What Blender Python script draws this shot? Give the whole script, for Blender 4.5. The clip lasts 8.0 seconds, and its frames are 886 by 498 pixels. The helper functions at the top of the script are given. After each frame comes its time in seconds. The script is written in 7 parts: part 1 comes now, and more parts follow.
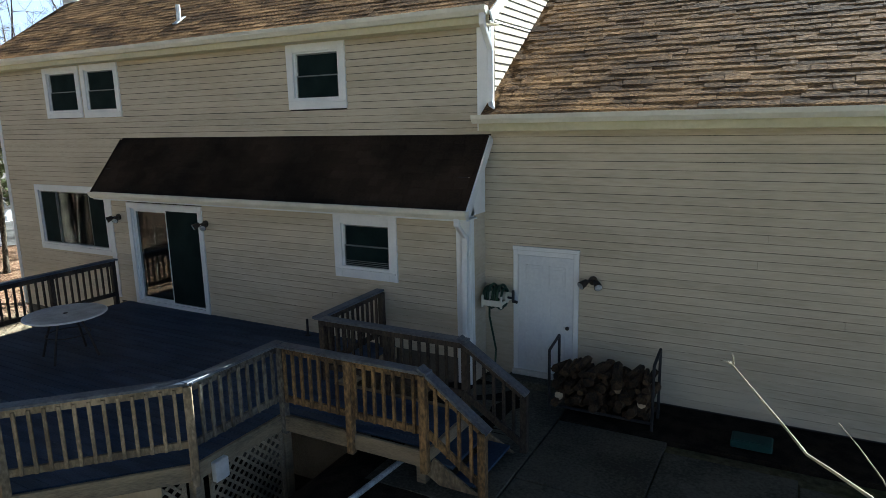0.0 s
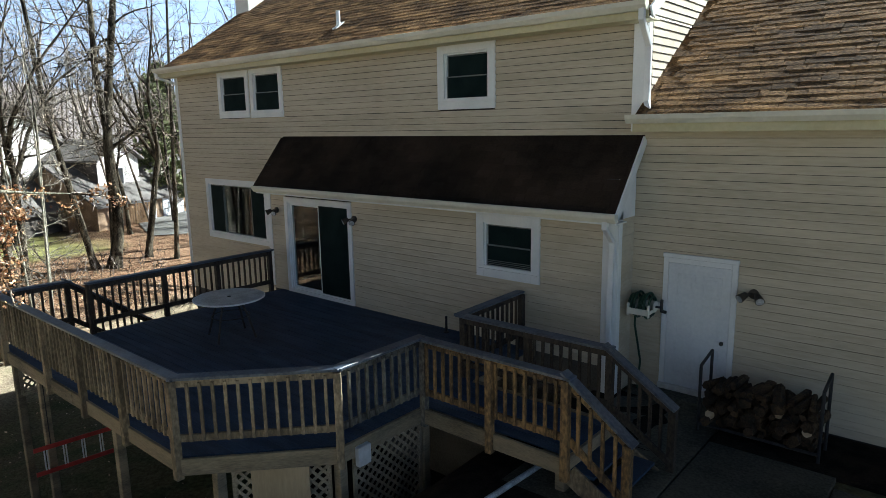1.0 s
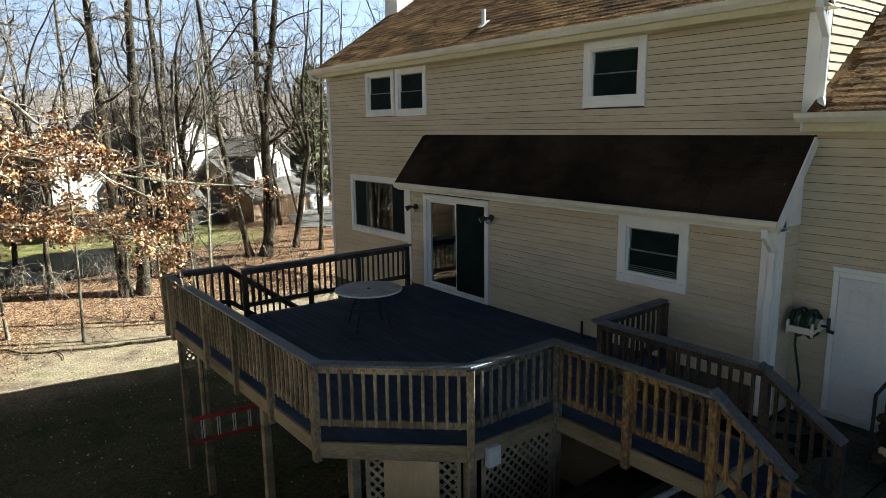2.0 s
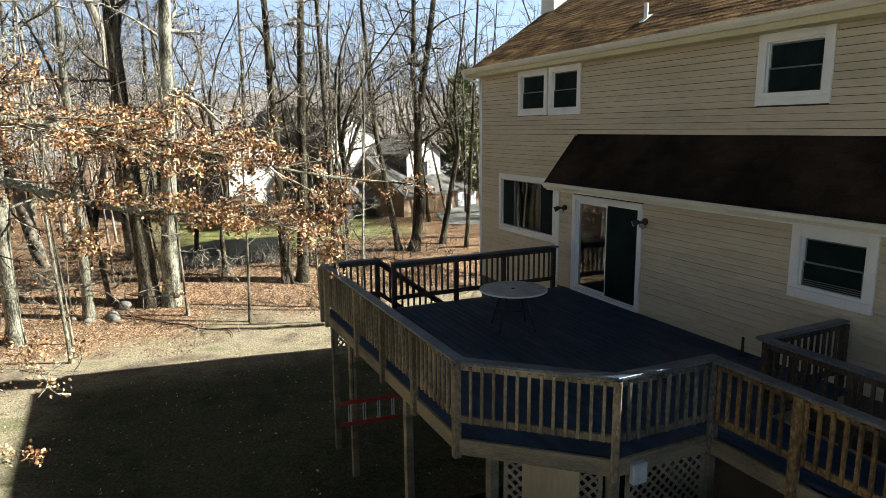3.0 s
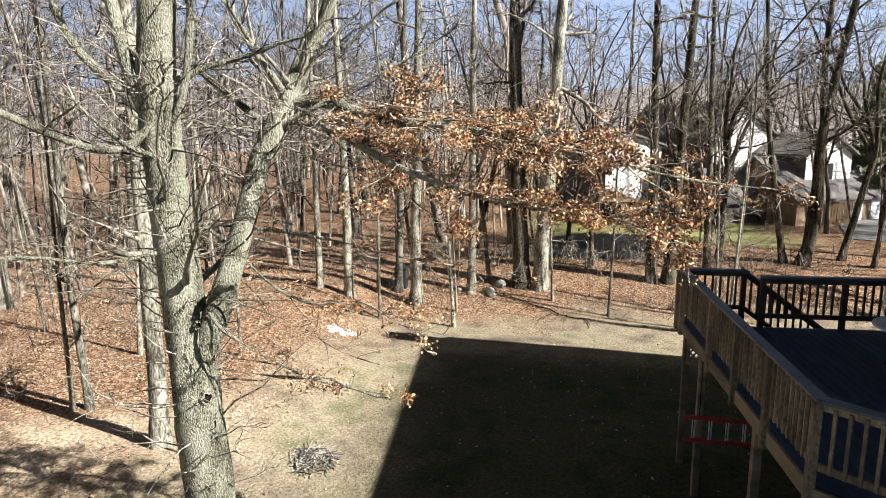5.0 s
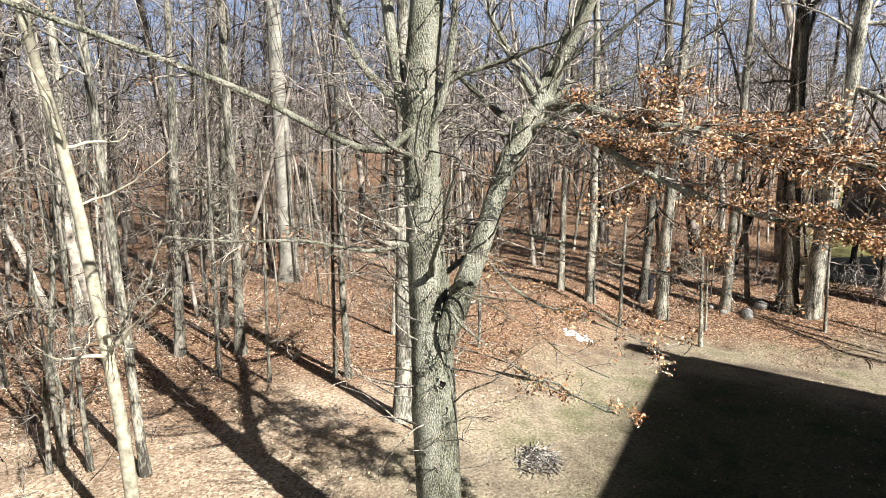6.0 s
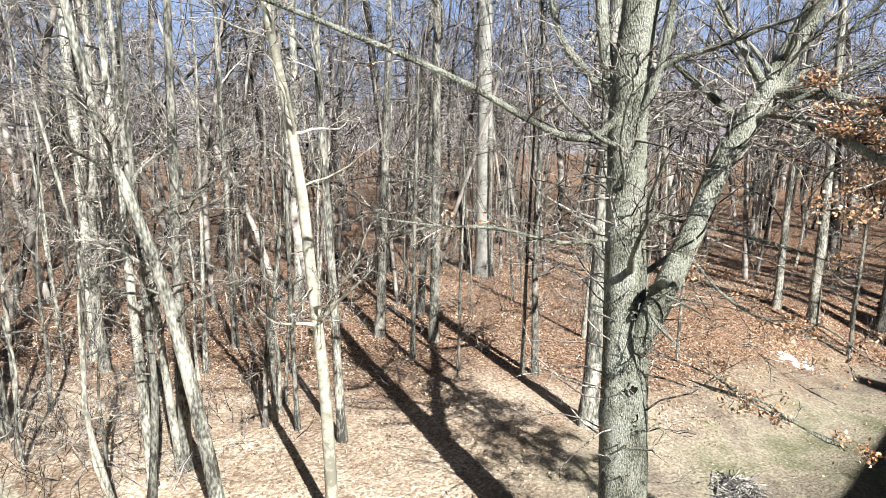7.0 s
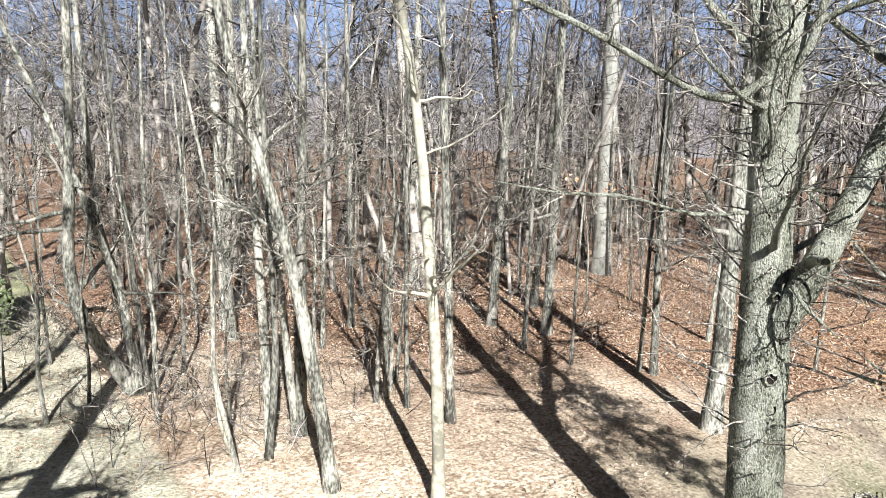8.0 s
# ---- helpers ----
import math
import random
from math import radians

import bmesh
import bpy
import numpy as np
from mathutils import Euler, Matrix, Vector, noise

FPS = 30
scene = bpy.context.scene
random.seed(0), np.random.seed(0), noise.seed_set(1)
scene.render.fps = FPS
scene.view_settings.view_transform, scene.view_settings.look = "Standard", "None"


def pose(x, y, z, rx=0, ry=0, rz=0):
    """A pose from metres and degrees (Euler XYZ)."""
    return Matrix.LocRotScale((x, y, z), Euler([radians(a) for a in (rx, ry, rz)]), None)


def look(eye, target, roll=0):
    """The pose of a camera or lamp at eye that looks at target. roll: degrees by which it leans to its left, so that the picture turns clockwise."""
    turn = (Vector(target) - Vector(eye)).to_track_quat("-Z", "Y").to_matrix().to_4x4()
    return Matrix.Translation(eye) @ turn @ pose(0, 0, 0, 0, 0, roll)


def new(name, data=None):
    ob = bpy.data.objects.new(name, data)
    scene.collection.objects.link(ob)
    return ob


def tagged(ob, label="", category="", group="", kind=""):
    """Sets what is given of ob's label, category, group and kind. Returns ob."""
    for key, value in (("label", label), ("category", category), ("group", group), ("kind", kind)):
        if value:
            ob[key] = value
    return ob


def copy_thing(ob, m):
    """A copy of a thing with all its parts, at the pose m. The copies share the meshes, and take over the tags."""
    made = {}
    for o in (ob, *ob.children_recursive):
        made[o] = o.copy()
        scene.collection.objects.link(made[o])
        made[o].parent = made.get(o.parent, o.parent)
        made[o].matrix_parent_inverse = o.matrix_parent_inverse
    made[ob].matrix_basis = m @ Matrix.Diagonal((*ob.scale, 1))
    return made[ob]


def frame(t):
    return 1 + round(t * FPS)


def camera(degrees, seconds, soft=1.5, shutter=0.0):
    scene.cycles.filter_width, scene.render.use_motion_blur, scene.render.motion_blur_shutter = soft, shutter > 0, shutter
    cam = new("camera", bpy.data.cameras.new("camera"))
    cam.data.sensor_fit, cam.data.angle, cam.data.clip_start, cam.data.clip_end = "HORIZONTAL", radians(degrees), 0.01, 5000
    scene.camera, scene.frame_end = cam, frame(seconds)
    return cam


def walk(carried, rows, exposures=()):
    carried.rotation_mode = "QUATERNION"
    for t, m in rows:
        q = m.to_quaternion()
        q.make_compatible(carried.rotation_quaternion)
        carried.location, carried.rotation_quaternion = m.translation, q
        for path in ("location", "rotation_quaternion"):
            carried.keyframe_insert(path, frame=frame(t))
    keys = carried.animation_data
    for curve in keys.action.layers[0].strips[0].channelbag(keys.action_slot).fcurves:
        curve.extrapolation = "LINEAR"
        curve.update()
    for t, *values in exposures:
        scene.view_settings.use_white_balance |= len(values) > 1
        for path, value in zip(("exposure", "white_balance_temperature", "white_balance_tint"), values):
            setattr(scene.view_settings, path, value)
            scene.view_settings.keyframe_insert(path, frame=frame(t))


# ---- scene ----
# The camera: a drone that hovers over the back yard and turns to its left, sinking a little at the end.
cam = camera(68.6, 8.0, 0.75)
ROWS = [
    (0.0, 0.0, 0.0, 4.053, 28.56, -11.34, 1.29),
    (0.5, -0.1, -0.05, 4.043, 35.1, -11.07, 1.11),
    (1.0, -0.198, -0.055, 4.001, 40.29, -10.81, 1.01),
    (1.5, -0.293, -0.031, 3.98, 46.73, -10.67, 0.9),
    (2.8, -0.412, -0.056, 3.986, 61.57, -10.62, 0.61),
    (3.0, -0.447, -0.034, 3.971, 64.98, -10.55, 0.58),
    (3.5, -0.479, 0.004, 3.953, 73.81, -10.41, 0.25),
    (4.0, -0.469, 0.034, 3.954, 79.76, -10.45, 0.0),
    (4.2, -0.462, 0.041, 3.957, 82.76, -10.47, -0.02),
    (5.3, -0.295, 0.258, 4.047, 103.87, -10.57, 0.37),
    (5.5, -0.298, 0.28, 4.048, 108.33, -10.46, 0.21),
    (6.0, -0.402, 0.258, 4.056, 119.38, -10.47, -0.15),
    (6.5, -0.467, 0.226, 4.039, 128.3, -10.48, -0.38),
    (7.0, -0.491, 0.193, 3.89, 136.86, -10.42, -0.75),
    (7.5, -0.521, 0.144, 3.696, 142.53, -10.43, -1.12),
    (8.0, -0.528, 0.052, 3.411, 147.09, -10.34, -1.38),
]
EXPOSURES = [(0.0, 1.94, 5700, 0), (1.0, 1.76, 5850, -1), (2.0, 1.64, 6350, -2), (3.5, 1.55, 6420, -1), (4.2, 1.53, 6300, 3), (5.5, 1.28, 6350, 9), (7.0, 1.36, 5800, 8), (8.0, 1.37, 5700, 8)]
walk(cam, [(t, pose(x, y, z, 90 + pitch, roll, yaw)) for t, x, y, z, yaw, pitch, roll in ROWS], EXPOSURES)

# ---- daylight: clear sky, a low sun behind the house ----
SUN_ELEV, SUN_SIDE = radians(35.7), radians(19.0)      # SUN_SIDE: from +y towards +x
world = bpy.data.worlds.new("sky")
scene.world = world
world.use_nodes = True
wn = world.node_tree.nodes
sky = wn.new("ShaderNodeTexSky")
sky.sky_type, sky.sun_disc = "NISHITA", False
sky.air_density, sky.dust_density, sky.ozone_density = 1.0, 1.0, 3.5
sky.sun_elevation, sky.sun_rotation = SUN_ELEV, SUN_SIDE
wn["Background"].inputs[1].default_value = 0.0086
world.node_tree.links.new(sky.outputs[0], wn["Background"].inputs[0])
sun_data = bpy.data.lights.new("sun", "SUN")
sun_data.energy, sun_data.angle, sun_data.color = 5.0, radians(0.53), (1.0, 0.96, 0.9)
sun = new("sun", sun_data)
to_sun = Vector((math.sin(SUN_SIDE) * math.cos(SUN_ELEV), math.cos(SUN_SIDE) * math.cos(SUN_ELEV), math.sin(SUN_ELEV)))
sun.matrix_world = look(to_sun * 60, (0, 0, 0))


def low_sky():
    """The pale winter haze of the sky all round the horizon, far beyond the hills."""
    m = bpy.data.materials.new("low_sky_haze")
    m.use_nodes = True
    n, l = m.node_tree.nodes, m.node_tree.links
    n.clear()
    out, em, clear, mix = (n.new("ShaderNode" + k) for k in ("OutputMaterial", "Emission", "BsdfTransparent", "MixShader"))
    geo, sep, ramp, fade = (n.new("ShaderNode" + k) for k in ("NewGeometry", "SeparateXYZ", "ValToRGB", "MapRange"))
    l.new(geo.outputs["Position"], sep.inputs[0])
    fade.inputs["From Min"].default_value, fade.inputs["From Max"].default_value = 0.0, 190.0
    l.new(sep.outputs[2], fade.inputs[0])
    l.new(fade.outputs[0], ramp.inputs[0])
    e = ramp.color_ramp.elements
    e[0].color, e[1].color = (0.205, 0.24, 0.305, 1), (0.125, 0.185, 0.315, 1)
    l.new(ramp.outputs[0], em.inputs[0])
    # the winter sky is brighter on the sun's side
    glow, bright = n.new("ShaderNodeVectorMath"), n.new("ShaderNodeMapRange")
    glow.operation = "DOT_PRODUCT"
    l.new(geo.outputs["Position"], glow.inputs[0])
    glow.inputs[1].default_value = (math.sin(SUN_SIDE), math.cos(SUN_SIDE), 0)
    bright.inputs["From Min"].default_value, bright.inputs["From Max"].default_value = -350.0, 350.0
    bright.inputs["To Min"].default_value, bright.inputs["To Max"].default_value = 1.05, 1.65
    l.new(glow.outputs["Value"], bright.inputs[0])
    l.new(bright.outputs[0], em.inputs[1])
    thin = n.new("ShaderNodeMapRange")
    thin.inputs["From Min"].default_value, thin.inputs["From Max"].default_value = 110.0, 190.0
    l.new(sep.outputs[2], thin.inputs[0])
    l.new(thin.outputs[0], mix.inputs[0])
    l.new(em.outputs[0], mix.inputs[1])
    l.new(clear.outputs[0], mix.inputs[2])
    l.new(mix.outputs[0], out.inputs[0])
    verts, faces = [], []
    for i in range(96):
        a = i * math.tau / 96
        for z in (-8.0, 60.0, 120.0, 190.0):
            verts.append((520 * math.cos(a), 520 * math.sin(a), z))
        for k in range(3):
            p, q = i * 4 + k, (i + 1) % 96 * 4 + k
            faces.append((p, q, q + 1, p + 1))
    me = bpy.data.meshes.new("sky_backdrop")
    me.from_pydata(verts, [], faces)
    me.materials.append(m)
    ob = new("sky_backdrop", me)
    tagged(ob, "pale blue winter sky low over the horizon", "sky", kind="structure")


low_sky()

# ---- materials ----
def surface(name, c1, c2, scale=4.0, rough=0.8, fine=40.0, fine_amt=0.35, bump=0.15, stretch=(1, 1, 1), vary=0.0, island=0.0, c3=None, spec=0.3, bump_dist=0.01):
    """Two-scale noise colour with fine grain relief, laid in world space; vary: by object, island: by loose piece."""
    m = bpy.data.materials.new(name)
    m.use_nodes = True
    n, l = m.node_tree.nodes, m.node_tree.links
    b = n["Principled BSDF"]
    b.inputs["Roughness"].default_value = rough
    b.inputs["Specular IOR Level"].default_value = spec
    geo = n.new("ShaderNodeNewGeometry")
    mp = n.new("ShaderNodeMapping")
    mp.inputs["Scale"].default_value = stretch
    l.new(geo.outputs["Position"], mp.inputs[0])
    big = n.new("ShaderNodeTexNoise")
    big.inputs["Scale"].default_value, big.inputs["Detail"].default_value = scale, 4
    l.new(mp.outputs[0], big.inputs["Vector"])
    small = n.new("ShaderNodeTexNoise")
    small.inputs["Scale"].default_value, small.inputs["Detail"].default_value = fine, 3
    l.new(mp.outputs[0], small.inputs["Vector"])
    ramp = n.new("ShaderNodeValToRGB")
    ramp.color_ramp.elements[0].position, ramp.color_ramp.elements[1].position = 0.33, 0.67
    ramp.color_ramp.elements[0].color, ramp.color_ramp.elements[1].color = (*c1, 1), (*c2, 1)
    if c3:
        e = ramp.color_ramp.elements.new(0.5)
        e.color = (*c3, 1)
    mix = n.new("ShaderNodeMath")
    mix.operation = "MULTIPLY_ADD"
    l.new(small.outputs[0], mix.inputs[0])
    mix.inputs[1].default_value = fine_amt
    l.new(big.outputs[0], mix.inputs[2])
    off = n.new("ShaderNodeMath")
    off.operation = "SUBTRACT"
    l.new(mix.outputs[0], off.inputs[0])
    off.inputs[1].default_value = fine_amt * 0.5
    l.new(off.outputs[0], ramp.inputs[0])
    col = ramp.outputs[0]
    for amount, source in ((vary, "object"), (island, "island")):
        if amount:
            rnd = n.new("ShaderNodeObjectInfo").outputs["Random"] if source == "object" else geo.outputs["Random Per Island"]
            hsv = n.new("ShaderNodeHueSaturation")
            mr = n.new("ShaderNodeMapRange")
            mr.inputs["To Min"].default_value, mr.inputs["To Max"].default_value = 1 - amount, 1 + amount
            l.new(rnd, mr.inputs[0])
            l.new(mr.outputs[0], hsv.inputs["Value"])
            l.new(col, hsv.inputs["Color"])
            col = hsv.outputs[0]
    l.new(col, b.inputs["Base Color"])
    if bump:
        bp = n.new("ShaderNodeBump")
        bp.inputs["Strength"].default_value, bp.inputs["Distance"].default_value = bump, bump_dist
        l.new(small.outputs[0], bp.inputs["Height"])
        l.new(bp.outputs[0], b.inputs["Normal"])
    return m


M_SIDING = surface("vinyl_siding", (0.45, 0.397, 0.303), (0.55, 0.492, 0.387), 1.1, 0.55, 9, 0.7, 0.12, (0.5, 1, 3), vary=0.03, c3=(0.505, 0.449, 0.35))
M_TRIM = surface("white_trim_paint", (0.7, 0.725, 0.75), (0.78, 0.8, 0.825), 2.5, 0.45, 30, 0.5, 0.05)
M_GUTTER = surface("cream_gutter", (0.6, 0.58, 0.5), (0.7, 0.68, 0.6), 2.0, 0.4, 20, 0.5, 0.04)
M_FASCIA = surface("cream_fascia", (0.48, 0.45, 0.29), (0.57, 0.535, 0.37), 1.4, 0.5, 16, 0.6, 0.04)
M_SHINGLE = surface("brown_shingle", (0.055, 0.032, 0.017), (0.34, 0.2, 0.09), 1.1, 0.9, 22, 1.0, 0.6, (1, 3, 3), vary=0.25, island=0.3, c3=(0.16, 0.093, 0.043), spec=0.15)
M_SHED = surface("dark_shingle", (0.014, 0.012, 0.01), (0.043, 0.031, 0.024), 0.8, 0.95, 50, 0.6, 0.5, vary=0.15, spec=0.05)
M_DECK = surface("blue_grey_deck_stain", (0.014, 0.03, 0.064), (0.034, 0.062, 0.115), 1.6, 0.6, 26, 0.7, 0.25, (1, 4, 4), vary=0.16)
M_CAP = surface("weathered_cap_stain", (0.034, 0.047, 0.074), (0.1, 0.117, 0.15), 2.2, 0.4, 26, 0.8, 0.12, vary=0.14, spec=0.6)
M_RAILWOOD = surface("weathered_rail_wood", (0.115, 0.093, 0.064), (0.33, 0.26, 0.17), 2.0, 0.8, 30, 0.7, 0.4, (1, 1, 0.5), vary=0.22, c3=(0.19, 0.148, 0.096))
M_RAILWARM = surface("warm_rail_wood", (0.062, 0.042, 0.025), (0.3, 0.185, 0.08), 1.6, 0.8, 30, 0.7, 0.4, (1, 1, 0.5), vary=0.25, c3=(0.14, 0.092, 0.047))
# worn grey rail wood, with the east edge's shade put into its colour
M_RAILSHADE = surface("shade_greyed_rail_wood", (0.05, 0.046, 0.042), (0.19, 0.175, 0.145), 1.8, 0.8, 30, 0.7, 0.4, (1, 1, 0.5), vary=0.22, c3=(0.11, 0.102, 0.088))
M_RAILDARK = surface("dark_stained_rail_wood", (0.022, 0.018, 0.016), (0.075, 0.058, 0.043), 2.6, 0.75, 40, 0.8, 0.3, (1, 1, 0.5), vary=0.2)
M_GREYWOOD = surface("grey_framing_wood", (0.12, 0.1, 0.072), (0.3, 0.24, 0.16), 1.3, 0.85, 26, 0.45, 0.3, (0.6, 0.6, 3), vary=0.15, c3=(0.22, 0.18, 0.122))
M_LATTICE = surface("lattice_wood", (0.17, 0.14, 0.1), (0.34, 0.285, 0.2), 3, 0.85, 50, 0.7, 0.3, vary=0.15)
M_PLYWOOD = surface("plywood_sheet", (0.33, 0.25, 0.15), (0.44, 0.34, 0.21), 1.5, 0.8, 40, 0.5, 0.2, (1, 1, 0.2))
M_DOOR = surface("white_door_paint", (0.62, 0.65, 0.7), (0.72, 0.75, 0.79), 1.1, 0.4, 22, 0.6, 0.03)
M_BLACK = surface("black_metal", (0.012, 0.012, 0.014), (0.03, 0.03, 0.034), 8, 0.5, 60, 0.4, 0.1)
M_BRONZE = surface("dark_bronze", (0.03, 0.024, 0.02), (0.055, 0.045, 0.035), 8, 0.45, 60, 0.4, 0.1)
M_CONCRETE = surface("damp_concrete", (0.038, 0.038, 0.03), (0.105, 0.102, 0.082), 1.0, 0.9, 30, 0.8, 0.4, vary=0.15)
M_BLOCK = surface("foundation_concrete", (0.05, 0.047, 0.042), (0.1, 0.095, 0.085), 1.1, 0.92, 40, 0.6, 0.3)
# room surfaces coloured almost black to imitate unlit rooms behind the glass
M_INSIDE = surface("unlit_inside_dark", (0.03, 0.028, 0.026), (0.045, 0.042, 0.038), 1.0, 0.9, 20, 0.3, 0.0)
M_SASH = surface("grey_sash", (0.12, 0.13, 0.13), (0.2, 0.21, 0.21), 3, 0.5, 30, 0.4, 0.0)
M_SCREEN = surface("dark_insect_screen", (0.004, 0.011, 0.012), (0.01, 0.02, 0.021), 2.5, 0.8, 60, 0.6, 0.1, spec=0.1)
M_TABLE = surface("mottled_table_top", (0.27, 0.29, 0.315), (0.5, 0.53, 0.565), 5, 0.3, 40, 0.9, 0.05)
M_BARK = surface("oak_bark", (0.085, 0.08, 0.058), (0.4, 0.385, 0.305), 2.2, 0.95, 40, 0.9, 1.0, (1.6, 1.6, 0.7), c3=(0.26, 0.255, 0.185), spec=0.1, bump_dist=0.06)
M_BARK2 = surface("grey_bark", (0.05, 0.044, 0.035), (0.36, 0.325, 0.26), 2.0, 0.95, 16, 0.75, 0.7, (1.6, 1.6, 0.6), vary=0.45, spec=0.1, bump_dist=0.03, c3=(0.17, 0.162, 0.128))
M_BARK3 = surface("dark_brown_bark", (0.018, 0.015, 0.011), (0.17, 0.145, 0.105), 2.4, 0.95, 20, 1.0, 0.9, (1.8, 1.8, 0.5), vary=0.3, spec=0.1, bump_dist=0.03, c3=(0.075, 0.063, 0.046))
M_BIRCH = surface("pale_birch_bark", (0.22, 0.2, 0.145), (0.52, 0.47, 0.35), 1.6, 0.75, 12, 0.8, 0.5, (0.9, 0.9, 0.9), vary=0.12, spec=0.2, c3=(0.38, 0.345, 0.255))
M_BEECH = surface("smooth_beech_bark", (0.22, 0.205, 0.17), (0.38, 0.36, 0.3), 1.2, 0.85, 9, 0.7, 0.3, (1, 1, 0.6), spec=0.15)
M_TWIG = surface("twig_bark", (0.03, 0.025, 0.02), (0.43, 0.375, 0.305), 4, 0.85, 24, 1.1, 0.0, island=0.7, spec=0.2)
M_FARWOOD = surface("far_woods_bark", (0.018, 0.015, 0.012), (0.33, 0.285, 0.235), 0.5, 0.95, 3, 0.9, 0.0, island=0.75, spec=0.1)
M_FARTWIG = surface("far_twig_bark", (0.013, 0.011, 0.01), (0.29, 0.25, 0.218), 0.6, 0.95, 4, 0.9, 0.0, island=0.7, spec=0.1)
M_LEAF = surface("dry_oak_leaf", (0.13, 0.052, 0.021), (0.64, 0.43, 0.25), 3, 0.5, 30, 0.9, 0.0, island=0.6, spec=0.45, c3=(0.38, 0.19, 0.08))
M_LITTER = surface("fallen_leaf", (0.2, 0.125, 0.075), (0.62, 0.48, 0.345), 0.9, 0.75, 10, 0.8, 0.0, island=0.5, spec=0.2)
M_STONE = surface("field_stone", (0.22, 0.21, 0.19), (0.42, 0.4, 0.37), 2.5, 0.9, 18, 0.8, 0.5)
M_SNOW = surface("old_snow", (0.7, 0.72, 0.76), (0.82, 0.83, 0.85), 6, 0.6, 40, 0.5, 0.3)
M_ASH = surface("charred_sticks", (0.03, 0.027, 0.025), (0.4, 0.36, 0.31), 12, 0.9, 50, 0.8, 0.2, island=0.7)
M_RED = surface("red_ladder_paint", (0.32, 0.03, 0.025), (0.42, 0.05, 0.04), 6, 0.5, 40, 0.4, 0.1)
M_ALU = surface("aluminium", (0.5, 0.5, 0.5), (0.6, 0.6, 0.6), 10, 0.4, 50, 0.4, 0.1)
M_GREEN = surface("green_hose", (0.01, 0.035, 0.022), (0.022, 0.06, 0.036), 10, 0.5, 50, 0.4, 0.0)
M_TEAL = surface("teal_plastic", (0.006, 0.035, 0.034), (0.014, 0.06, 0.056), 5, 0.7, 50, 0.4, 0.05)
M_LOG = surface("log_bark", (0.014, 0.01, 0.007), (0.085, 0.055, 0.03), 6, 0.95, 40, 0.9, 0.9, vary=0.4)
M_LOGEND = surface("log_cut_end", (0.014, 0.01, 0.007), (0.06, 0.037, 0.02), 8, 0.9, 50, 0.8, 0.3, vary=0.5)
M_LOGPALE = surface("fresh_log_end", (0.4, 0.3, 0.2), (0.5, 0.4, 0.28), 12, 0.85, 60, 0.5, 0.2)
M_MULCHSHADE = surface("dark_mulch", (0.007, 0.006, 0.005), (0.026, 0.021, 0.016), 5, 0.98, 50, 0.9, 1.0, spec=0.1)
M_PINE = surface("pine_needles", (0.075, 0.095, 0.04), (0.17, 0.19, 0.085), 2, 0.9, 10, 0.5, 0.0, island=0.3)
M_FARTAN = surface("far_tan_brick", (0.2, 0.13, 0.085), (0.34, 0.24, 0.16), 1.5, 0.9, 14, 0.6, 0.0)
M_FARWHITE = surface("far_white_siding", (0.7, 0.69, 0.66), (0.82, 0.8, 0.77), 1.0, 0.6, 12, 0.5, 0.0, (1, 1, 4))
M_FARROOF = surface("far_grey_roof", (0.12, 0.11, 0.105), (0.2, 0.185, 0.175), 1.5, 0.95, 20, 0.6, 0.1)
M_FARSIDE = surface("far_dark_shaded_siding", (0.06, 0.052, 0.046), (0.13, 0.113, 0.1), 1.0, 0.7, 12, 0.5, 0.0, (1, 1, 4))
M_BROWNFENCE = surface("brown_fence_wood", (0.2, 0.12, 0.07), (0.32, 0.21, 0.12), 1.5, 0.9, 20, 0.6, 0.1)
M_HILL = surface("far_wooded_hill", (0.16, 0.14, 0.138), (0.27, 0.24, 0.238), 0.15, 1.0, 1.2, 0.8, 0.0, (1, 1, 0.4))
M_LAWNSHADOW = surface("lawn_shadow", (0.008, 0.009, 0.009), (0.016, 0.018, 0.016), 1.0, 0.5, 8, 0.4, 0.2, spec=0.1)
M_DRIVE = surface("pale_driveway", (0.15, 0.145, 0.135), (0.26, 0.25, 0.235), 0.5, 0.9, 12, 0.6, 0.0)

M_GLASS = bpy.data.materials.new("window_glass")
M_GLASS.use_nodes = True
g = M_GLASS.node_tree.nodes["Principled BSDF"]
g.inputs["Base Color"].default_value = (0.5, 0.58, 0.58, 1)
g.inputs["Roughness"].default_value = 0.0
g.inputs["Transmission Weight"].default_value = 1.0
g.inputs["IOR"].default_value = 1.48


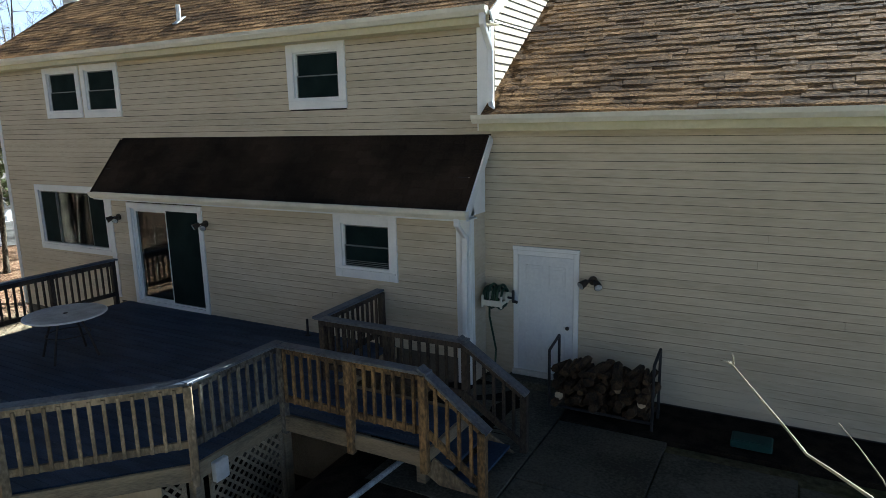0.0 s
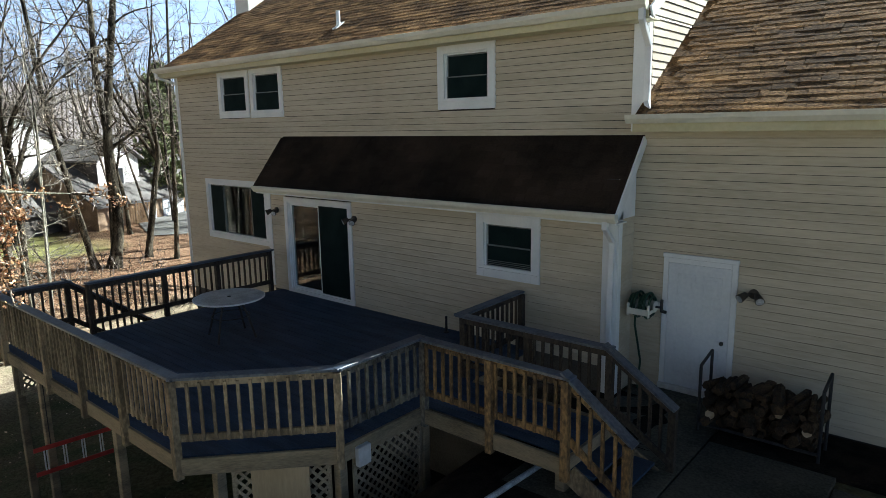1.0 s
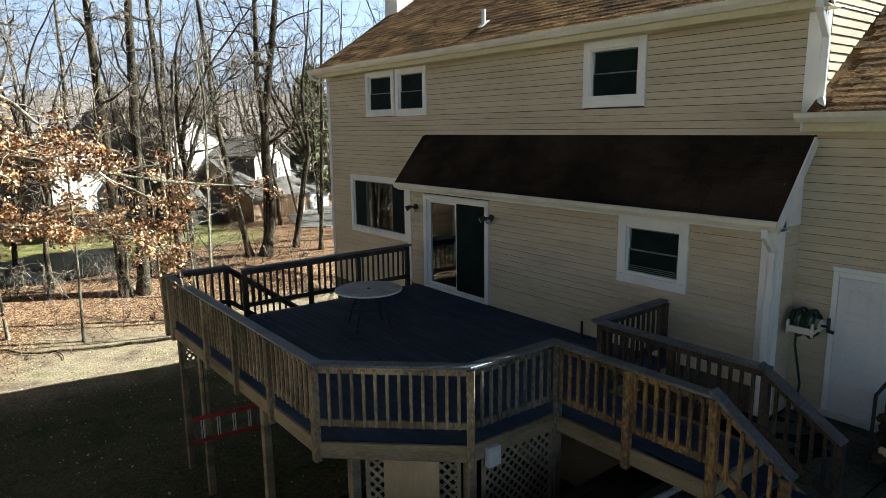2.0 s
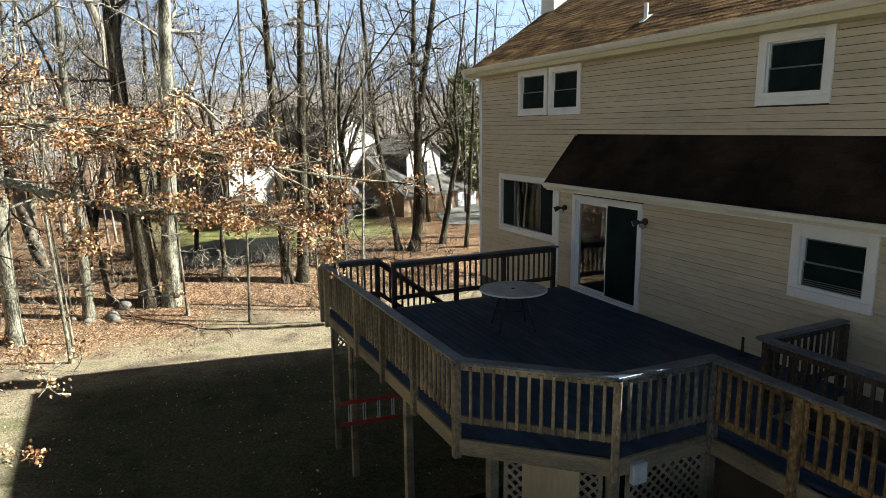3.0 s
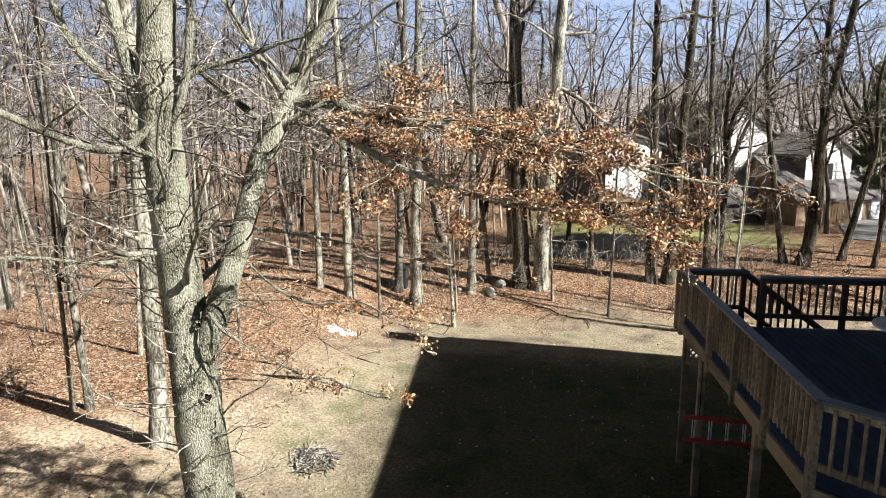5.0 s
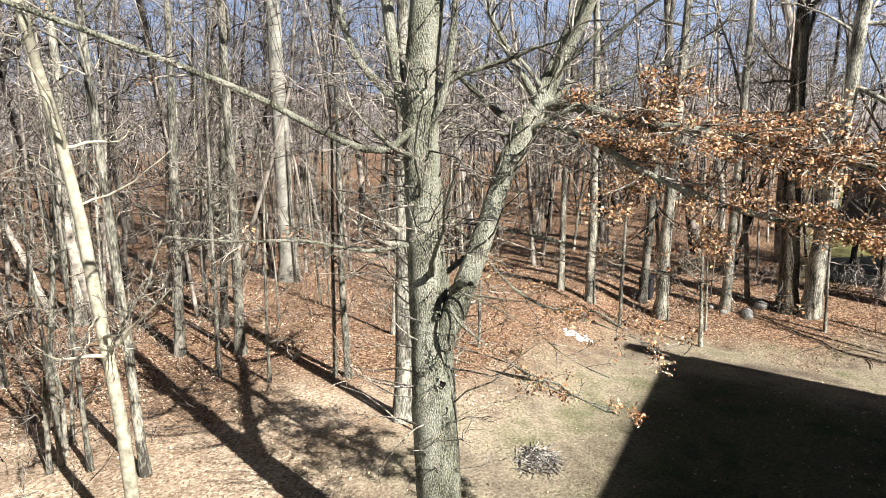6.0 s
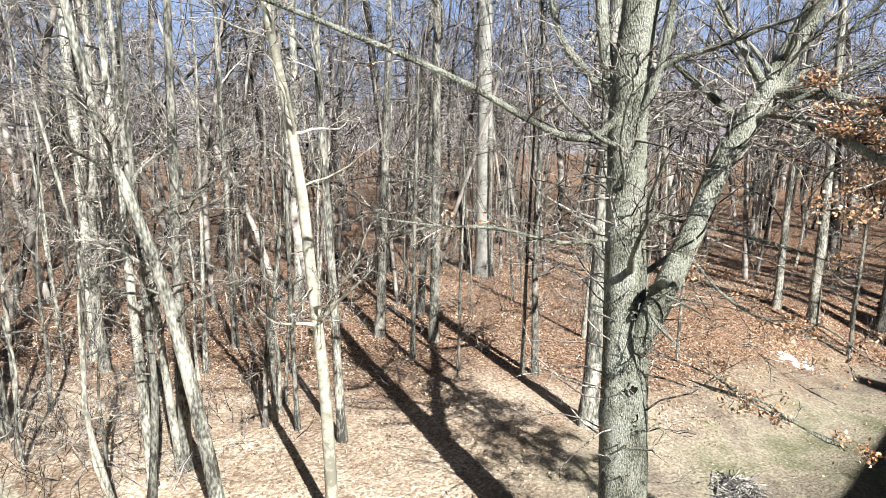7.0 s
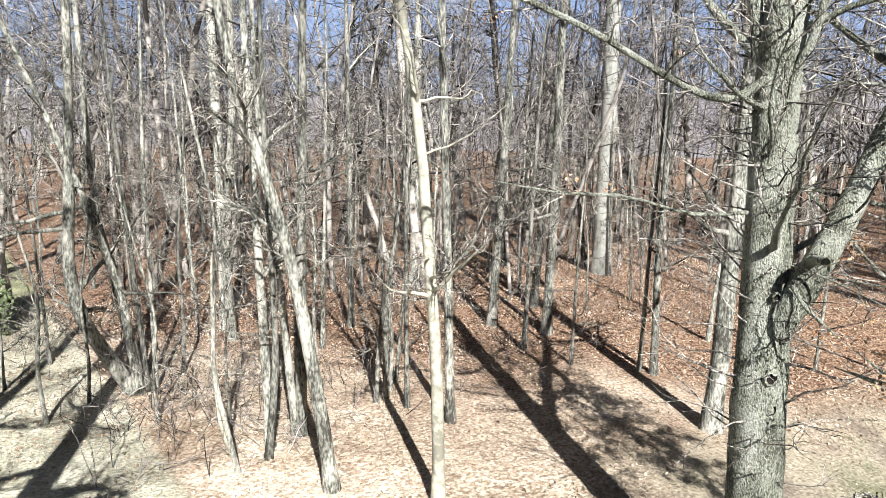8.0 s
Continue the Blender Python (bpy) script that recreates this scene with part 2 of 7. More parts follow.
def ground_material():
    """Thin winter lawn near the house, leaf litter in the woods, greener grass beyond the trees."""
    m = bpy.data.materials.new("yard_ground")
    m.use_nodes = True
    n, l = m.node_tree.nodes, m.node_tree.links
    b = n["Principled BSDF"]
    b.inputs["Roughness"].default_value, b.inputs["Specular IOR Level"].default_value = 0.95, 0.1
    geo = n.new("ShaderNodeNewGeometry")

    def noise_tex(scale, detail=5):
        t = n.new("ShaderNodeTexNoise")
        t.inputs["Scale"].default_value, t.inputs["Detail"].default_value = scale, detail
        l.new(geo.outputs["Position"], t.inputs["Vector"])
        return t.outputs[0]

    def ramp(src, stops):
        r = n.new("ShaderNodeValToRGB")
        e = r.color_ramp.elements
        e[0].position, e[0].color = stops[0][0], (*stops[0][1], 1)
        e[1].position, e[1].color = stops[-1][0], (*stops[-1][1], 1)
        for p, c in stops[1:-1]:
            k = e.new(p)
            k.color = (*c, 1)
        l.new(src, r.inputs[0])
        return r.outputs[0]

    def maths(op, a, c):
        k = n.new("ShaderNodeMath")
        k.operation = op
        for i, v in enumerate((a, c)):
            if isinstance(v, (int, float)):
                k.inputs[i].default_value = v
            else:
                l.new(v, k.inputs[i])
        return k.outputs[0]

    def mix(f, a, c):
        k = n.new("ShaderNodeMix")
        k.data_type = "RGBA"
        l.new(f, k.inputs[0])
        l.new(a, k.inputs[6])
        l.new(c, k.inputs[7])
        return k.outputs[2]

    sep = n.new("ShaderNodeSeparateXYZ")
    l.new(geo.outputs["Position"], sep.inputs[0])
    x, y = sep.outputs[0], sep.outputs[1]
    wob = maths("MULTIPLY", maths("SUBTRACT", noise_tex(0.22, 4), 0.5), 9.0)
    lawn = ramp(noise_tex(0.8, 6), [(0.32, (0.15, 0.12, 0.09)), (0.45, (0.27, 0.22, 0.16)), (0.55, (0.33, 0.28, 0.195)), (0.7, (0.2, 0.185, 0.11))])
    grain = ramp(noise_tex(14, 6), [(0.3, (0.55, 0.53, 0.5)), (0.7, (1.3, 1.3, 1.3))])
    vor = n.new("ShaderNodeTexVoronoi")
    vor.inputs["Scale"].default_value = 17.0
    l.new(geo.outputs["Position"], vor.inputs["Vector"])
    vsep = n.new("ShaderNodeSeparateColor")
    l.new(vor.outputs["Color"], vsep.inputs[0])
    litter = ramp(vsep.outputs[0], [(0.0, (0.26, 0.175, 0.11)), (0.45, (0.53, 0.42, 0.3)), (1.0, (0.74, 0.64, 0.5))])
    soil = ramp(noise_tex(1.4, 5), [(0.3, (0.2, 0.135, 0.095)), (0.7, (0.46, 0.36, 0.265))])
    litter = mix(maths("MULTIPLY", noise_tex(0.6, 3), 1.1), soil, litter)
    pale = ramp(noise_tex(0.35, 4), [(0.35, (0.72, 0.67, 0.62)), (0.62, (1.4, 1.42, 1.42))])
    km = n.new("ShaderNodeMix")
    km.data_type, km.blend_type = "RGBA", "MULTIPLY"
    km.inputs[0].default_value = 1.0
    l.new(litter, km.inputs[6])
    l.new(pale, km.inputs[7])
    litter = km.outputs[2]
    # redder litter deep in the woods, darkened as well for the crowns' shade
    deep = ramp(vsep.outputs[1], [(0.0, (0.08, 0.04, 0.024)), (0.5, (0.24, 0.14, 0.085)), (1.0, (0.48, 0.33, 0.215))])
    # greener lawn colour, darkened to paint the house's shadow
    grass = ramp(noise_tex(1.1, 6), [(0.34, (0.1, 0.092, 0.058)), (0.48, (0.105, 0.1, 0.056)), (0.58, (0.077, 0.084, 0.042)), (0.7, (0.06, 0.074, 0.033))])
    green = ramp(noise_tex(0.5, 5), [(0.3, (0.1, 0.085, 0.045)), (0.5, (0.22, 0.215, 0.085)), (0.7, (0.34, 0.34, 0.13))])

    def step(v, width):
        k = n.new("ShaderNodeMapRange")
        k.interpolation_type = "SMOOTHSTEP"
        k.inputs["From Min"].default_value, k.inputs["From Max"].default_value = -width, width
        l.new(v, k.inputs[0])
        return k.outputs[0]

    # lawn: east of x = -25 and north of a slanting wood edge
    edge_x = maths("ADD", maths("ADD", maths("ADD", x, 25.2), maths("MINIMUM", maths("MAXIMUM", maths("SUBTRACT", y, 1.0), 0.0), 1.5)), wob)
    edge_y = maths("ADD", maths("ADD", maths("ADD", y, 7.2), maths("MULTIPLY", maths("ADD", x, 8.0), 0.08)), maths("MULTIPLY", wob, 0.5))
    edge_y = maths("ADD", edge_y, maths("MULTIPLY", maths("MAXIMUM", maths("ADD", x, 2.8), 0.0), 9.0))
    is_lawn = maths("MULTIPLY", step(edge_x, 1.6), step(edge_y, 1.6))
    far_x = maths("ADD", maths("SUBTRACT", -33.6, x), maths("MULTIPLY", wob, 0.25))
    far_x = maths("SUBTRACT", far_x, maths("MULTIPLY", maths("MINIMUM", maths("MAXIMUM", y, 0.0), 10.0), 0.42))
    far_y = maths("ADD", maths("SUBTRACT", y, 0.5), maths("MULTIPLY", wob, 0.5))
    is_green = maths("MULTIPLY", maths("MULTIPLY", step(far_x, 1.0), step(far_y, 2.0)), step(maths("SUBTRACT", 15.5, maths("ADD", y, maths("MULTIPLY", wob, 0.3))), 1.5))
    deep_in = step(maths("SUBTRACT", maths("SUBTRACT", maths("ADD", maths("MULTIPLY", x, -0.8), maths("MULTIPLY", y, -0.8)), 17.5), wob), 4.0)
    deep_in = maths("MAXIMUM", deep_in, step(maths("ADD", maths("SUBTRACT", -26.5, x), maths("MULTIPLY", wob, 0.4)), 1.5))
    litter = mix(deep_in, litter, deep)
    # mask over the house's shadow, where the darkened lawn colour goes
    house_shade = step(maths("ADD", maths("ADD", y, 3.0), maths("MULTIPLY", wob, 0.35)), 1.5)
    house_shade = maths("MULTIPLY", house_shade, step(maths("ADD", maths("ADD", x, 21.0), maths("MULTIPLY", wob, 0.3)), 1.5))
    lawn = mix(house_shade, lawn, grass)
    # the paler dry grass between the wood and the neighbouring side, greener farther off
    straw = ramp(noise_tex(0.9, 6), [(0.32, (0.27, 0.24, 0.17)), (0.5, (0.47, 0.43, 0.31)), (0.68, (0.58, 0.53, 0.4))])
    moss = ramp(noise_tex(0.7, 5), [(0.35, (0.14, 0.14, 0.07)), (0.65, (0.34, 0.33, 0.19))])
    straw = mix(step(maths("ADD", maths("SUBTRACT", -25.0, y), maths("MULTIPLY", wob, 0.5)), 1.5), straw, moss)
    lawn = mix(step(maths("SUBTRACT", maths("SUBTRACT", -7.5, y), maths("MULTIPLY", wob, 0.2)), 1.5), lawn, straw)
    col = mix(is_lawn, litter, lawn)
    col = mix(is_green, col, green)
    k = n.new("ShaderNodeMix")
    k.data_type, k.blend_type = "RGBA", "MULTIPLY"
    k.inputs[0].default_value = 1.0
    l.new(col, k.inputs[6])
    l.new(grain, k.inputs[7])
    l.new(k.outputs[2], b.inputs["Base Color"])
    bp = n.new("ShaderNodeBump")
    bp.inputs["Strength"].default_value, bp.inputs["Distance"].default_value = 0.7, 0.07
    l.new(noise_tex(17, 8), bp.inputs["Height"])
    l.new(bp.outputs[0], b.inputs["Normal"])
    return m


M_GROUND = ground_material()

# ---- mesh helpers ----
WORLD_OF = {}


def adopt(ob, parent):
    """Parents ob while it stays where it is."""
    ob.parent = parent
    ob.matrix_parent_inverse = WORLD_OF.get(parent.name, Matrix()).inverted()


def thing(name, at, label, category, group="", kind=""):
    """An Empty at a thing's base, for its parts."""
    e = new(name)
    e.empty_display_size = 0.1
    e.location = at
    WORLD_OF[e.name] = Matrix.Translation(at)
    return tagged(e, label, category, group, kind)


def finish(name, bm, material):
    me = bpy.data.meshes.new(name)
    bm.normal_update()
    bm.to_mesh(me)
    bm.free()
    me.materials.append(material)
    return me


def part(name, bm, material, parent=None, label=""):
    ob = new(name, finish(name, bm, material))
    if parent is not None:
        adopt(ob, parent)
    return tagged(ob, label)


def piece(name, mesh, m, parent):
    """One of many alike pieces on shared mesh data."""
    ob = new(name, mesh)
    ob.parent = parent
    ob.matrix_parent_inverse = WORLD_OF.get(parent.name, Matrix()).inverted()
    ob.matrix_basis = m
    return ob


def box(bm, x0, x1, y0, y1, z0, z1, bevel=0.0):
    r = bmesh.ops.create_cube(bm, size=1.0, matrix=Matrix.Translation(((x0 + x1) / 2, (y0 + y1) / 2, (z0 + z1) / 2)) @ Matrix.Diagonal((abs(x1 - x0), abs(y1 - y0), abs(z1 - z0), 1)))
    if bevel:
        edges = {e for v in r["verts"] for e in v.link_edges}
        bmesh.ops.bevel(bm, geom=list(edges), offset=bevel, segments=1, affect="EDGES")
    return bm


def beam(bm, a, b, w, h, bevel=0.0, up=(0, 0, 1)):
    """A squared timber from a to b, w across and h along up."""
    a, b, up = Vector(a), Vector(b), Vector(up)
    d = (b - a).normalized()
    side = d.cross(up).normalized()
    top = side.cross(d).normalized()
    m = Matrix((( *side, 0), (*d, 0), (*top, 0), (0, 0, 0, 1))).transposed()
    m.translation = (a + b) / 2
    r = bmesh.ops.create_cube(bm, size=1.0, matrix=m @ Matrix.Diagonal((w, (b - a).length, h, 1)))
    if bevel:
        edges = {e for v in r["verts"] for e in v.link_edges}
        bmesh.ops.bevel(bm, geom=list(edges), offset=bevel, segments=1, affect="EDGES")
    return bm


def rod(bm, a, b, r0, r1=None, n=10):
    a, b = Vector(a), Vector(b)
    d = b - a
    m = d.to_track_quat("Z", "Y").to_matrix().to_4x4()
    m.translation = (a + b) / 2
    bmesh.ops.create_cone(bm, cap_ends=True, segments=n, radius1=r0, radius2=r0 if r1 is None else r1, depth=d.length, matrix=m)
    return bm


def mesh_of(name, verts, faces, material, smooth=False):
    """A mesh from arrays: faces all quads or all triangles."""
    verts, faces = np.asarray(verts, np.float32), np.asarray(faces, np.int32)
    me = bpy.data.meshes.new(name)
    me.vertices.add(len(verts))
    me.vertices.foreach_set("co", verts.ravel())
    k = faces.shape[1]
    me.loops.add(faces.size)
    me.loops.foreach_set("vertex_index", faces.ravel())
    me.polygons.add(len(faces))
    me.polygons.foreach_set("loop_start", np.arange(0, faces.size, k, dtype=np.int32))
    me.polygons.foreach_set("loop_total", np.full(len(faces), k, np.int32))
    me.polygons.foreach_set("use_smooth", np.full(len(faces), smooth))
    me.update(calc_edges=True)
    me.materials.append(material)
    return me


class Tubes:
    """Gathers tapered tubes (polylines with radii) and turns them into one mesh."""

    def __init__(self):
        self.groups = {}

    def add(self, pts, radii, sides):
        self.groups.setdefault((len(pts), sides), []).append((pts, radii))

    def mesh(self, name, material, smooth=True):
        vs, fs, base = [], [], 0
        for (n, s), items in self.groups.items():
            p = np.array([i[0] for i in items], float)
            r = np.array([i[1] for i in items], float)
            t = np.empty_like(p)
            t[:, 1:-1] = p[:, 2:] - p[:, :-2]
            t[:, 0], t[:, -1] = p[:, 1] - p[:, 0], p[:, -1] - p[:, -2]
            t /= np.linalg.norm(t, axis=2, keepdims=True) + 1e-9
            ref = np.where(np.abs(t[:, :1, 2:3]) > 0.8, np.array([[[1.0, 0, 0]]]), np.array([[[0, 0, 1.0]]]))
            u = np.cross(t, np.broadcast_to(ref, t.shape))
            u /= np.linalg.norm(u, axis=2, keepdims=True) + 1e-9
            w = np.cross(t, u)
            a = np.arange(s) * 2 * np.pi / s
            ring = p[:, :, None] + r[:, :, None, None] * (u[:, :, None] * np.cos(a)[None, None, :, None] + w[:, :, None] * np.sin(a)[None, None, :, None])
            m = len(items)
            vs.append(ring.reshape(-1, 3))
            i = np.arange(m)[:, None, None] * n * s + np.arange(n - 1)[None, :, None] * s
            k = np.arange(s)[None, None, :]
            k2 = (k + 1) % s
            fs.append(np.stack([i + k, i + k2, i + s + k2, i + s + k], -1).reshape(-1, 4) + base)
            base += m * n * s
        return mesh_of(name, np.concatenate(vs), np.concatenate(fs), material, smooth)


LAWN = -2.65


def smooth(t):
    t = min(1.0, max(0.0, t))
    return t * t * (3 - 2 * t)


def ground_z(x, y):
    rise = smooth((x + 7.6) / 3.2) * smooth((y + 7.0) / 10.0)
    far = 0.012 * max(0.0, math.hypot(x, y) - 34)
    slope = 0.082 * (-6.5 - x) if x > -12 else 0.45 + 0.048 * (-12 - x)
    near_side = smooth((y + 7.5) / 4) * (1 - 0.95 * smooth((y + 1.0) / 4) * smooth((x + 17) / 4))
    inland = smooth((-19.0 - x) / 3)
    dip = -min(1.0, max(0.0, slope)) * smooth((x + 33.0) / 7) * (near_side + (smooth((y + 9.5) / 5) - near_side) * inland)
    return LAWN + rise * 2.55 + far + dip + 0.05 * noise.noise((x * 0.3, y * 0.3, 0.0)) * (1 - rise)


# ---- ground ----
def ground_sheet():
    u = np.linspace(-1, 1, 241)
    c = np.sign(u) * (30 * np.abs(u) + 570 * np.abs(u) ** 5)
    xs, ys = c - 10.0, c - 2.0
    verts = [(x, y, ground_z(x, y)) for y in ys for x in xs]
    n = len(xs)
    i = np.arange(n - 1)
    a = (np.arange(n - 1)[:, None] * n + i[None]).ravel()
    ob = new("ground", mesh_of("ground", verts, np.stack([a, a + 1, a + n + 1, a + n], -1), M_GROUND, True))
    tagged(ob, "patchy winter lawn with brown leaf litter under trees", "ground", kind="structure")


ground_sheet()

# ---- the house: walls ----
WALL_Y, BUMP_Y = 9.14, 8.61
COURSE = 0.1147


def course_mesh(h):
    y0, y1, h = -0.025, -0.012, h - 0.008
    v = [(0, y0, 0), (1, y0, 0), (1, 0, 0), (0, 0, 0), (0, y1, h), (1, y1, h), (1, 0, h), (0, 0, h)]
    f = [(0, 1, 5, 4), (3, 7, 6, 2), (0, 3, 2, 1), (4, 5, 6, 7), (0, 4, 7, 3), (1, 2, 6, 5)]
    return mesh_of("siding_board", v, f, M_SIDING)


SIDING = course_mesh(COURSE)
SIDING_JOBS = []      # laid last


def clad(parent, origin, angle, length, z0, z1, openings=(), limit=None):
    """Remembers courses of siding along a wall that starts at origin and runs at angle; openings in (s0, s1, z0, z1)."""
    SIDING_JOBS.append((parent, origin, angle, length, z0, z1, tuple(openings), limit))


def lay_siding():
    for parent, o, angle, length, z0, z1, openings, limit in SIDING_JOBS:
        turn = Matrix.Rotation(radians(angle), 4, "Z")
        k = 0
        while z0 + k * COURSE < z1 - 0.02:
            z = z0 + k * COURSE
            h = min(COURSE, z1 - z)
            spans = [(limit(z + h / 2) if limit else 0.0, length)]
            for s0, s1, a, b in openings:
                if z + h * 0.6 > a and z + h * 0.4 < b:
                    spans = [q for p, r in spans for q in ((p, min(r, s0)), (max(p, s1), r)) if q[1] - q[0] > 0.02]
            for p, r in spans:
                # long runs are lapped from two lengths
                cuts = [p, r] if r - p < 3.8 or k % 3 else [p, p + (r - p) * (0.3 + 0.4 * random.random()), r]
                for a, b in zip(cuts[:-1], cuts[1:]):
                    m = Matrix.Translation((o[0], o[1], z + random.uniform(-0.0012, 0.0012))) @ turn @ Matrix.Translation((a, random.uniform(-0.0015, 0.0), 0)) @ Matrix.Rotation(random.uniform(-0.0003, 0.0003), 4, "Y") @ Matrix.Diagonal((b - a - 0.002, 1, h / COURSE, 1))
                    piece("siding_board", SIDING, m, parent)
            k += 1


def wall_x(name, label, x0, x1, z0, z1, y, openings=(), thick=0.18, siding=None):
    """A wall along x with its outer face at y; openings (x0, x1, z0, z1) go through it."""
    bm = bmesh.new()
    xs = sorted({x0, x1, *(o[0] for o in openings), *(o[1] for o in openings)})
    for a, b in zip(xs[:-1], xs[1:]):
        gaps = sorted((o[2], o[3]) for o in openings if o[0] <= a and o[1] >= b)
        z = z0
        for lo, hi in gaps:
            if lo > z:
                box(bm, a, b, y, y + thick, z, lo)
            z = hi
        if z1 > z:
            box(bm, a, b, y, y + thick, z, z1)
    bmesh.ops.remove_doubles(bm, verts=bm.verts, dist=1e-5)
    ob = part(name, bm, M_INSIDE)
    tagged(ob, label, "wall", kind="structure")
    lo, hi = siding or (z0, z1)
    clad(ob, (x0, y, 0), 0, x1 - x0, lo, hi, [(o[0] - x0, o[1] - x0, o[2], o[3]) for o in openings])
    return ob


W_A, W_B, W_C = (-15.35, -14.05, 4.27, 5.38), (-13.96, -12.72, 4.26, 5.38), (-8.06, -6.81, 4.28, 5.38)
W_BIG, W_SMALL = (-16.31, -13.57, 1.16, 2.71), (-6.80, -5.57, 1.48, 2.53)
SLIDER, DOOR = (-12.17, -9.97, 0.37, 2.51), (-3.77, -2.735, 0.12, 2.06)
X_LEFT, X_RIGHT = -17.47, -4.18

wall_x("wall_upper", "upper rear wall clad in tan vinyl siding", X_LEFT, X_RIGHT, 3.70, 5.46, WALL_Y, (W_A, W_B, W_C), siding=(3.68, 5.46))
wall_x("wall_dining", "lower rear wall in tan siding beside the deck", X_LEFT, -12.8, -0.4, 3.70, WALL_Y, (W_BIG,))
wall_x("wall_bump", "tan-sided wall of the ground-floor extension under a shed roof", -12.8, -4.28, 0.36, 2.74, BUMP_Y, (SLIDER, W_SMALL))
wall_x("wall_garage", "long tan-sided garage wall beside the patio", X_RIGHT - 0.1, 5.6, -0.05, 4.0, WALL_Y, (DOOR,), siding=(-0.019, 4.0))


def wall_y(name, label, x, y0, y1, z0, z1, outward, siding=None, limit=None, thick=0.18):
    """A wall along y whose outer face is at x; outward +1 looks to +x."""
    bm = bmesh.new()
    box(bm, x - thick * outward, x, y0, y1, z0, z1)
    ob = part(name, bm, M_INSIDE)
    tagged(ob, label, "wall", kind="structure")
    lo, hi = siding or (z0, z1)
    if outward > 0:
        clad(ob, (x, y0, 0), 90, y1 - y0, lo, hi, (), limit)
    else:
        clad(ob, (x, y1, 0), -90, y1 - y0, lo, hi, (), limit)
    return ob


PITCH, EAVE_Y, EAVE_Z, RIDGE_Y = 0.67, 8.77, 5.56, 13.4
G_PITCH, G_EAVE_Y, G_EAVE_Z = 0.69, 8.74, 4.05
wall_y("wall_return_east", "short tan-sided return wall by the garage door", -4.28, BUMP_Y, WALL_Y, -0.05, 3.2, 1)
wall_y("wall_return_west", "short tan-sided return wall of the extension", -12.8, BUMP_Y, WALL_Y, 0.4, 3.2, -1)
wall_y("wall_gable_west", "west gable wall in tan siding", X_LEFT, WALL_Y + 0.18, 17.66, -0.4, 5.5, -1)
wall_y("wall_gable_east", "sunlit tan-sided gable wall above the garage roof", X_RIGHT, WALL_Y + 0.18, 17.66, 3.5, 5.5, 1)


def gable(name, x, outward, label):
    """The triangle of a gable, clad in courses that end under the roof."""
    bm = bmesh.new()
    t = 0.16 * outward
    a = [(9.2, 5.5), (17.6, 5.5), (RIDGE_Y, EAVE_Z + PITCH * (RIDGE_Y - EAVE_Y) - 0.1)]
    vs = [[bm.verts.new((xx, p[0], p[1])) for p in a] for xx in (x - t, x - 0.001 * outward)]
    bm.faces.new(vs[0])
    bm.faces.new(vs[1][::-1])
    for i in range(3):
        bm.faces.new((vs[0][i], vs[1][i], vs[1][(i + 1) % 3], vs[0][(i + 1) % 3]))
    bmesh.ops.recalc_face_normals(bm, faces=bm.faces)
    ob = part(name, bm, M_INSIDE)
    tagged(ob, label, "wall", kind="structure")
    if outward > 0:
        clad(ob, (x, 9.32, 0), 90, 4.1, 5.5, 8.5, (), lambda z: max(0.0, EAVE_Y + (z - EAVE_Z + 0.12) / PITCH - 9.32))
    return ob


gable("wall_gable_peak_east", X_RIGHT, 1, "sunlit tan siding in the gable peak")
gable("wall_gable_peak_west", X_LEFT, -1, "tan siding in the west gable peak")

bm = bmesh.new()
box(bm, X_LEFT, -3.9, 17.5, 17.66, -2.7, 5.5)
box(bm, -4.1, 5.6, 17.5, 17.66, -2.7, 4.0)
box(bm, 5.42, 5.6, 9.32, 17.5, -2.7, 4.0)
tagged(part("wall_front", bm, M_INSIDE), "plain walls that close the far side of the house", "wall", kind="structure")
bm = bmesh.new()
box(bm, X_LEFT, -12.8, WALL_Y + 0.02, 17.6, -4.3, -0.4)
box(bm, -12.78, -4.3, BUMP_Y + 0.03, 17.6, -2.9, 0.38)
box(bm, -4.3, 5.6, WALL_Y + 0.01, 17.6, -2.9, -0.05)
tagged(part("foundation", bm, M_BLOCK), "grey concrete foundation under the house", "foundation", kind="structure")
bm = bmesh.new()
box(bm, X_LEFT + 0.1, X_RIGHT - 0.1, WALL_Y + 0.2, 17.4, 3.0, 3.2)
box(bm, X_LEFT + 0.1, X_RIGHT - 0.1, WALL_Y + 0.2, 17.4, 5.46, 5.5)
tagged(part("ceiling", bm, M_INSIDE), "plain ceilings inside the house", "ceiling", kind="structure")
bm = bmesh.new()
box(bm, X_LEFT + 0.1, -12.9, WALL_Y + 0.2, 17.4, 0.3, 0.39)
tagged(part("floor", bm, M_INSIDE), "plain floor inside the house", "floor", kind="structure")


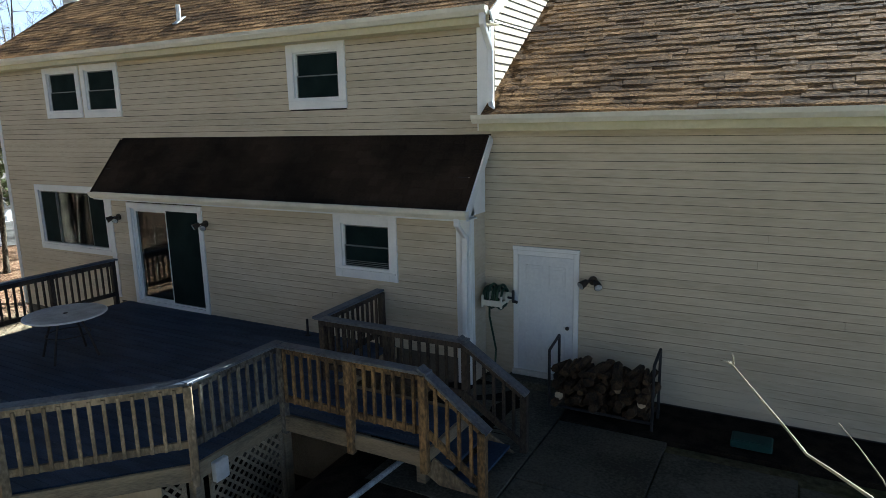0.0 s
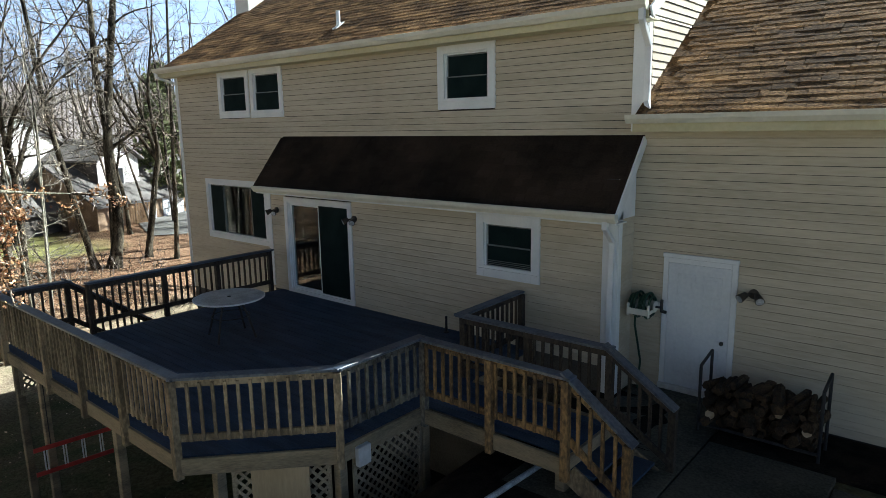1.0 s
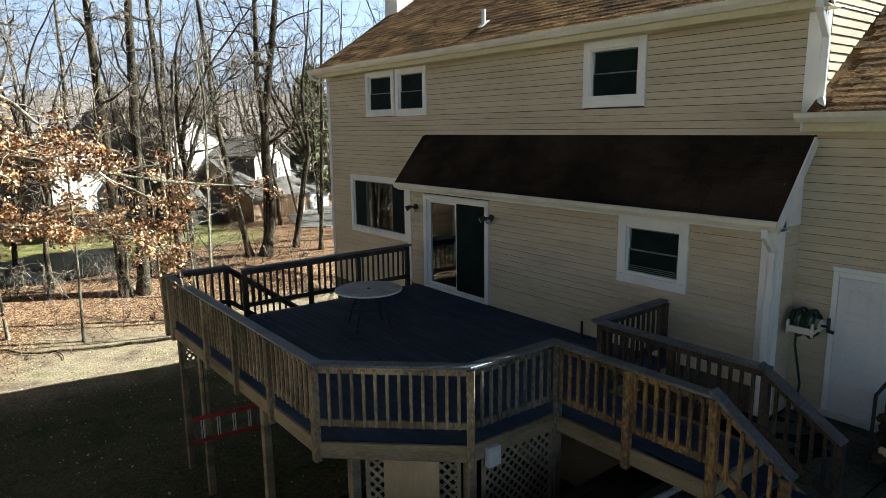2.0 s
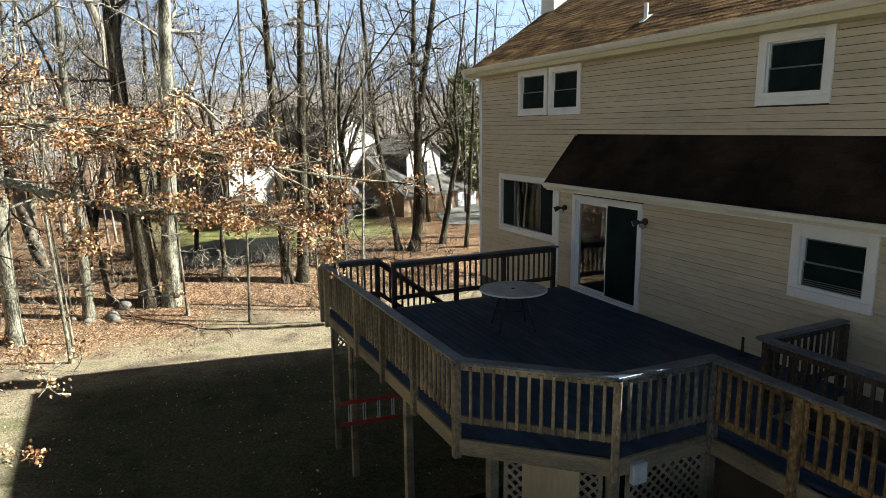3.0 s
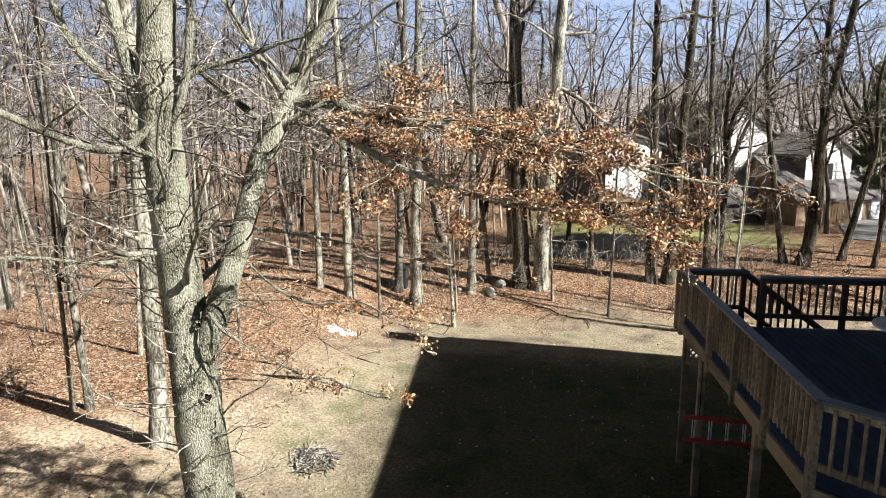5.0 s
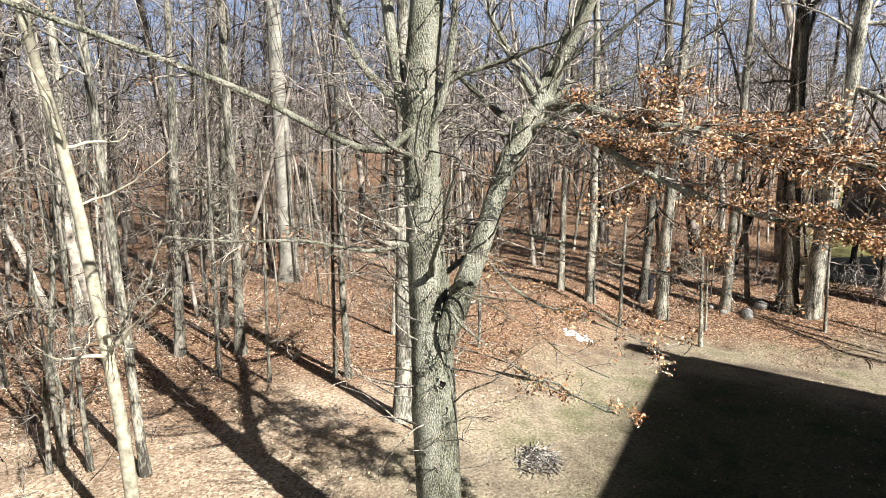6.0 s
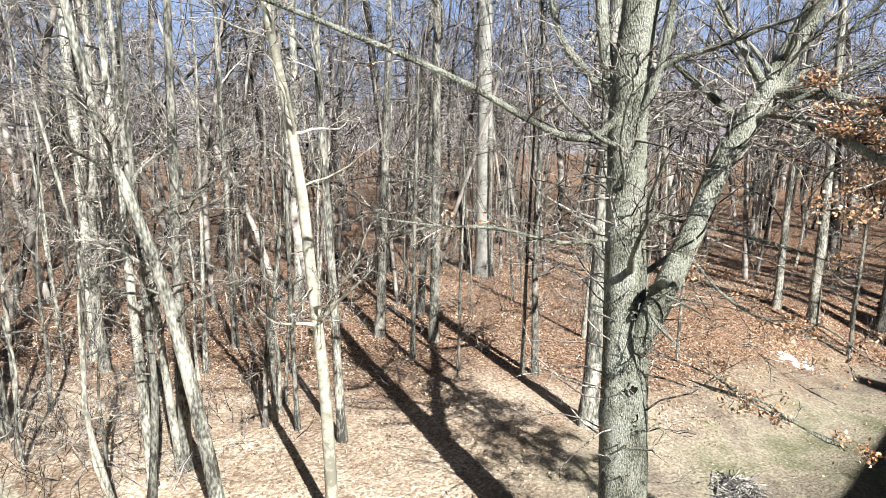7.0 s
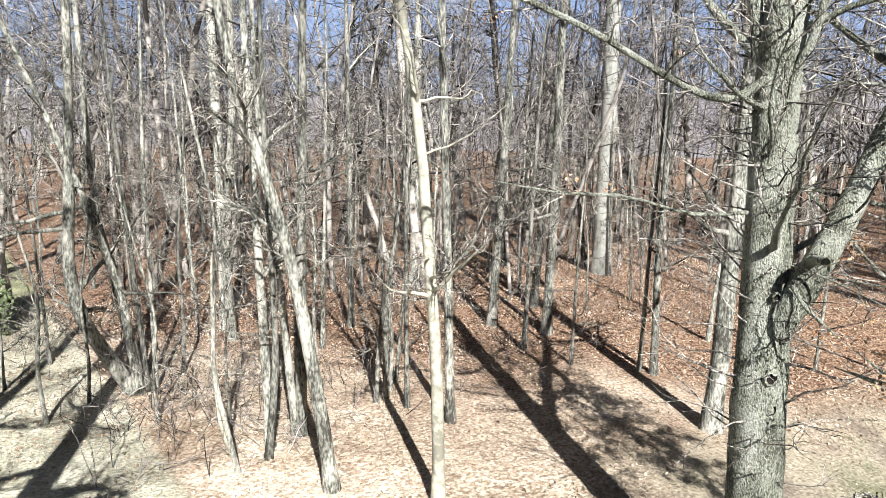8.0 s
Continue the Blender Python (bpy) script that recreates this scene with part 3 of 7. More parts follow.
# ---- roofs ----
def roof_slab(name, label, x0, x1, profile, thick, material):
    """A roof as a folded sheet: profile of (y, z) from eave to eave."""
    bm = bmesh.new()
    rings = []
    for x in (x0, x1):
        rings.append([bm.verts.new((x, y, z)) for y, z in profile] + [bm.verts.new((x, y, z - thick)) for y, z in reversed(profile)])
    n = len(rings[0])
    for i in range(n):
        bm.faces.new((rings[0][i], rings[0][(i + 1) % n], rings[1][(i + 1) % n], rings[1][i]))
    k = len(profile)
    for r in rings:
        for i in range(k - 1):
            bm.faces.new((r[i], r[i + 1], r[n - 2 - i], r[n - 1 - i]))
    bmesh.ops.recalc_face_normals(bm, faces=bm.faces)
    ob = part(name, bm, material)
    return tagged(ob, label, "roof", kind="structure")


RIDGE_Z = EAVE_Z + PITCH * (RIDGE_Y - EAVE_Y)
roof_main = roof_slab("roof_main", "main gable roof of worn brown shingles", -17.72, -3.98, [(EAVE_Y, EAVE_Z), (RIDGE_Y, RIDGE_Z), (18.03, EAVE_Z)], 0.12, M_SHINGLE)
G_RIDGE_Z = G_EAVE_Z + G_PITCH * (RIDGE_Y - G_EAVE_Y)
roof_garage = roof_slab("roof_garage", "garage roof of worn brown and grey shingles", X_RIGHT + 0.012, 6.0, [(G_EAVE_Y, G_EAVE_Z), (RIDGE_Y, G_RIDGE_Z), (18.06, G_EAVE_Z)], 0.12, M_SHINGLE)
S_EAVE_Y, S_EAVE_Z, S_TOP = 8.25, 2.73, 3.81
roof_shed = roof_slab("roof_shed", "dark brown shingled shed roof over the extension", -12.79, -4.14, [(S_EAVE_Y, S_EAVE_Z), (WALL_Y - 0.022, S_TOP)], 0.1, M_SHED)
SHINGLE_JOBS = [
    (roof_main, -17.72, -3.98, EAVE_Y, EAVE_Z, RIDGE_Y - EAVE_Y, PITCH, M_SHINGLE, 0.145, (-8.0, -3.98), 9),
    (roof_garage, X_RIGHT + 0.012, 6.0, G_EAVE_Y, G_EAVE_Z, RIDGE_Y - G_EAVE_Y, G_PITCH, M_SHINGLE, 0.145, (-4.2, 1.2), 16),
    (roof_shed, -12.79, -4.14, S_EAVE_Y, S_EAVE_Z, WALL_Y - 0.022 - S_EAVE_Y, (S_TOP - S_EAVE_Z) / (WALL_Y - 0.022 - S_EAVE_Y), M_SHED, 0.135, (-12.9, -4.1), 9),
]


def lay_shingles():
    for roof, x0, x1, ye, ze, run, slope, material, step, near, near_rows in SHINGLE_JOBS:
        rng = random.Random(7)
        L = run * math.sqrt(1 + slope * slope)
        dy, dz = 1 / math.sqrt(1 + slope * slope), slope / math.sqrt(1 + slope * slope)
        tabs = []
        for w in (0.18, 0.25, 0.31):
            h, t = step + 0.03, 0.009
            v = [(0, 0, 0), (w - 0.006, 0, 0), (w - 0.006, h, 0), (0, h, 0), (0, 0, t), (w - 0.006, 0, t), (w - 0.006, h, 0.004), (0, h, 0.004)]
            f = [(3, 2, 1, 0), (4, 5, 6, 7), (0, 1, 5, 4), (1, 2, 6, 5), (3, 0, 4, 7)]
            tabs.append((w, np.array(v), np.array(f), mesh_of("shingle", v, f, material)))
        frame_m = Matrix(((1, 0, 0, 0), (0, dy, -dz, ye), (0, dz, dy, ze), (0, 0, 0, 1)))
        fm = np.array(frame_m)
        vs, fs, base, count = [], [], 0, 0
        for k in range(int(L / step)):
            s = k * step - 0.02
            x = x0 - rng.random() * 0.25
            while x < x1:
                w, v, f, me = tabs[rng.choice((0, 1, 1, 2, 2))]
                if x >= x0 - 0.01 and x + w <= x1 + 0.02:
                    lift = 0.004 * rng.random()
                    if k < near_rows and near[0] <= x <= near[1] and count < 330:
                        piece("shingle", me, frame_m @ Matrix.Translation((x, s + rng.uniform(-0.006, 0.006), lift)), roof)
                        count += 1
                    else:
                        q = np.c_[v + (x, s + rng.uniform(-0.006, 0.006), lift), np.ones(len(v))] @ fm.T
                        vs.append(q[:, :3])
                        fs.append(f + base)
                        base += len(v)
                x += w
        ob = new("shingles", mesh_of("shingles", np.concatenate(vs), np.concatenate(fs), material))
        adopt(ob, roof)
        tagged(ob, kind="stuff")


# ---- eaves, gutters, trim ----
def gutter(x0, x1, y, z, label, parent_name="gutter"):
    """A rolled K-shaped gutter along x with its back at y and its rim at z."""
    t = thing(parent_name, ((x0 + x1) / 2, y, z), label, "gutter", kind="structure")
    bm = bmesh.new()
    prof = [(0, 0), (0, -0.11), (-0.075, -0.11), (-0.12, -0.05), (-0.12, 0), (-0.132, 0.006), (-0.132, -0.012), (-0.126, -0.055), (-0.08, -0.118), (0.006, -0.118), (0.006, 0)]
    rings = [[bm.verts.new((x, y + a, z + b)) for a, b in prof] for x in (x0, x1)]
    n = len(prof)
    for i in range(n):
        bm.faces.new((rings[0][i], rings[0][(i + 1) % n], rings[1][(i + 1) % n], rings[1][i]))
    for r in rings:
        bm.faces.new([r[i] for i in (0, 1, 2, 8, 9, 10)])
    bmesh.ops.recalc_face_normals(bm, faces=bm.faces)
    part("channel", bm, M_GUTTER, t)
    bm = bmesh.new()
    for x in (x0, x1):
        v = [bm.verts.new((x, y + a, z + b)) for a, b in prof[:5]]
        bm.faces.new(v)
    part("end_cap", bm, M_GUTTER, t)
    return t


def trim_box(name, label, x0, x1, y0, y1, z0, z1, material=None, bevel=0.004):
    bm = bmesh.new()
    box(bm, x0, x1, y0, y1, z0, z1, bevel)
    return tagged(part(name, bm, material or M_TRIM), label, "trim", kind="structure")


gutter(-17.72, -4.0, EAVE_Y - 0.03, EAVE_Z + 0.03, "cream aluminium gutter along the main eave")
gutter(-4.22, 6.0, G_EAVE_Y - 0.03, G_EAVE_Z + 0.04, "cream aluminium gutter along the garage eave")
gutter(-12.68, -4.1, S_EAVE_Y - 0.02, S_EAVE_Z + 0.02, "white gutter along the shed roof")
trim_box("trim_fascia", "cream fascia board under the main eave", -17.7, -4.0, EAVE_Y - 0.022, EAVE_Y - 0.002, EAVE_Z - 0.19, EAVE_Z - 0.005, M_FASCIA)
trim_box("trim_fascia", "cream fascia board under the garage eave", X_RIGHT + 0.02, 5.98, G_EAVE_Y - 0.022, G_EAVE_Y - 0.002, G_EAVE_Z - 0.19, G_EAVE_Z - 0.005, M_FASCIA)
trim_box("trim_fascia", "white fascia under the shed roof", -12.72, -4.14, S_EAVE_Y - 0.014, S_EAVE_Y + 0.004, S_EAVE_Z - 0.14, S_EAVE_Z - 0.004)
trim_box("trim_soffit", "cream soffit under the main eave", -17.7, -4.0, EAVE_Y, WALL_Y - 0.002, EAVE_Z - 0.19, EAVE_Z - 0.17, M_FASCIA)
trim_box("trim_soffit", "cream soffit under the garage eave", X_RIGHT + 0.02, 5.98, G_EAVE_Y, WALL_Y - 0.002, G_EAVE_Z - 0.19, G_EAVE_Z - 0.17, M_FASCIA)
trim_box("trim_soffit", "white soffit under the shed roof", -12.72, -4.14, S_EAVE_Y + 0.006, BUMP_Y - 0.002, S_EAVE_Z - 0.14, S_EAVE_Z - 0.12)
trim_box("trim_frieze", "cream frieze board above the upper windows", X_LEFT, -4.34, WALL_Y - 0.034, WALL_Y - 0.003, 5.27 + 0.14, 5.37, M_FASCIA)
trim_box("trim_corner", "white corner board on the upper wall", -4.36, -4.15, WALL_Y - 0.036, WALL_Y - 0.003, 3.86, EAVE_Z - 0.192)
trim_box("trim_corner", "white corner board round the gable edge", -4.176, -4.145, WALL_Y - 0.0, WALL_Y + 0.12, 3.86, EAVE_Z - 0.1)
trim_box("trim_corner", "white corner board at the west corner", X_LEFT - 0.03, X_LEFT + 0.09, WALL_Y - 0.036, WALL_Y - 0.003, -0.4, EAVE_Z - 0.192)
trim_box("trim_corner", "white corner board of the extension", -4.49, -4.25, BUMP_Y - 0.036, BUMP_Y - 0.003, -0.05, 2.62)
trim_box("trim_corner", "white corner board round the extension end", -4.277, -4.246, BUMP_Y, BUMP_Y + 0.1, -0.05, 2.8)
trim_box("trim_corner", "white corner board at the extension's west end", -12.83, -12.69, BUMP_Y - 0.036, BUMP_Y - 0.003, 0.42, 2.62)
trim_box("trim_corner", "white corner board by the west return", -12.834, -12.803, BUMP_Y, BUMP_Y + 0.1, 0.42, 2.8)


def rake(x, y0, z0, y1, z1, width, label, material=None):
    bm = bmesh.new()
    beam(bm, (x, y0, z0), (x, y1, z1), 0.03, width, 0.003)
    tagged(part("trim_rake", bm, material or M_TRIM), label, "trim", kind="structure")


rake(-3.97, EAVE_Y, EAVE_Z - 0.11, RIDGE_Y, RIDGE_Z - 0.11, 0.16, "white rake board on the main gable")
rake(-17.73, EAVE_Y, EAVE_Z - 0.11, RIDGE_Y, RIDGE_Z - 0.11, 0.16, "white rake board on the west gable")
rake(-4.125, S_EAVE_Y, S_EAVE_Z - 0.04, WALL_Y - 0.04, S_TOP - 0.06, 0.13, "white rake board of the shed roof")
rake(-12.8, S_EAVE_Y, S_EAVE_Z - 0.04, WALL_Y - 0.04, S_TOP - 0.06, 0.09, "dark rake edge of the shed roof's west end", M_SHED)
# the triangular cheek under the shed roof's end
for xa, xb, skin, words in ((-4.28, -4.246, M_TRIM, "white cheek board under the shed roof end"), (-12.82, -12.802, M_SIDING, "tan cheek under the shed roof's west end")):
    bm = bmesh.new()
    v = [[bm.verts.new((x, y, z)) for y, z in ((S_EAVE_Y + 0.35, 2.62), (WALL_Y - 0.03, 2.62), (WALL_Y - 0.03, 3.7))] for x in (xa, xb)]
    bm.faces.new(v[0])
    bm.faces.new(v[1][::-1])
    for i in range(3):
        bm.faces.new((v[0][i], v[1][i], v[1][(i + 1) % 3], v[0][(i + 1) % 3]))
    bmesh.ops.recalc_face_normals(bm, faces=bm.faces)
    tagged(part("trim_cheek", bm, skin), words, "trim", kind="structure")


def downspout(points, label):
    t = thing("downspout", points[-1], label, "downspout")
    for a, b in zip(points[:-1], points[1:]):
        bm = bmesh.new()
        d = (Vector(b) - Vector(a)).normalized() * 0.02
        beam(bm, Vector(a) - d, Vector(b) + d, 0.085, 0.06, 0.008, (0, -1, 0.01) if abs(d.z) > 0.01 else (0, 0, 1))
        part("pipe", bm, M_TRIM, t)
    return t


downspout([(-4.06, EAVE_Y - 0.1, EAVE_Z - 0.08), (-4.06, EAVE_Y - 0.1, EAVE_Z - 0.2), (-4.11, WALL_Y - 0.08, EAVE_Z - 0.52), (-4.11, WALL_Y - 0.08, 4.28), (-4.02, WALL_Y - 0.2, 4.14)], "white downspout emptying into the garage gutter")
downspout([(-4.26, S_EAVE_Y - 0.08, S_EAVE_Z - 0.09), (-4.26, S_EAVE_Y - 0.08, S_EAVE_Z - 0.18), (-4.32, BUMP_Y - 0.08, S_EAVE_Z - 0.42), (-4.34, BUMP_Y - 0.08, 0.05)], "white downspout down the extension's corner")
downspout([(-17.65, EAVE_Y - 0.1, EAVE_Z - 0.08), (-17.65, EAVE_Y - 0.08, EAVE_Z - 0.18), (-17.56, WALL_Y + 0.06, EAVE_Z - 0.34), (-17.56, WALL_Y + 0.06, -0.3)], "white downspout at the west corner")


# ---- windows and doors ----
def frame_mesh(bm, x0, x1, z0, z1, y0, y1, w, wb=None):
    """A rectangular frame of four boards."""
    wb = wb or w
    box(bm, x0, x0 + w, y0, y1, z0, z1, 0.003)
    box(bm, x1 - w, x1, y0, y1, z0, z1, 0.003)
    box(bm, x0 + w, x1 - w, y0, y1, z1 - w, z1, 0.003)
    box(bm, x0 + w, x1 - w, y0, y1, z0, z0 + wb, 0.003)


def window(index, o, y, label, kind_of, casing=0.13):
    x0, x1, z0, z1 = o
    t = thing("window_%d" % index, ((x0 + x1) / 2, y, z0), label, "window", kind="structure")
    bm = bmesh.new()
    frame_mesh(bm, x0 - 0.01, x1 + 0.01, z0 - 0.01, z1 + 0.01, y - 0.05, y - 0.001, casing, casing * 1.3)
    part("window_frame", bm, M_TRIM, t, "white painted casing")
    bm = bmesh.new()
    box(bm, x0 + 0.02, x1 - 0.02, y - 0.07, y - 0.05, z0 + casing - 0.05, z0 + casing - 0.015, 0.004)
    part("window_sill", bm, M_TRIM, t)
    a, b, c, d = x0 + casing, x1 - casing, z0 + casing, z1 - casing
    bm = bmesh.new()
    frame_mesh(bm, a - 0.012, b + 0.012, c - 0.012, d + 0.012, y - 0.012, y + 0.12, 0.03)
    part("window_jamb", bm, M_TRIM, t)
    cells = []
    if kind_of == "double":
        mid = (c + d) / 2
        cells = [(a + 0.02, b - 0.02, mid - 0.015, d - 0.02, y + 0.03), (a + 0.02, b - 0.02, c + 0.02, mid + 0.015, y + 0.005)]
    elif kind_of == "three":
        w = (b - a) / 4
        cells = [(a + 0.02, a + w, c + 0.02, d - 0.02, y + 0.005), (a + w - 0.01, b - w + 0.01, c + 0.02, d - 0.02, y + 0.03), (b - w, b - 0.02, c + 0.02, d - 0.02, y + 0.005)]
    for p, q, r, s, yy in cells:
        bm = bmesh.new()
        frame_mesh(bm, p, q, r, s, yy, yy + 0.025, 0.024)
        sash = part("sash", bm, M_SASH, t)
        bm = bmesh.new()
        box(bm, p + 0.02, q - 0.02, yy + 0.009, yy + 0.014, r + 0.02, s - 0.02)
        pane = part("pane", bm, M_GLASS, sash)
        pane.visible_shadow = False
        if kind_of == "double" or q - p < 0.7:
            bm = bmesh.new()
            box(bm, p + 0.016, q - 0.016, yy + 0.002, yy + 0.005, r + 0.016, s - 0.016)
            part("insect_screen", bm, M_SCREEN, sash, "dark mesh insect screen")
    return t


window(1, W_A, WALL_Y, "white double-hung window under the main eave", "double")
window(2, W_B, WALL_Y, "white double-hung window under the main eave, paired with another", "double")
window(3, W_C, WALL_Y, "white double-hung upper window set in wide casing", "double", 0.15)
window(4, W_BIG, WALL_Y, "wide white three-part window beside the deck", "three")
window(5, W_SMALL, BUMP_Y, "white double-hung window under the shed roof, blind half drawn", "double", 0.15)

bm = bmesh.new()
for k in range(3):
    z = 1.69 + 0.03 * k
    box(bm, W_SMALL[0] + 0.19, W_SMALL[1] - 0.19, BUMP_Y - 0.004, BUMP_Y + 0.004, z, z + 0.009)
tagged(part("window_blind", bm, M_SASH), "narrow grey blind slats low in the small window", "blind")


def patio_door():
    x0, x1, z0, z1 = SLIDER
    t = thing("door_1", ((x0 + x1) / 2, BUMP_Y, z0), "white sliding glass patio door opening on the deck", "door", kind="structure")
    bm = bmesh.new()
    frame_mesh(bm, x0, x1, z0, z1, BUMP_Y - 0.05, BUMP_Y - 0.001, 0.11, 0.07)
    part("door_frame", bm, M_TRIM, t)
    bm = bmesh.new()
    frame_mesh(bm, x0 + 0.1, x1 - 0.1, z0 + 0.06, z1 - 0.1, BUMP_Y - 0.01, BUMP_Y + 0.12, 0.035)
    part("door_jamb", bm, M_TRIM, t)
    mid = (x0 + x1) / 2
    for p, q, yy in ((x0 + 0.13, mid + 0.04, BUMP_Y + 0.02), (mid - 0.03, x1 - 0.13, BUMP_Y + 0.06)):
        bm = bmesh.new()
        frame_mesh(bm, p, q, z0 + 0.09, z1 - 0.13, yy, yy + 0.03, 0.055)
        leaf = part("door_leaf", bm, M_TRIM, t)
        bm = bmesh.new()
        box(bm, p + 0.05, q - 0.05, yy + 0.012, yy + 0.018, z0 + 0.14, z1 - 0.18)
        pane = part("pane", bm, M_GLASS, leaf)
        pane.visible_shadow = False
    # dark insect screen before one half
    bm = bmesh.new()
    box(bm, mid + 0.03, x1 - 0.15, BUMP_Y + 0.008, BUMP_Y + 0.012, z0 + 0.1, z1 - 0.14)
    part("insect_screen", bm, M_SCREEN, t, "dark mesh insect screen")


patio_door()


def garage_door():
    x0, x1, z0, z1 = DOOR
    t = thing("door_2", ((x0 + x1) / 2, WALL_Y, z0), "closed white panelled steel garage side door", "door", kind="structure")
    bm = bmesh.new()
    w = 0.075
    box(bm, x0, x0 + w, WALL_Y - 0.045, WALL_Y + 0.1, z0, z1, 0.004)
    box(bm, x1 - w, x1, WALL_Y - 0.045, WALL_Y + 0.1, z0, z1, 0.004)
    box(bm, x0 + w, x1 - w, WALL_Y - 0.045, WALL_Y + 0.1, z1 - w, z1, 0.004)
    box(bm, x0 - 0.01, x1 + 0.01, WALL_Y - 0.055, WALL_Y + 0.05, z1 + 0.001, z1 + 0.06, 0.004)
    part("door_frame", bm, M_TRIM, t)
    a, b = x0 + w + 0.004, x1 - w - 0.004
    leaf = bmesh.new()
    box(leaf, a, b, WALL_Y - 0.036, WALL_Y + 0.045, z0 + 0.02, z1 - w - 0.004)
    leaf = part("door_leaf", leaf, M_DOOR, t)
    # raised panels: two columns, three rows
    c = (a + b) / 2
    for p, q in ((a + 0.12, c - 0.05), (c + 0.05, b - 0.12)):
        for r, s in ((0.33, 0.78), (0.9, 1.42), (1.52, 1.84)):
            bm = bmesh.new()
            frame_mesh(bm, p, q, r, s, WALL_Y - 0.0395, WALL_Y - 0.035, 0.022)
            box(bm, p + 0.05, q - 0.05, WALL_Y - 0.039, WALL_Y - 0.035, r + 0.05, s - 0.05, 0.0015)
            part("panel", bm, M_DOOR, leaf)
    bm = bmesh.new()
    rod(bm, (b - 0.07, WALL_Y - 0.08, 0.92), (b - 0.07, WALL_Y - 0.03, 0.92), 0.012)
    bmesh.ops.create_uvsphere(bm, u_segments=12, v_segments=8, radius=0.03, matrix=Matrix.Translation((b - 0.07, WALL_Y - 0.09, 0.92)))
    part("door_knob", bm, M_BRONZE, leaf, "dark bronze knob")
    bm = bmesh.new()
    box(bm, x0, x1, WALL_Y - 0.1, WALL_Y + 0.05, 0.06, 0.138, 0.004)
    part("threshold", bm, M_ALU, t)
    bm = bmesh.new()
    box(bm, x0 - 0.05, x1 + 0.05, WALL_Y - 0.32, WALL_Y - 0.028, -0.06, 0.058, 0.012)
    part("door_step", bm, M_CONCRETE, t, "low concrete step before the door")


garage_door()


# ---- deck ----
FLOOR, RAIL = 0.37, 1.33
DECK_X0, DECK_X1, DECK_Y0 = -12.45, -5.65, 3.15
deck = thing("deck", (-9.0, 6.0, FLOOR), "raised timber deck with blue-grey stained boards", "deck", kind="structure")


def deck_span(y):
    x0 = -13.0 if y < 4.3 else DECK_X0
    x1 = DECK_X1 if y >= 4.5 else -6.87 + (y - 0.07 - DECK_Y0) * (1.2 / 1.3)
    if 5.82 < y < 6.95:
        x1 = -3.5
    return x0, x1


def deck_boards():
    unit = bmesh.new()
    box(unit, 0, 1, 0, 0.138, -0.025, 0, 0.003)
    me = finish("deck_board", unit, M_DECK)
    y = DECK_Y0
    while y < BUMP_Y - 0.1:
        x0, x1 = deck_span(y + 0.07)
        if y < 4.43:
            xa, xb = (-6.9 + (q - DECK_Y0) * (1.2 / 1.3) for q in (y, y + 0.138))
            end = bmesh.new()
            lo, hi = [[end.verts.new((ex, ey, z)) for ex, ey in ((-9.4, y), (xa, y), (xb, y + 0.138), (-9.4, y + 0.138))] for z in (FLOOR - 0.025, FLOOR)]
            end.faces.new(lo[::-1])
            end.faces.new(hi)
            for i in range(4):
                end.faces.new((lo[i], lo[(i + 1) % 4], hi[(i + 1) % 4], hi[i]))
            part("deck_board", end, M_DECK, deck)
            x1 = -9.404
        cut = x0 + (x1 - x0) * (0.35 + 0.3 * random.random())
        for a, b in ((x0, cut - 0.002), (cut + 0.002, x1)):
            piece("deck_board", me, Matrix.Translation((a, y, FLOOR + random.uniform(-0.001, 0.001))) @ Matrix.Diagonal((b - a, 1, 1, 1)), deck)
        y += 0.144


deck_boards()


def rim(a, b, material=M_GREYWOOD, h=0.2):
    bm = bmesh.new()
    beam(bm, (*a, FLOOR - 0.002 - h / 2), (*b, FLOOR - 0.002 - h / 2), 0.045, h, 0.005)
    part("rim_joist", bm, material, deck)


for a, b in (((-13.02, 3.13), (-9.9, 3.13)), ((-9.9, 3.135), (-6.84, 3.135)), ((-6.84, 3.13), (-5.62, 4.44)), ((-5.63, 4.44), (-5.63, 5.84)), ((-5.62, 5.80), (-3.48, 5.80)),
             ((-5.62, 6.97), (-3.48, 6.97)), ((-13.02, 3.13), (-13.02, 4.32)), ((-12.47, 4.32), (-12.47, 8.58)), ((-5.66, 6.95), (-5.66, 8.58)), ((-3.48, 5.78), (-3.48, 6.99))):
    rim(a, b)
bm = bmesh.new()
for y in np.arange(3.6, 8.6, 0.9):
    box(bm, -12.4, -5.9 if y > 4.4 else -6.7, y, y + 0.045, FLOOR - 0.22, FLOOR - 0.03)
part("joists", bm, M_GREYWOOD, deck)
for x, y in ((-12.95, 3.3), (-11.75, 3.3), (-9.05, 3.35), (-6.72, 3.5), (-5.8, 4.55), (-5.68, 5.9), (-3.55, 5.86), (-3.55, 6.9), (-12.3, 6.2), (-9.0, 6.2)):
    bm = bmesh.new()
    beam(bm, (x, y, ground_z(x, y) - 0.1), (x, y, 0.2), 0.12, 0.12, 0.008, (0, 1, 0))
    part("support_post", bm, M_GREYWOOD, deck)


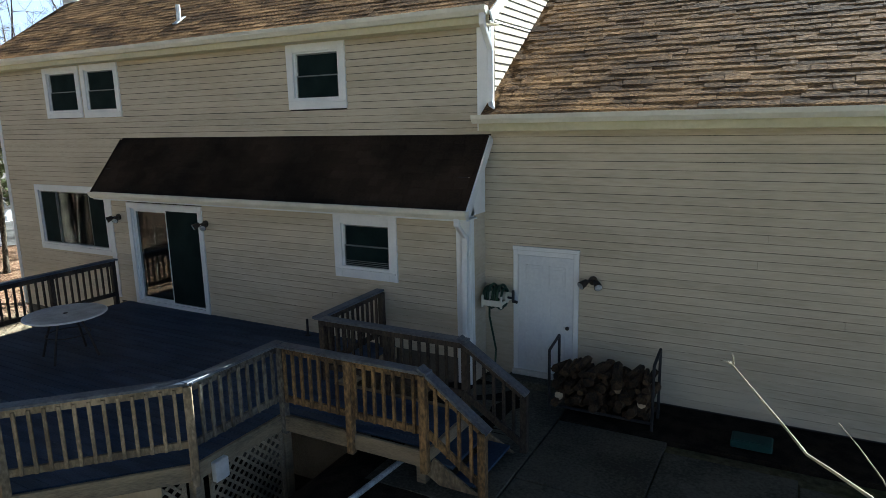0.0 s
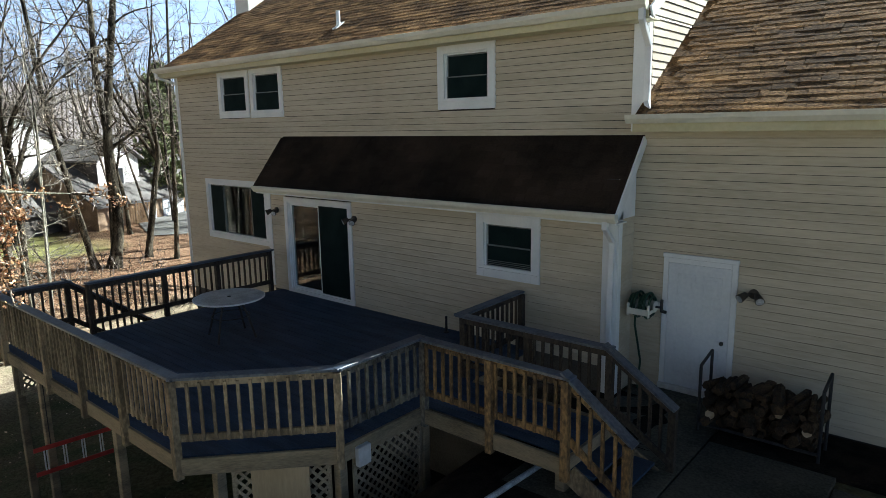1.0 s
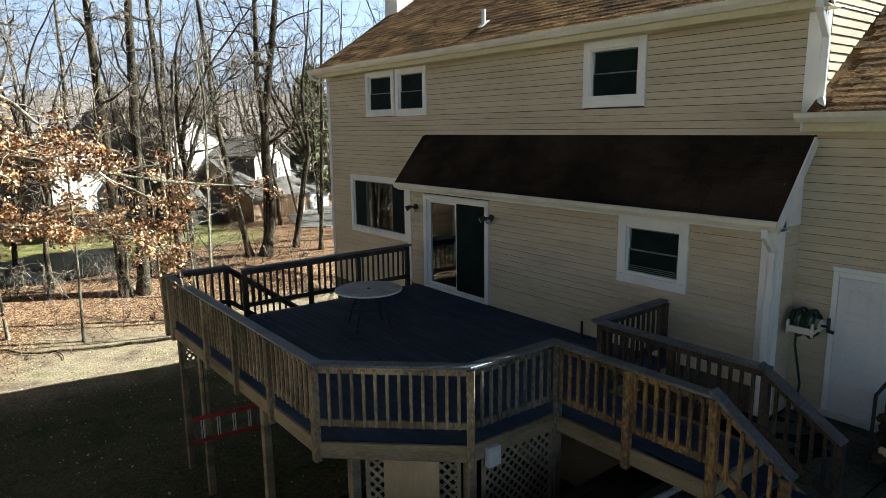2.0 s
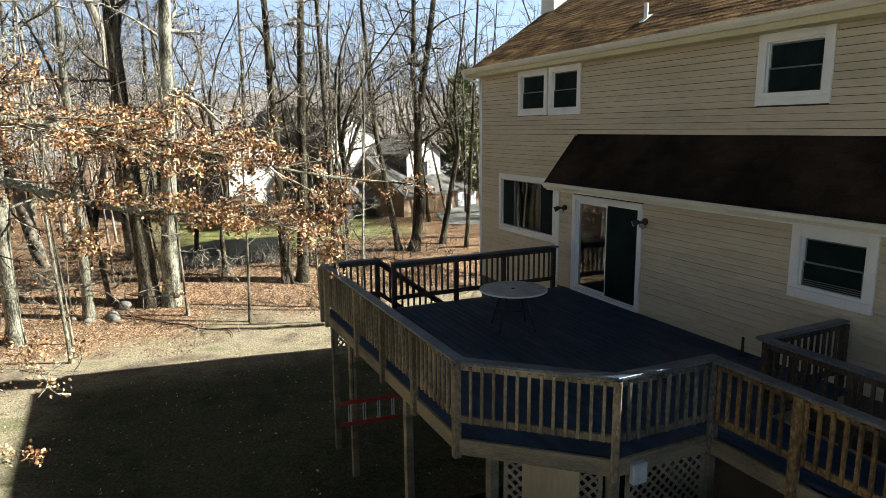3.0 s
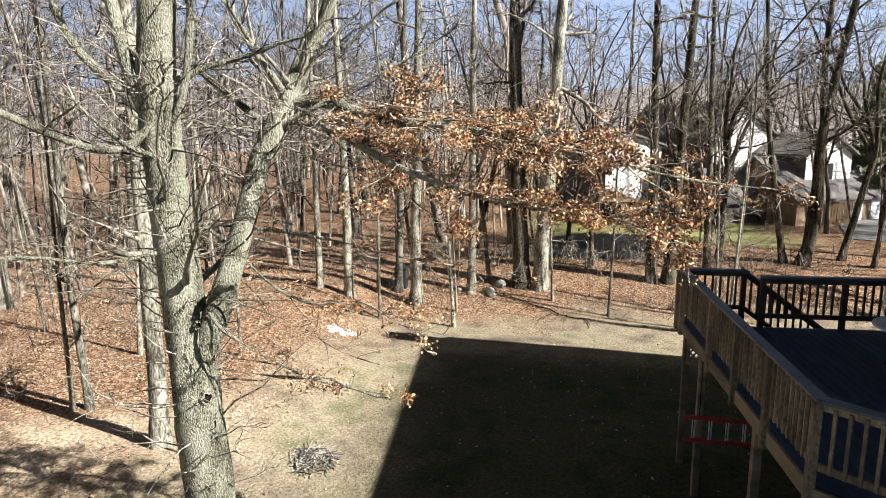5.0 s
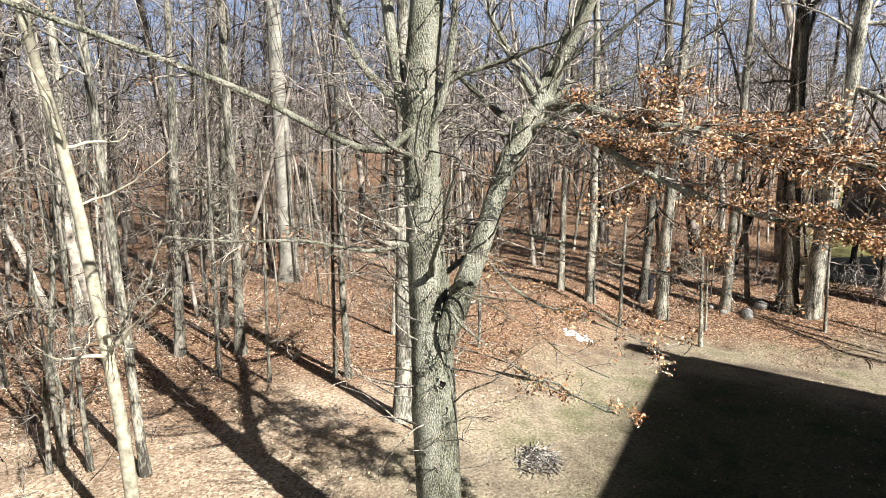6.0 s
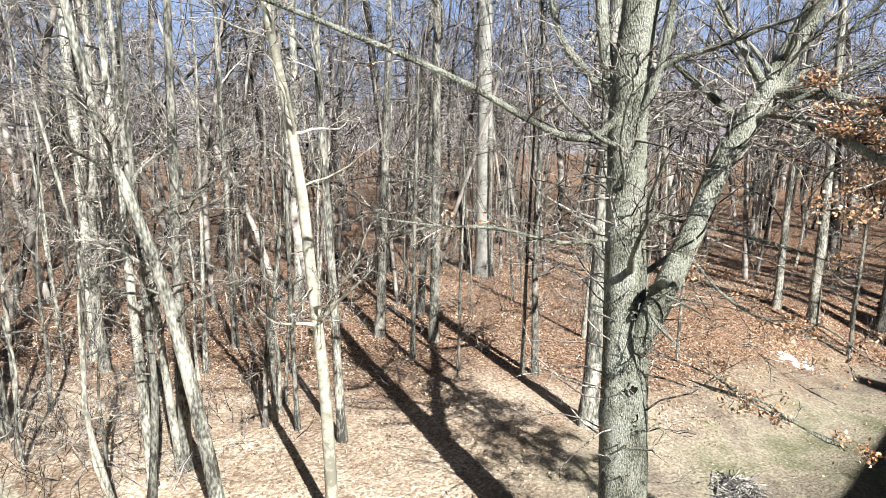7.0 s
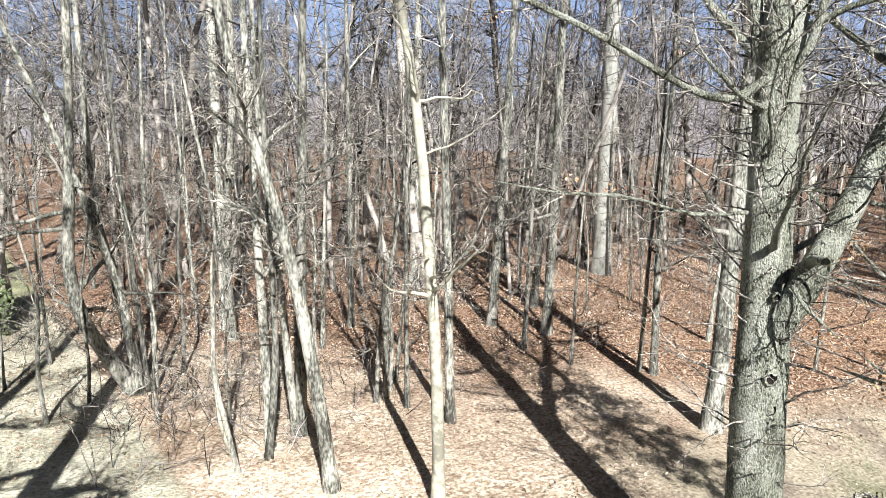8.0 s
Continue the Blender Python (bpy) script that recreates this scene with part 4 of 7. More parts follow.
def railing(a, b, label, posts=(), za=0.0, zb=0.0, ends=(True, True), outside=(0, -1), wood=None, lift=0.0):
    """A railing from a to b in plan: flat cap, two rails, square balusters and posts; za, zb shift its ends in height."""
    A, B = Vector((a[0], a[1], 0)), Vector((b[0], b[1], 0))
    t = thing("deck_railing", (a[0], a[1], FLOOR + za), label, "railing", "deck railings")
    d = B - A
    L = d.length
    n = d.normalized()
    up = Vector((0, 0, 1))
    wood = wood or M_RAILWOOD

    def at(s, z):
        return A + n * s + up * (z + za + (zb - za) * s / L)

    bm = bmesh.new()
    beam(bm, at(-0.06, RAIL - 0.018 + lift), at(L + 0.06, RAIL - 0.018 + lift), 0.15, 0.036, 0.006)
    part("cap", bm, M_CAP, t, "blue-grey stained flat cap rail")
    for z, name in ((RAIL - 0.08, "top_rail"), (0.60, "bottom_rail")):
        bm = bmesh.new()
        beam(bm, at(0, z), at(L, z), 0.04, 0.085, 0.004)
        part(name, bm, wood, t)
    stops = [0.0] * bool(ends[0]) + [p for p in posts] + [L] * ends[1]
    out = Vector((*outside, 0)) * 0.05
    for s in stops:
        foot = at(s, FLOOR - 0.25) + out
        bm = bmesh.new()
        beam(bm, foot, at(s, RAIL - 0.036) + out, 0.09, 0.09, 0.006, n)
        part("post", bm, wood, t)
    unit = bmesh.new()
    beam(unit, (0, 0, 0), (0, 0, 1), 0.036, 0.036, 0.003, (0, 1, 0))
    me = finish("baluster", unit, wood)
    k = max(1, int(round(L / 0.135)))
    for i in range(1, k):
        s = L * i / k
        if min(abs(s - q) for q in stops) < 0.075:
            continue
        p = at(s, 0.565)
        jig = Matrix.Rotation(math.atan2(n.y, n.x) + random.uniform(-0.03, 0.03), 4, "Z")
        piece("baluster", me, Matrix.Translation(p - Vector((out.x, out.y, 0)) * -0.6) @ jig @ Matrix.Diagonal((1, 1, RAIL - 0.04 - 0.565 - 0.03, 1)), t)
    return t


railing((-13.02, 3.15), (-6.87, 3.15), "long weathered railing along the deck's outer edge", (0.37, 2.29, 3.59, 4.85), lift=0.004)
railing((-6.87, 3.15), (-5.65, 4.45), "weathered railing across the deck's cut corner", outside=(0.7, -0.7), ends=(False, True), lift=0.008)
railing((-5.65, 4.45), (-5.63, 5.82), "weathered railing on the deck's east edge", outside=(1, 0), ends=(False, True), wood=M_RAILSHADE, lift=0.012)
railing((-5.63, 5.82), (-3.47, 5.82), "weathered railing beside the bridge to the steps", (1.14,), ends=(False, True), wood=M_RAILWARM, lift=0.000)
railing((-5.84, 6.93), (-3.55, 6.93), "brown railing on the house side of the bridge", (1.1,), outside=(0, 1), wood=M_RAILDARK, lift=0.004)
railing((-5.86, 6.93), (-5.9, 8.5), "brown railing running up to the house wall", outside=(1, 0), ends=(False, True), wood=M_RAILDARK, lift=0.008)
railing((-3.47, 5.82), (-2.75, 5.82), "sloping handrail of the deck steps", za=0.0, zb=-0.52, ends=(False, True), wood=M_RAILWARM, lift=0.012)
railing((-3.55, 6.93), (-2.75, 6.93), "sloping house-side handrail of the deck steps", za=0.0, zb=-0.52, ends=(False, True), outside=(0, 1), wood=M_RAILDARK, lift=0.000)
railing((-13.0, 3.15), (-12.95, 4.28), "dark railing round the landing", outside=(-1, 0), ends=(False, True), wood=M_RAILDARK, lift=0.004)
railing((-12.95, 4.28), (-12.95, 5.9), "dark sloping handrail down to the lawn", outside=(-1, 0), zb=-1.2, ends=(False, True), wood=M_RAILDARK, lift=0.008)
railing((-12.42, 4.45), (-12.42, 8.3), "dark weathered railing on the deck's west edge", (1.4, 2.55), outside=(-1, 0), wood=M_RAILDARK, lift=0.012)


def steps(name, label, x0, x1, y0, y1, z_top, n, rise, going, along):
    t = thing(name, (x0, y0, z_top - n * rise), label, "steps")
    for i in range(n):
        bm = bmesh.new()
        z = z_top - (i + 1) * rise
        if along == "x":
            box(bm, x0 + i * going, x0 + (i + 1) * going + 0.02, y0, y1, z - 0.04, z, 0.004)
        else:
            box(bm, x0, x1, y0 + i * going, y0 + (i + 1) * going + 0.02, z - 0.04, z, 0.004)
        part("tread", bm, M_DECK, t)
    for q in (0, 1):
        bm = bmesh.new()
        if along == "x":
            y = y0 - 0.02 if q == 0 else y1 + 0.02
            beam(bm, (x0, y, z_top - 0.2), (x0 + n * going, y, z_top - 0.2 - n * rise), 0.04, 0.24, 0.004)
        else:
            x = x0 - 0.02 if q == 0 else x1 + 0.02
            beam(bm, (x, y0, z_top - 0.2), (x, y0 + n * going, z_top - 0.2 - n * rise), 0.04, 0.24, 0.004)
        part("stringer", bm, M_RAILWOOD, t)


steps("deck_steps", "three blue-grey wooden steps down to the patio", -3.46, -2.6, 5.88, 6.88, FLOOR, 3, 0.155, 0.27, "x")
steps("yard_steps", "wooden stair from the deck landing to the lawn", -12.93, -12.5, 4.34, 8.0, FLOOR, 14, 0.205, 0.25, "y")


def lattice(a, b, z0, z1, label):
    """A panel of crossed diagonal slats in a frame, from a to b in plan."""
    A, B = Vector((*a, 0)), Vector((*b, 0))
    n = (B - A).normalized()
    side = Vector((-n.y, n.x, 0))
    L, H = (B - A).length, z1 - z0
    t = thing("lattice_panel", (*a, z0), label, "lattice", "lattice panels")

    def at(u, z, o=0.0):
        return A + n * u + side * o + Vector((0, 0, z0 + z))

    step = 0.13
    for sign in (1, -1):
        k = -H if sign > 0 else 0.0
        end = L if sign > 0 else L + H
        while k < end:
            # line u = k + z (sign > 0) or u = k - z
            za = max(0.0, -k) if sign > 0 else max(0.0, k - L)
            zb = min(H, L - k) if sign > 0 else min(H, k)
            if zb - za > 0.04:
                bm = bmesh.new()
                beam(bm, at(k + sign * za, za, 0.006 * sign), at(k + sign * zb, zb, 0.006 * sign), 0.036, 0.01, 0, side)
                part("slat", bm, M_LATTICE, t)
            k += step
    for p, q in ((at(0, 0), at(L, 0)), (at(0, H), at(L, H)), (at(0, 0), at(0, H)), (at(L, 0), at(L, H))):
        bm = bmesh.new()
        beam(bm, p, q, 0.05, 0.03, 0, side)
        part("frame", bm, M_LATTICE, t)


lattice((-12.9, 3.32), (-12.9, 4.3), -0.55, 0.16, "tan wood lattice hung under the landing")
lattice((-6.6, 3.62), (-5.85, 4.42), -2.6, 0.155, "tan wood lattice screening the space under the deck")
lattice((-5.72, 4.7), (-5.66, 5.8), -2.6, 0.155, "tan wood lattice under the deck's east edge")
bm = bmesh.new()
beam(bm, (-6.43, 3.74, -1.2), (-5.97, 4.22, -1.2), 0.018, 2.66, 0.002)
tagged(part("plywood_sheet", bm, M_PLYWOOD), "tan plywood sheet leaning on the lattice under the deck", "plywood")
box_at = Vector((-5.585, 4.72, 0.18))
bm = bmesh.new()
box(bm, box_at.x - 0.03, box_at.x + 0.05, box_at.y - 0.1, box_at.y + 0.1, box_at.z - 0.13, box_at.z + 0.12, 0.012)
tagged(part("outlet_box", bm, M_ALU), "small pale outlet box under the deck corner", "outlet box")


# ---- things on the deck and by the house ----
def patio_table(x, y):
    t = thing("patio_table", (x, y, FLOOR), "round pale glass-topped patio table on black metal legs, on the deck", "table")
    bm = bmesh.new()
    bmesh.ops.create_cone(bm, cap_ends=True, segments=48, radius1=0.6, radius2=0.6, depth=0.02, matrix=Matrix.Translation((x, y, FLOOR + 0.72)))
    top = part("tabletop", bm, M_TABLE, t)
    bm = bmesh.new()
    for i in range(48):
        a, b = i * math.tau / 48, (i + 1) * math.tau / 48
        rod(bm, (x + 0.6 * math.cos(a), y + 0.6 * math.sin(a), FLOOR + 0.715), (x + 0.6 * math.cos(b), y + 0.6 * math.sin(b), FLOOR + 0.715), 0.016, n=6)
    part("rim", bm, M_TRIM, top, "white metal edge")
    bm = bmesh.new()
    rod(bm, (x, y, FLOOR + 0.722), (x, y, FLOOR + 0.738), 0.035, n=16)
    part("umbrella_ring", bm, M_BLACK, top, "black umbrella hole ring")
    for k in range(4):
        a = k * math.pi / 2 + 0.5
        c, s = math.cos(a), math.sin(a)
        bm = bmesh.new()
        rod(bm, (x + 0.2 * c, y + 0.2 * s, FLOOR + 0.7), (x + 0.34 * c, y + 0.34 * s, FLOOR + 0.38), 0.019, n=8)
        rod(bm, (x + 0.34 * c, y + 0.34 * s, FLOOR + 0.38), (x + 0.46 * c, y + 0.46 * s, FLOOR), 0.019, n=8)
        part("leg", bm, M_BLACK, t)
    bm = bmesh.new()
    for i in range(20):
        a, b = i * math.tau / 20, (i + 1) * math.tau / 20
        rod(bm, (x + 0.33 * math.cos(a), y + 0.33 * math.sin(a), FLOOR + 0.39), (x + 0.33 * math.cos(b), y + 0.33 * math.sin(b), FLOOR + 0.39), 0.01, n=6)
    part("brace_ring", bm, M_BLACK, t)


patio_table(-10.28, 5.93)

bm = bmesh.new()
rod(bm, (-7.37, 8.4, FLOOR), (-7.37, 8.4, FLOOR + 0.02), 0.05, n=12)
rod(bm, (-7.37, 8.4, FLOOR), (-7.37, 8.4, FLOOR + 0.3), 0.022, n=10)
tagged(part("umbrella_stand_pipe", bm, M_BLACK), "short dark pipe standing on the deck by the wall", "pipe")


def floodlight(x, y, z, label):
    t = thing("floodlight", (x, y, z), label, "light", "outdoor floodlights")
    bm = bmesh.new()
    rod(bm, (x, y, z), (x, y - 0.035, z), 0.065, n=16)
    part("back_plate", bm, M_BRONZE, t)
    for s in (-1, 1):
        bm = bmesh.new()
        rod(bm, (x + 0.02 * s, y - 0.03, z), (x + 0.08 * s, y - 0.12, z - 0.005), 0.018, n=8)
        arm = part("arm", bm, M_BRONZE, t)
        bm = bmesh.new()
        rod(bm, (x + 0.07 * s, y - 0.1, z), (x + 0.13 * s, y - 0.2, z - 0.05), 0.04, 0.062, n=14)
        head = part("lamp_head", bm, M_BRONZE, arm)
        bm = bmesh.new()
        rod(bm, (x + 0.128 * s, y - 0.197, z - 0.048), (x + 0.134 * s, y - 0.206, z - 0.053), 0.052, n=14)
        part("lens", bm, M_TABLE, arm, "pale glass lamp face")


floodlight(-12.45, BUMP_Y - 0.03, 2.19, "dark bronze twin floodlight beside the patio door")
floodlight(-9.87, BUMP_Y - 0.03, 2.19, "dark bronze twin floodlight on the extension wall")
floodlight(-2.52, WALL_Y - 0.03, 1.69, "dark bronze twin floodlight by the garage door")


def hose_reel(x, y, z):
    t = thing("hose_reel", (x, y, z), "green garden hose on a pale wall-hung reel", "hose reel")
    bm = bmesh.new()
    beam(bm, (x - 0.2, y - 0.03, z - 0.02), (x + 0.2, y - 0.03, z - 0.02), 0.06, 0.12, 0.01)
    part("bracket", bm, M_GUTTER, t)
    bm = bmesh.new()
    beam(bm, (x - 0.14, y - 0.38, z - 0.06), (x + 0.19, y - 0.38, z - 0.06), 0.03, 0.09, 0.008)
    for s in (-0.13, 0.18):
        beam(bm, (x + s, y - 0.38, z - 0.13), (x + s, y - 0.38, z + 0.06), 0.03, 0.045, 0.008, (0, 1, 0))
        beam(bm, (x + s, y - 0.38, z - 0.07), (x + s, y - 0.04, z - 0.05), 0.025, 0.05, 0.008)
    part("reel_frame", bm, M_GUTTER, t, "cream plastic reel frame")
    for s in (-0.19, 0.19):
        bm = bmesh.new()
        rod(bm, (x + s, y - 0.17, z), (x + s + 0.012, y - 0.17, z), 0.085, n=20)
        part("flange", bm, M_GUTTER, t)
    coil = Tubes()
    for i in range(7):
        r = 0.14 + 0.026 * (i % 3)
        a = np.linspace(0, math.tau, 18)
        pts = np.c_[np.full(18, x - 0.15 + 0.05 * i), y - 0.17 + r * np.cos(a), z + r * np.sin(a)]
        coil.add(pts, [0.018] * 18, 6)
    ob = new("hose", coil.mesh("hose", M_GREEN))
    adopt(ob, t)
    bm = bmesh.new()
    rod(bm, (x + 0.2, y - 0.17, z), (x + 0.3, y - 0.17, z), 0.018)
    rod(bm, (x + 0.29, y - 0.17, z - 0.05), (x + 0.29, y - 0.17, z + 0.12), 0.022)
    rod(bm, (x + 0.28, y - 0.17, z - 0.05), (x + 0.36, y - 0.17, z - 0.06), 0.024)
    part("crank", bm, M_BLACK, t)
    drop = Tubes()
    drop.add(np.array([(x - 0.05, y - 0.3, z - 0.05), (x - 0.06, y - 0.28, z - 0.3), (x - 0.02, y - 0.24, z - 0.6), (x + 0.02, y - 0.22, z - 0.85), (x - 0.02, y - 0.2, z - 1.3)]), [0.016] * 5, 6)
    ob = new("hose_end", drop.mesh("hose_end", M_GREEN))
    adopt(ob, t)


hose_reel(-4.0, WALL_Y - 0.03, 1.33)


def log_rack(x0, x1, y0, y1, z):
    t = thing("firewood_rack", ((x0 + x1) / 2, (y0 + y1) / 2, z), "black tubular steel firewood rack beside the garage wall", "rack")
    for x in (x0, x1):
        bm = bmesh.new()
        rod(bm, (x, y0, z), (x, y0, z + 0.9), 0.02)
        rod(bm, (x, y1, z), (x, y1, z + 0.99), 0.02)
        rod(bm, (x, y0, z + 0.9), (x, y1, z + 0.99), 0.02)
        part("upright", bm, M_BLACK, t)
    for y in (y0, y1):
        bm = bmesh.new()
        rod(bm, (x0, y, z + 0.1), (x1, y, z + 0.1), 0.02)
        part("rail", bm, M_BLACK, t)
    rng = random.Random(3)
    meshes = []
    for k in range(5):
        bm = bmesh.new()
        r = 0.036 + 0.011 * k
        bmesh.ops.create_cone(bm, cap_ends=False, segments=9, radius1=r, radius2=r * 0.93, depth=0.44)
        for v in bm.verts:
            v.co.x *= 1 + rng.uniform(-0.3, 0.22)
            v.co.y *= 1 + rng.uniform(-0.3, 0.22)
        me = finish("log", bm, M_LOG)
        me.materials.append(M_LOGEND)
        bm = bmesh.new()
        bm.from_mesh(me)
        for e in bmesh.ops.holes_fill(bm, edges=bm.edges)["faces"]:
            e.material_index = 1
        bm.to_mesh(me)
        bm.free()
        meshes.append((r, me))
    pale = meshes[3][1].copy()
    pale.materials[1] = M_LOGPALE
    meshes = meshes * 4 + [(meshes[3][0], pale)]
    row, zz = 0, z + 0.17
    while zz < z + 0.74:
        x = x0 + 0.09 + rng.random() * 0.05
        while x < x1 - 0.06:
            r, me = rng.choice(meshes)
            m = Matrix.Translation((x, (y0 + y1) / 2 + rng.uniform(-0.09, 0.09), zz + rng.uniform(-0.035, 0.035))) @ Matrix.Rotation(math.pi / 2 + rng.uniform(-0.14, 0.14), 4, "X") @ Matrix.Rotation(rng.uniform(-0.22, 0.22), 4, "Y") @ Matrix.Rotation(rng.uniform(0, 6), 4, "Z")
            ob = new("firewood_log", me)
            ob.matrix_basis = m
            tagged(ob, "split log with dark bark stacked in the rack", "log", "stacked firewood")
            x += r * 1.6
        zz += 0.095


log_rack(-2.86, -1.45, 8.2, 8.62, -0.03)

bm = bmesh.new()
box(bm, -0.5, -0.03, 8.14, 8.44, 0.0, 0.09, 0.015)
box(bm, -0.46, -0.07, 8.18, 8.40, 0.085, 0.1, 0.004)
tagged(part("plastic_tray", bm, M_TEAL), "small teal plastic tray lying on the mulch", "tray")
bm = bmesh.new()
rod(bm, (-4.06, 4.85, -0.01), (-3.96, 6.25, 0.0), 0.034, n=14)
rod(bm, (-3.963, 6.2, 0.0), (-3.959, 6.26, 0.0), 0.043, n=14)
tagged(part("drain_pipe", bm, M_TABLE), "white drain pipe lying under the bridge", "pipe")


def patio():
    t = thing("patio", (-1.5, 7.0, -0.05), "grey concrete slab path beside the garage", "patio", kind="structure")
    y = 8.0
    for x0, x1, y0, y1 in ((-4.2, -2.66, 7.3, 9.06), (-2.64, -1.22, 6.4, 8.0), (-4.2, -2.66, 5.6, 7.28), (-1.2, 0.25, 6.3, 7.75), (0.27, 1.7, 6.2, 7.6), (1.72, 3.2, 6.1, 7.5), (-2.64, -1.22, 4.8, 6.38)):
        bm = bmesh.new()
        box(bm, x0, x1, y0, y1, -0.16, -0.045 + random.uniform(-0.008, 0.008), 0.008)
        part("slab", bm, M_CONCRETE, t)
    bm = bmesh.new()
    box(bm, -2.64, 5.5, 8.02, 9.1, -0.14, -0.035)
    part("mulch_bed", bm, M_MULCHSHADE, t, "dark mulch strip along the wall")


patio()


def shade_soil_bed():
    """Bare earth under the deck and the bridge, coloured near black for the shade there."""
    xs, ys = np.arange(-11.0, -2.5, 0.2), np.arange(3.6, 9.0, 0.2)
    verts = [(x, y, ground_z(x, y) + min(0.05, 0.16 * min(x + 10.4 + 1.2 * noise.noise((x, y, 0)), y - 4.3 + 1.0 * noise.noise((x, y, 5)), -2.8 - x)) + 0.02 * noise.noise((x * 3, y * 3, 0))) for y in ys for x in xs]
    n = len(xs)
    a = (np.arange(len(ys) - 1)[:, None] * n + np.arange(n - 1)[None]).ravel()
    ob = new("soil", mesh_of("soil", verts, np.stack([a, a + 1, a + n + 1, a + n], -1), M_MULCHSHADE, True))
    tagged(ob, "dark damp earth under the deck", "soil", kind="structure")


shade_soil_bed()


def ladder():
    t = thing("ladder", (-11.55, 3.6, -1.5), "red and silver ladder hung sideways under the deck", "ladder")
    a, b = Vector((-11.55, 2.99, -1.05)), Vector((-11.55, 4.2, -1.11))
    for drop in (0.0, 0.42):
        bm = bmesh.new()
        beam(bm, a - Vector((0, 0, drop)), b - Vector((0, 0, drop)), 0.03, 0.075, 0.006)
        part("stile", bm, M_RED, t)
    for k in range(4):
        p = Vector((-11.55, 3.16 + 0.287 * k, -1.07))
        for side in (-0.02, 0.02):
            bm = bmesh.new()
            rod(bm, p + Vector((0, side, 0)), p + Vector((0, side, -0.4)), 0.012)
            part("rung", bm, M_ALU, t)
    for y in (3.25, 4.05):
        bm = bmesh.new()
        rod(bm, (-11.55, y, -1.05), (-11.55, y, 0.14), 0.008)
        part("strap", bm, M_BLACK, t)


ladder()

# roof fittings: a white vent pipe and the chimney beyond the ridge
bm = bmesh.new()
vz = EAVE_Z + PITCH * (9.58 - EAVE_Y)
rod(bm, (-11.24, 9.58, vz - 0.05), (-11.24, 9.58, vz + 0.32), 0.045, n=14)
beam(bm, (-11.24, 9.46, vz - 0.06), (-11.24, 9.7, vz + 0.1), 0.13, 0.02)
tagged(part("vent_pipe", bm, M_TRIM), "white plumbing vent pipe on the main roof", "vent pipe")
chim = thing("chimney", (-17.5, 11.85, 7.3), "pale boxed chimney with a dark cap at the west gable", "chimney")
bm = bmesh.new()
box(bm, -17.86, -17.2, 11.4, 12.3, 6.0, 8.75, 0.01)
part("shaft", bm, M_FARWHITE, chim)
bm = bmesh.new()
box(bm, -17.92, -17.14, 11.34, 12.36, 8.75, 8.84, 0.01)
part("cap", bm, M_BRONZE, chim)


# ---- trees ----
def wander(start, d, length, n, rng, wob, lift=0.0, flat=1.0):
    """A crooked polyline."""
    p, d = np.array(start, float), np.array(d, float)
    d /= np.linalg.norm(d)
    pts = [p.copy()]
    for _ in range(n - 1):
        d = d + rng.normal(0, wob, 3) * (1, 1, flat) + np.array((0, 0, lift))
        d /= np.linalg.norm(d)
        p = p + d * length / (n - 1)
        pts.append(p.copy())
    return np.array(pts)


def along(pts, s):
    f = s * (len(pts) - 1)
    i = min(int(f), len(pts) - 2)
    return pts[i] + (pts[i + 1] - pts[i]) * (f - i), pts[i + 1] - pts[i]


def sprout(parent_pts, s, rng, spread, flat=1.0):
    """A start and heading for a side shoot."""
    p, d = along(parent_pts, s)
    d = d / (np.linalg.norm(d) + 1e-9)
    side = rng.normal(0, 1, 3) * (1, 1, flat)
    side -= d * side.dot(d)
    side /= np.linalg.norm(side) + 1e-9
    return p, d * math.cos(spread) + side * math.sin(spread)


def twigs_on(tubes, pts, r, length, count, rng, depth=2, lift=0.02, tips=None, flat=1.0):
    """Side shoots on a limb, and shoots on those."""
    for _ in range(count):
        s = rng.uniform(0.15, 1.0)
        p, d = sprout(pts, s, rng, rng.uniform(0.5, 1.1), flat)
        l = length * rng.uniform(0.5, 1.1) * (1.15 - 0.5 * s)
        n = 6 if depth > 1 else 4
        q = wander(p, d, l, n, rng, 0.24, lift, flat)
        rr = max(0.005, r * rng.uniform(0.4, 0.6))
        tubes.add(q, np.linspace(rr, 0.0028, n), 3)
        if tips is not None:
            tips.append(q)
        if depth > 1:
            twigs_on(tubes, q, rr, l * 0.5, 5 if depth > 2 else 4, rng, depth - 1, lift, tips, flat)


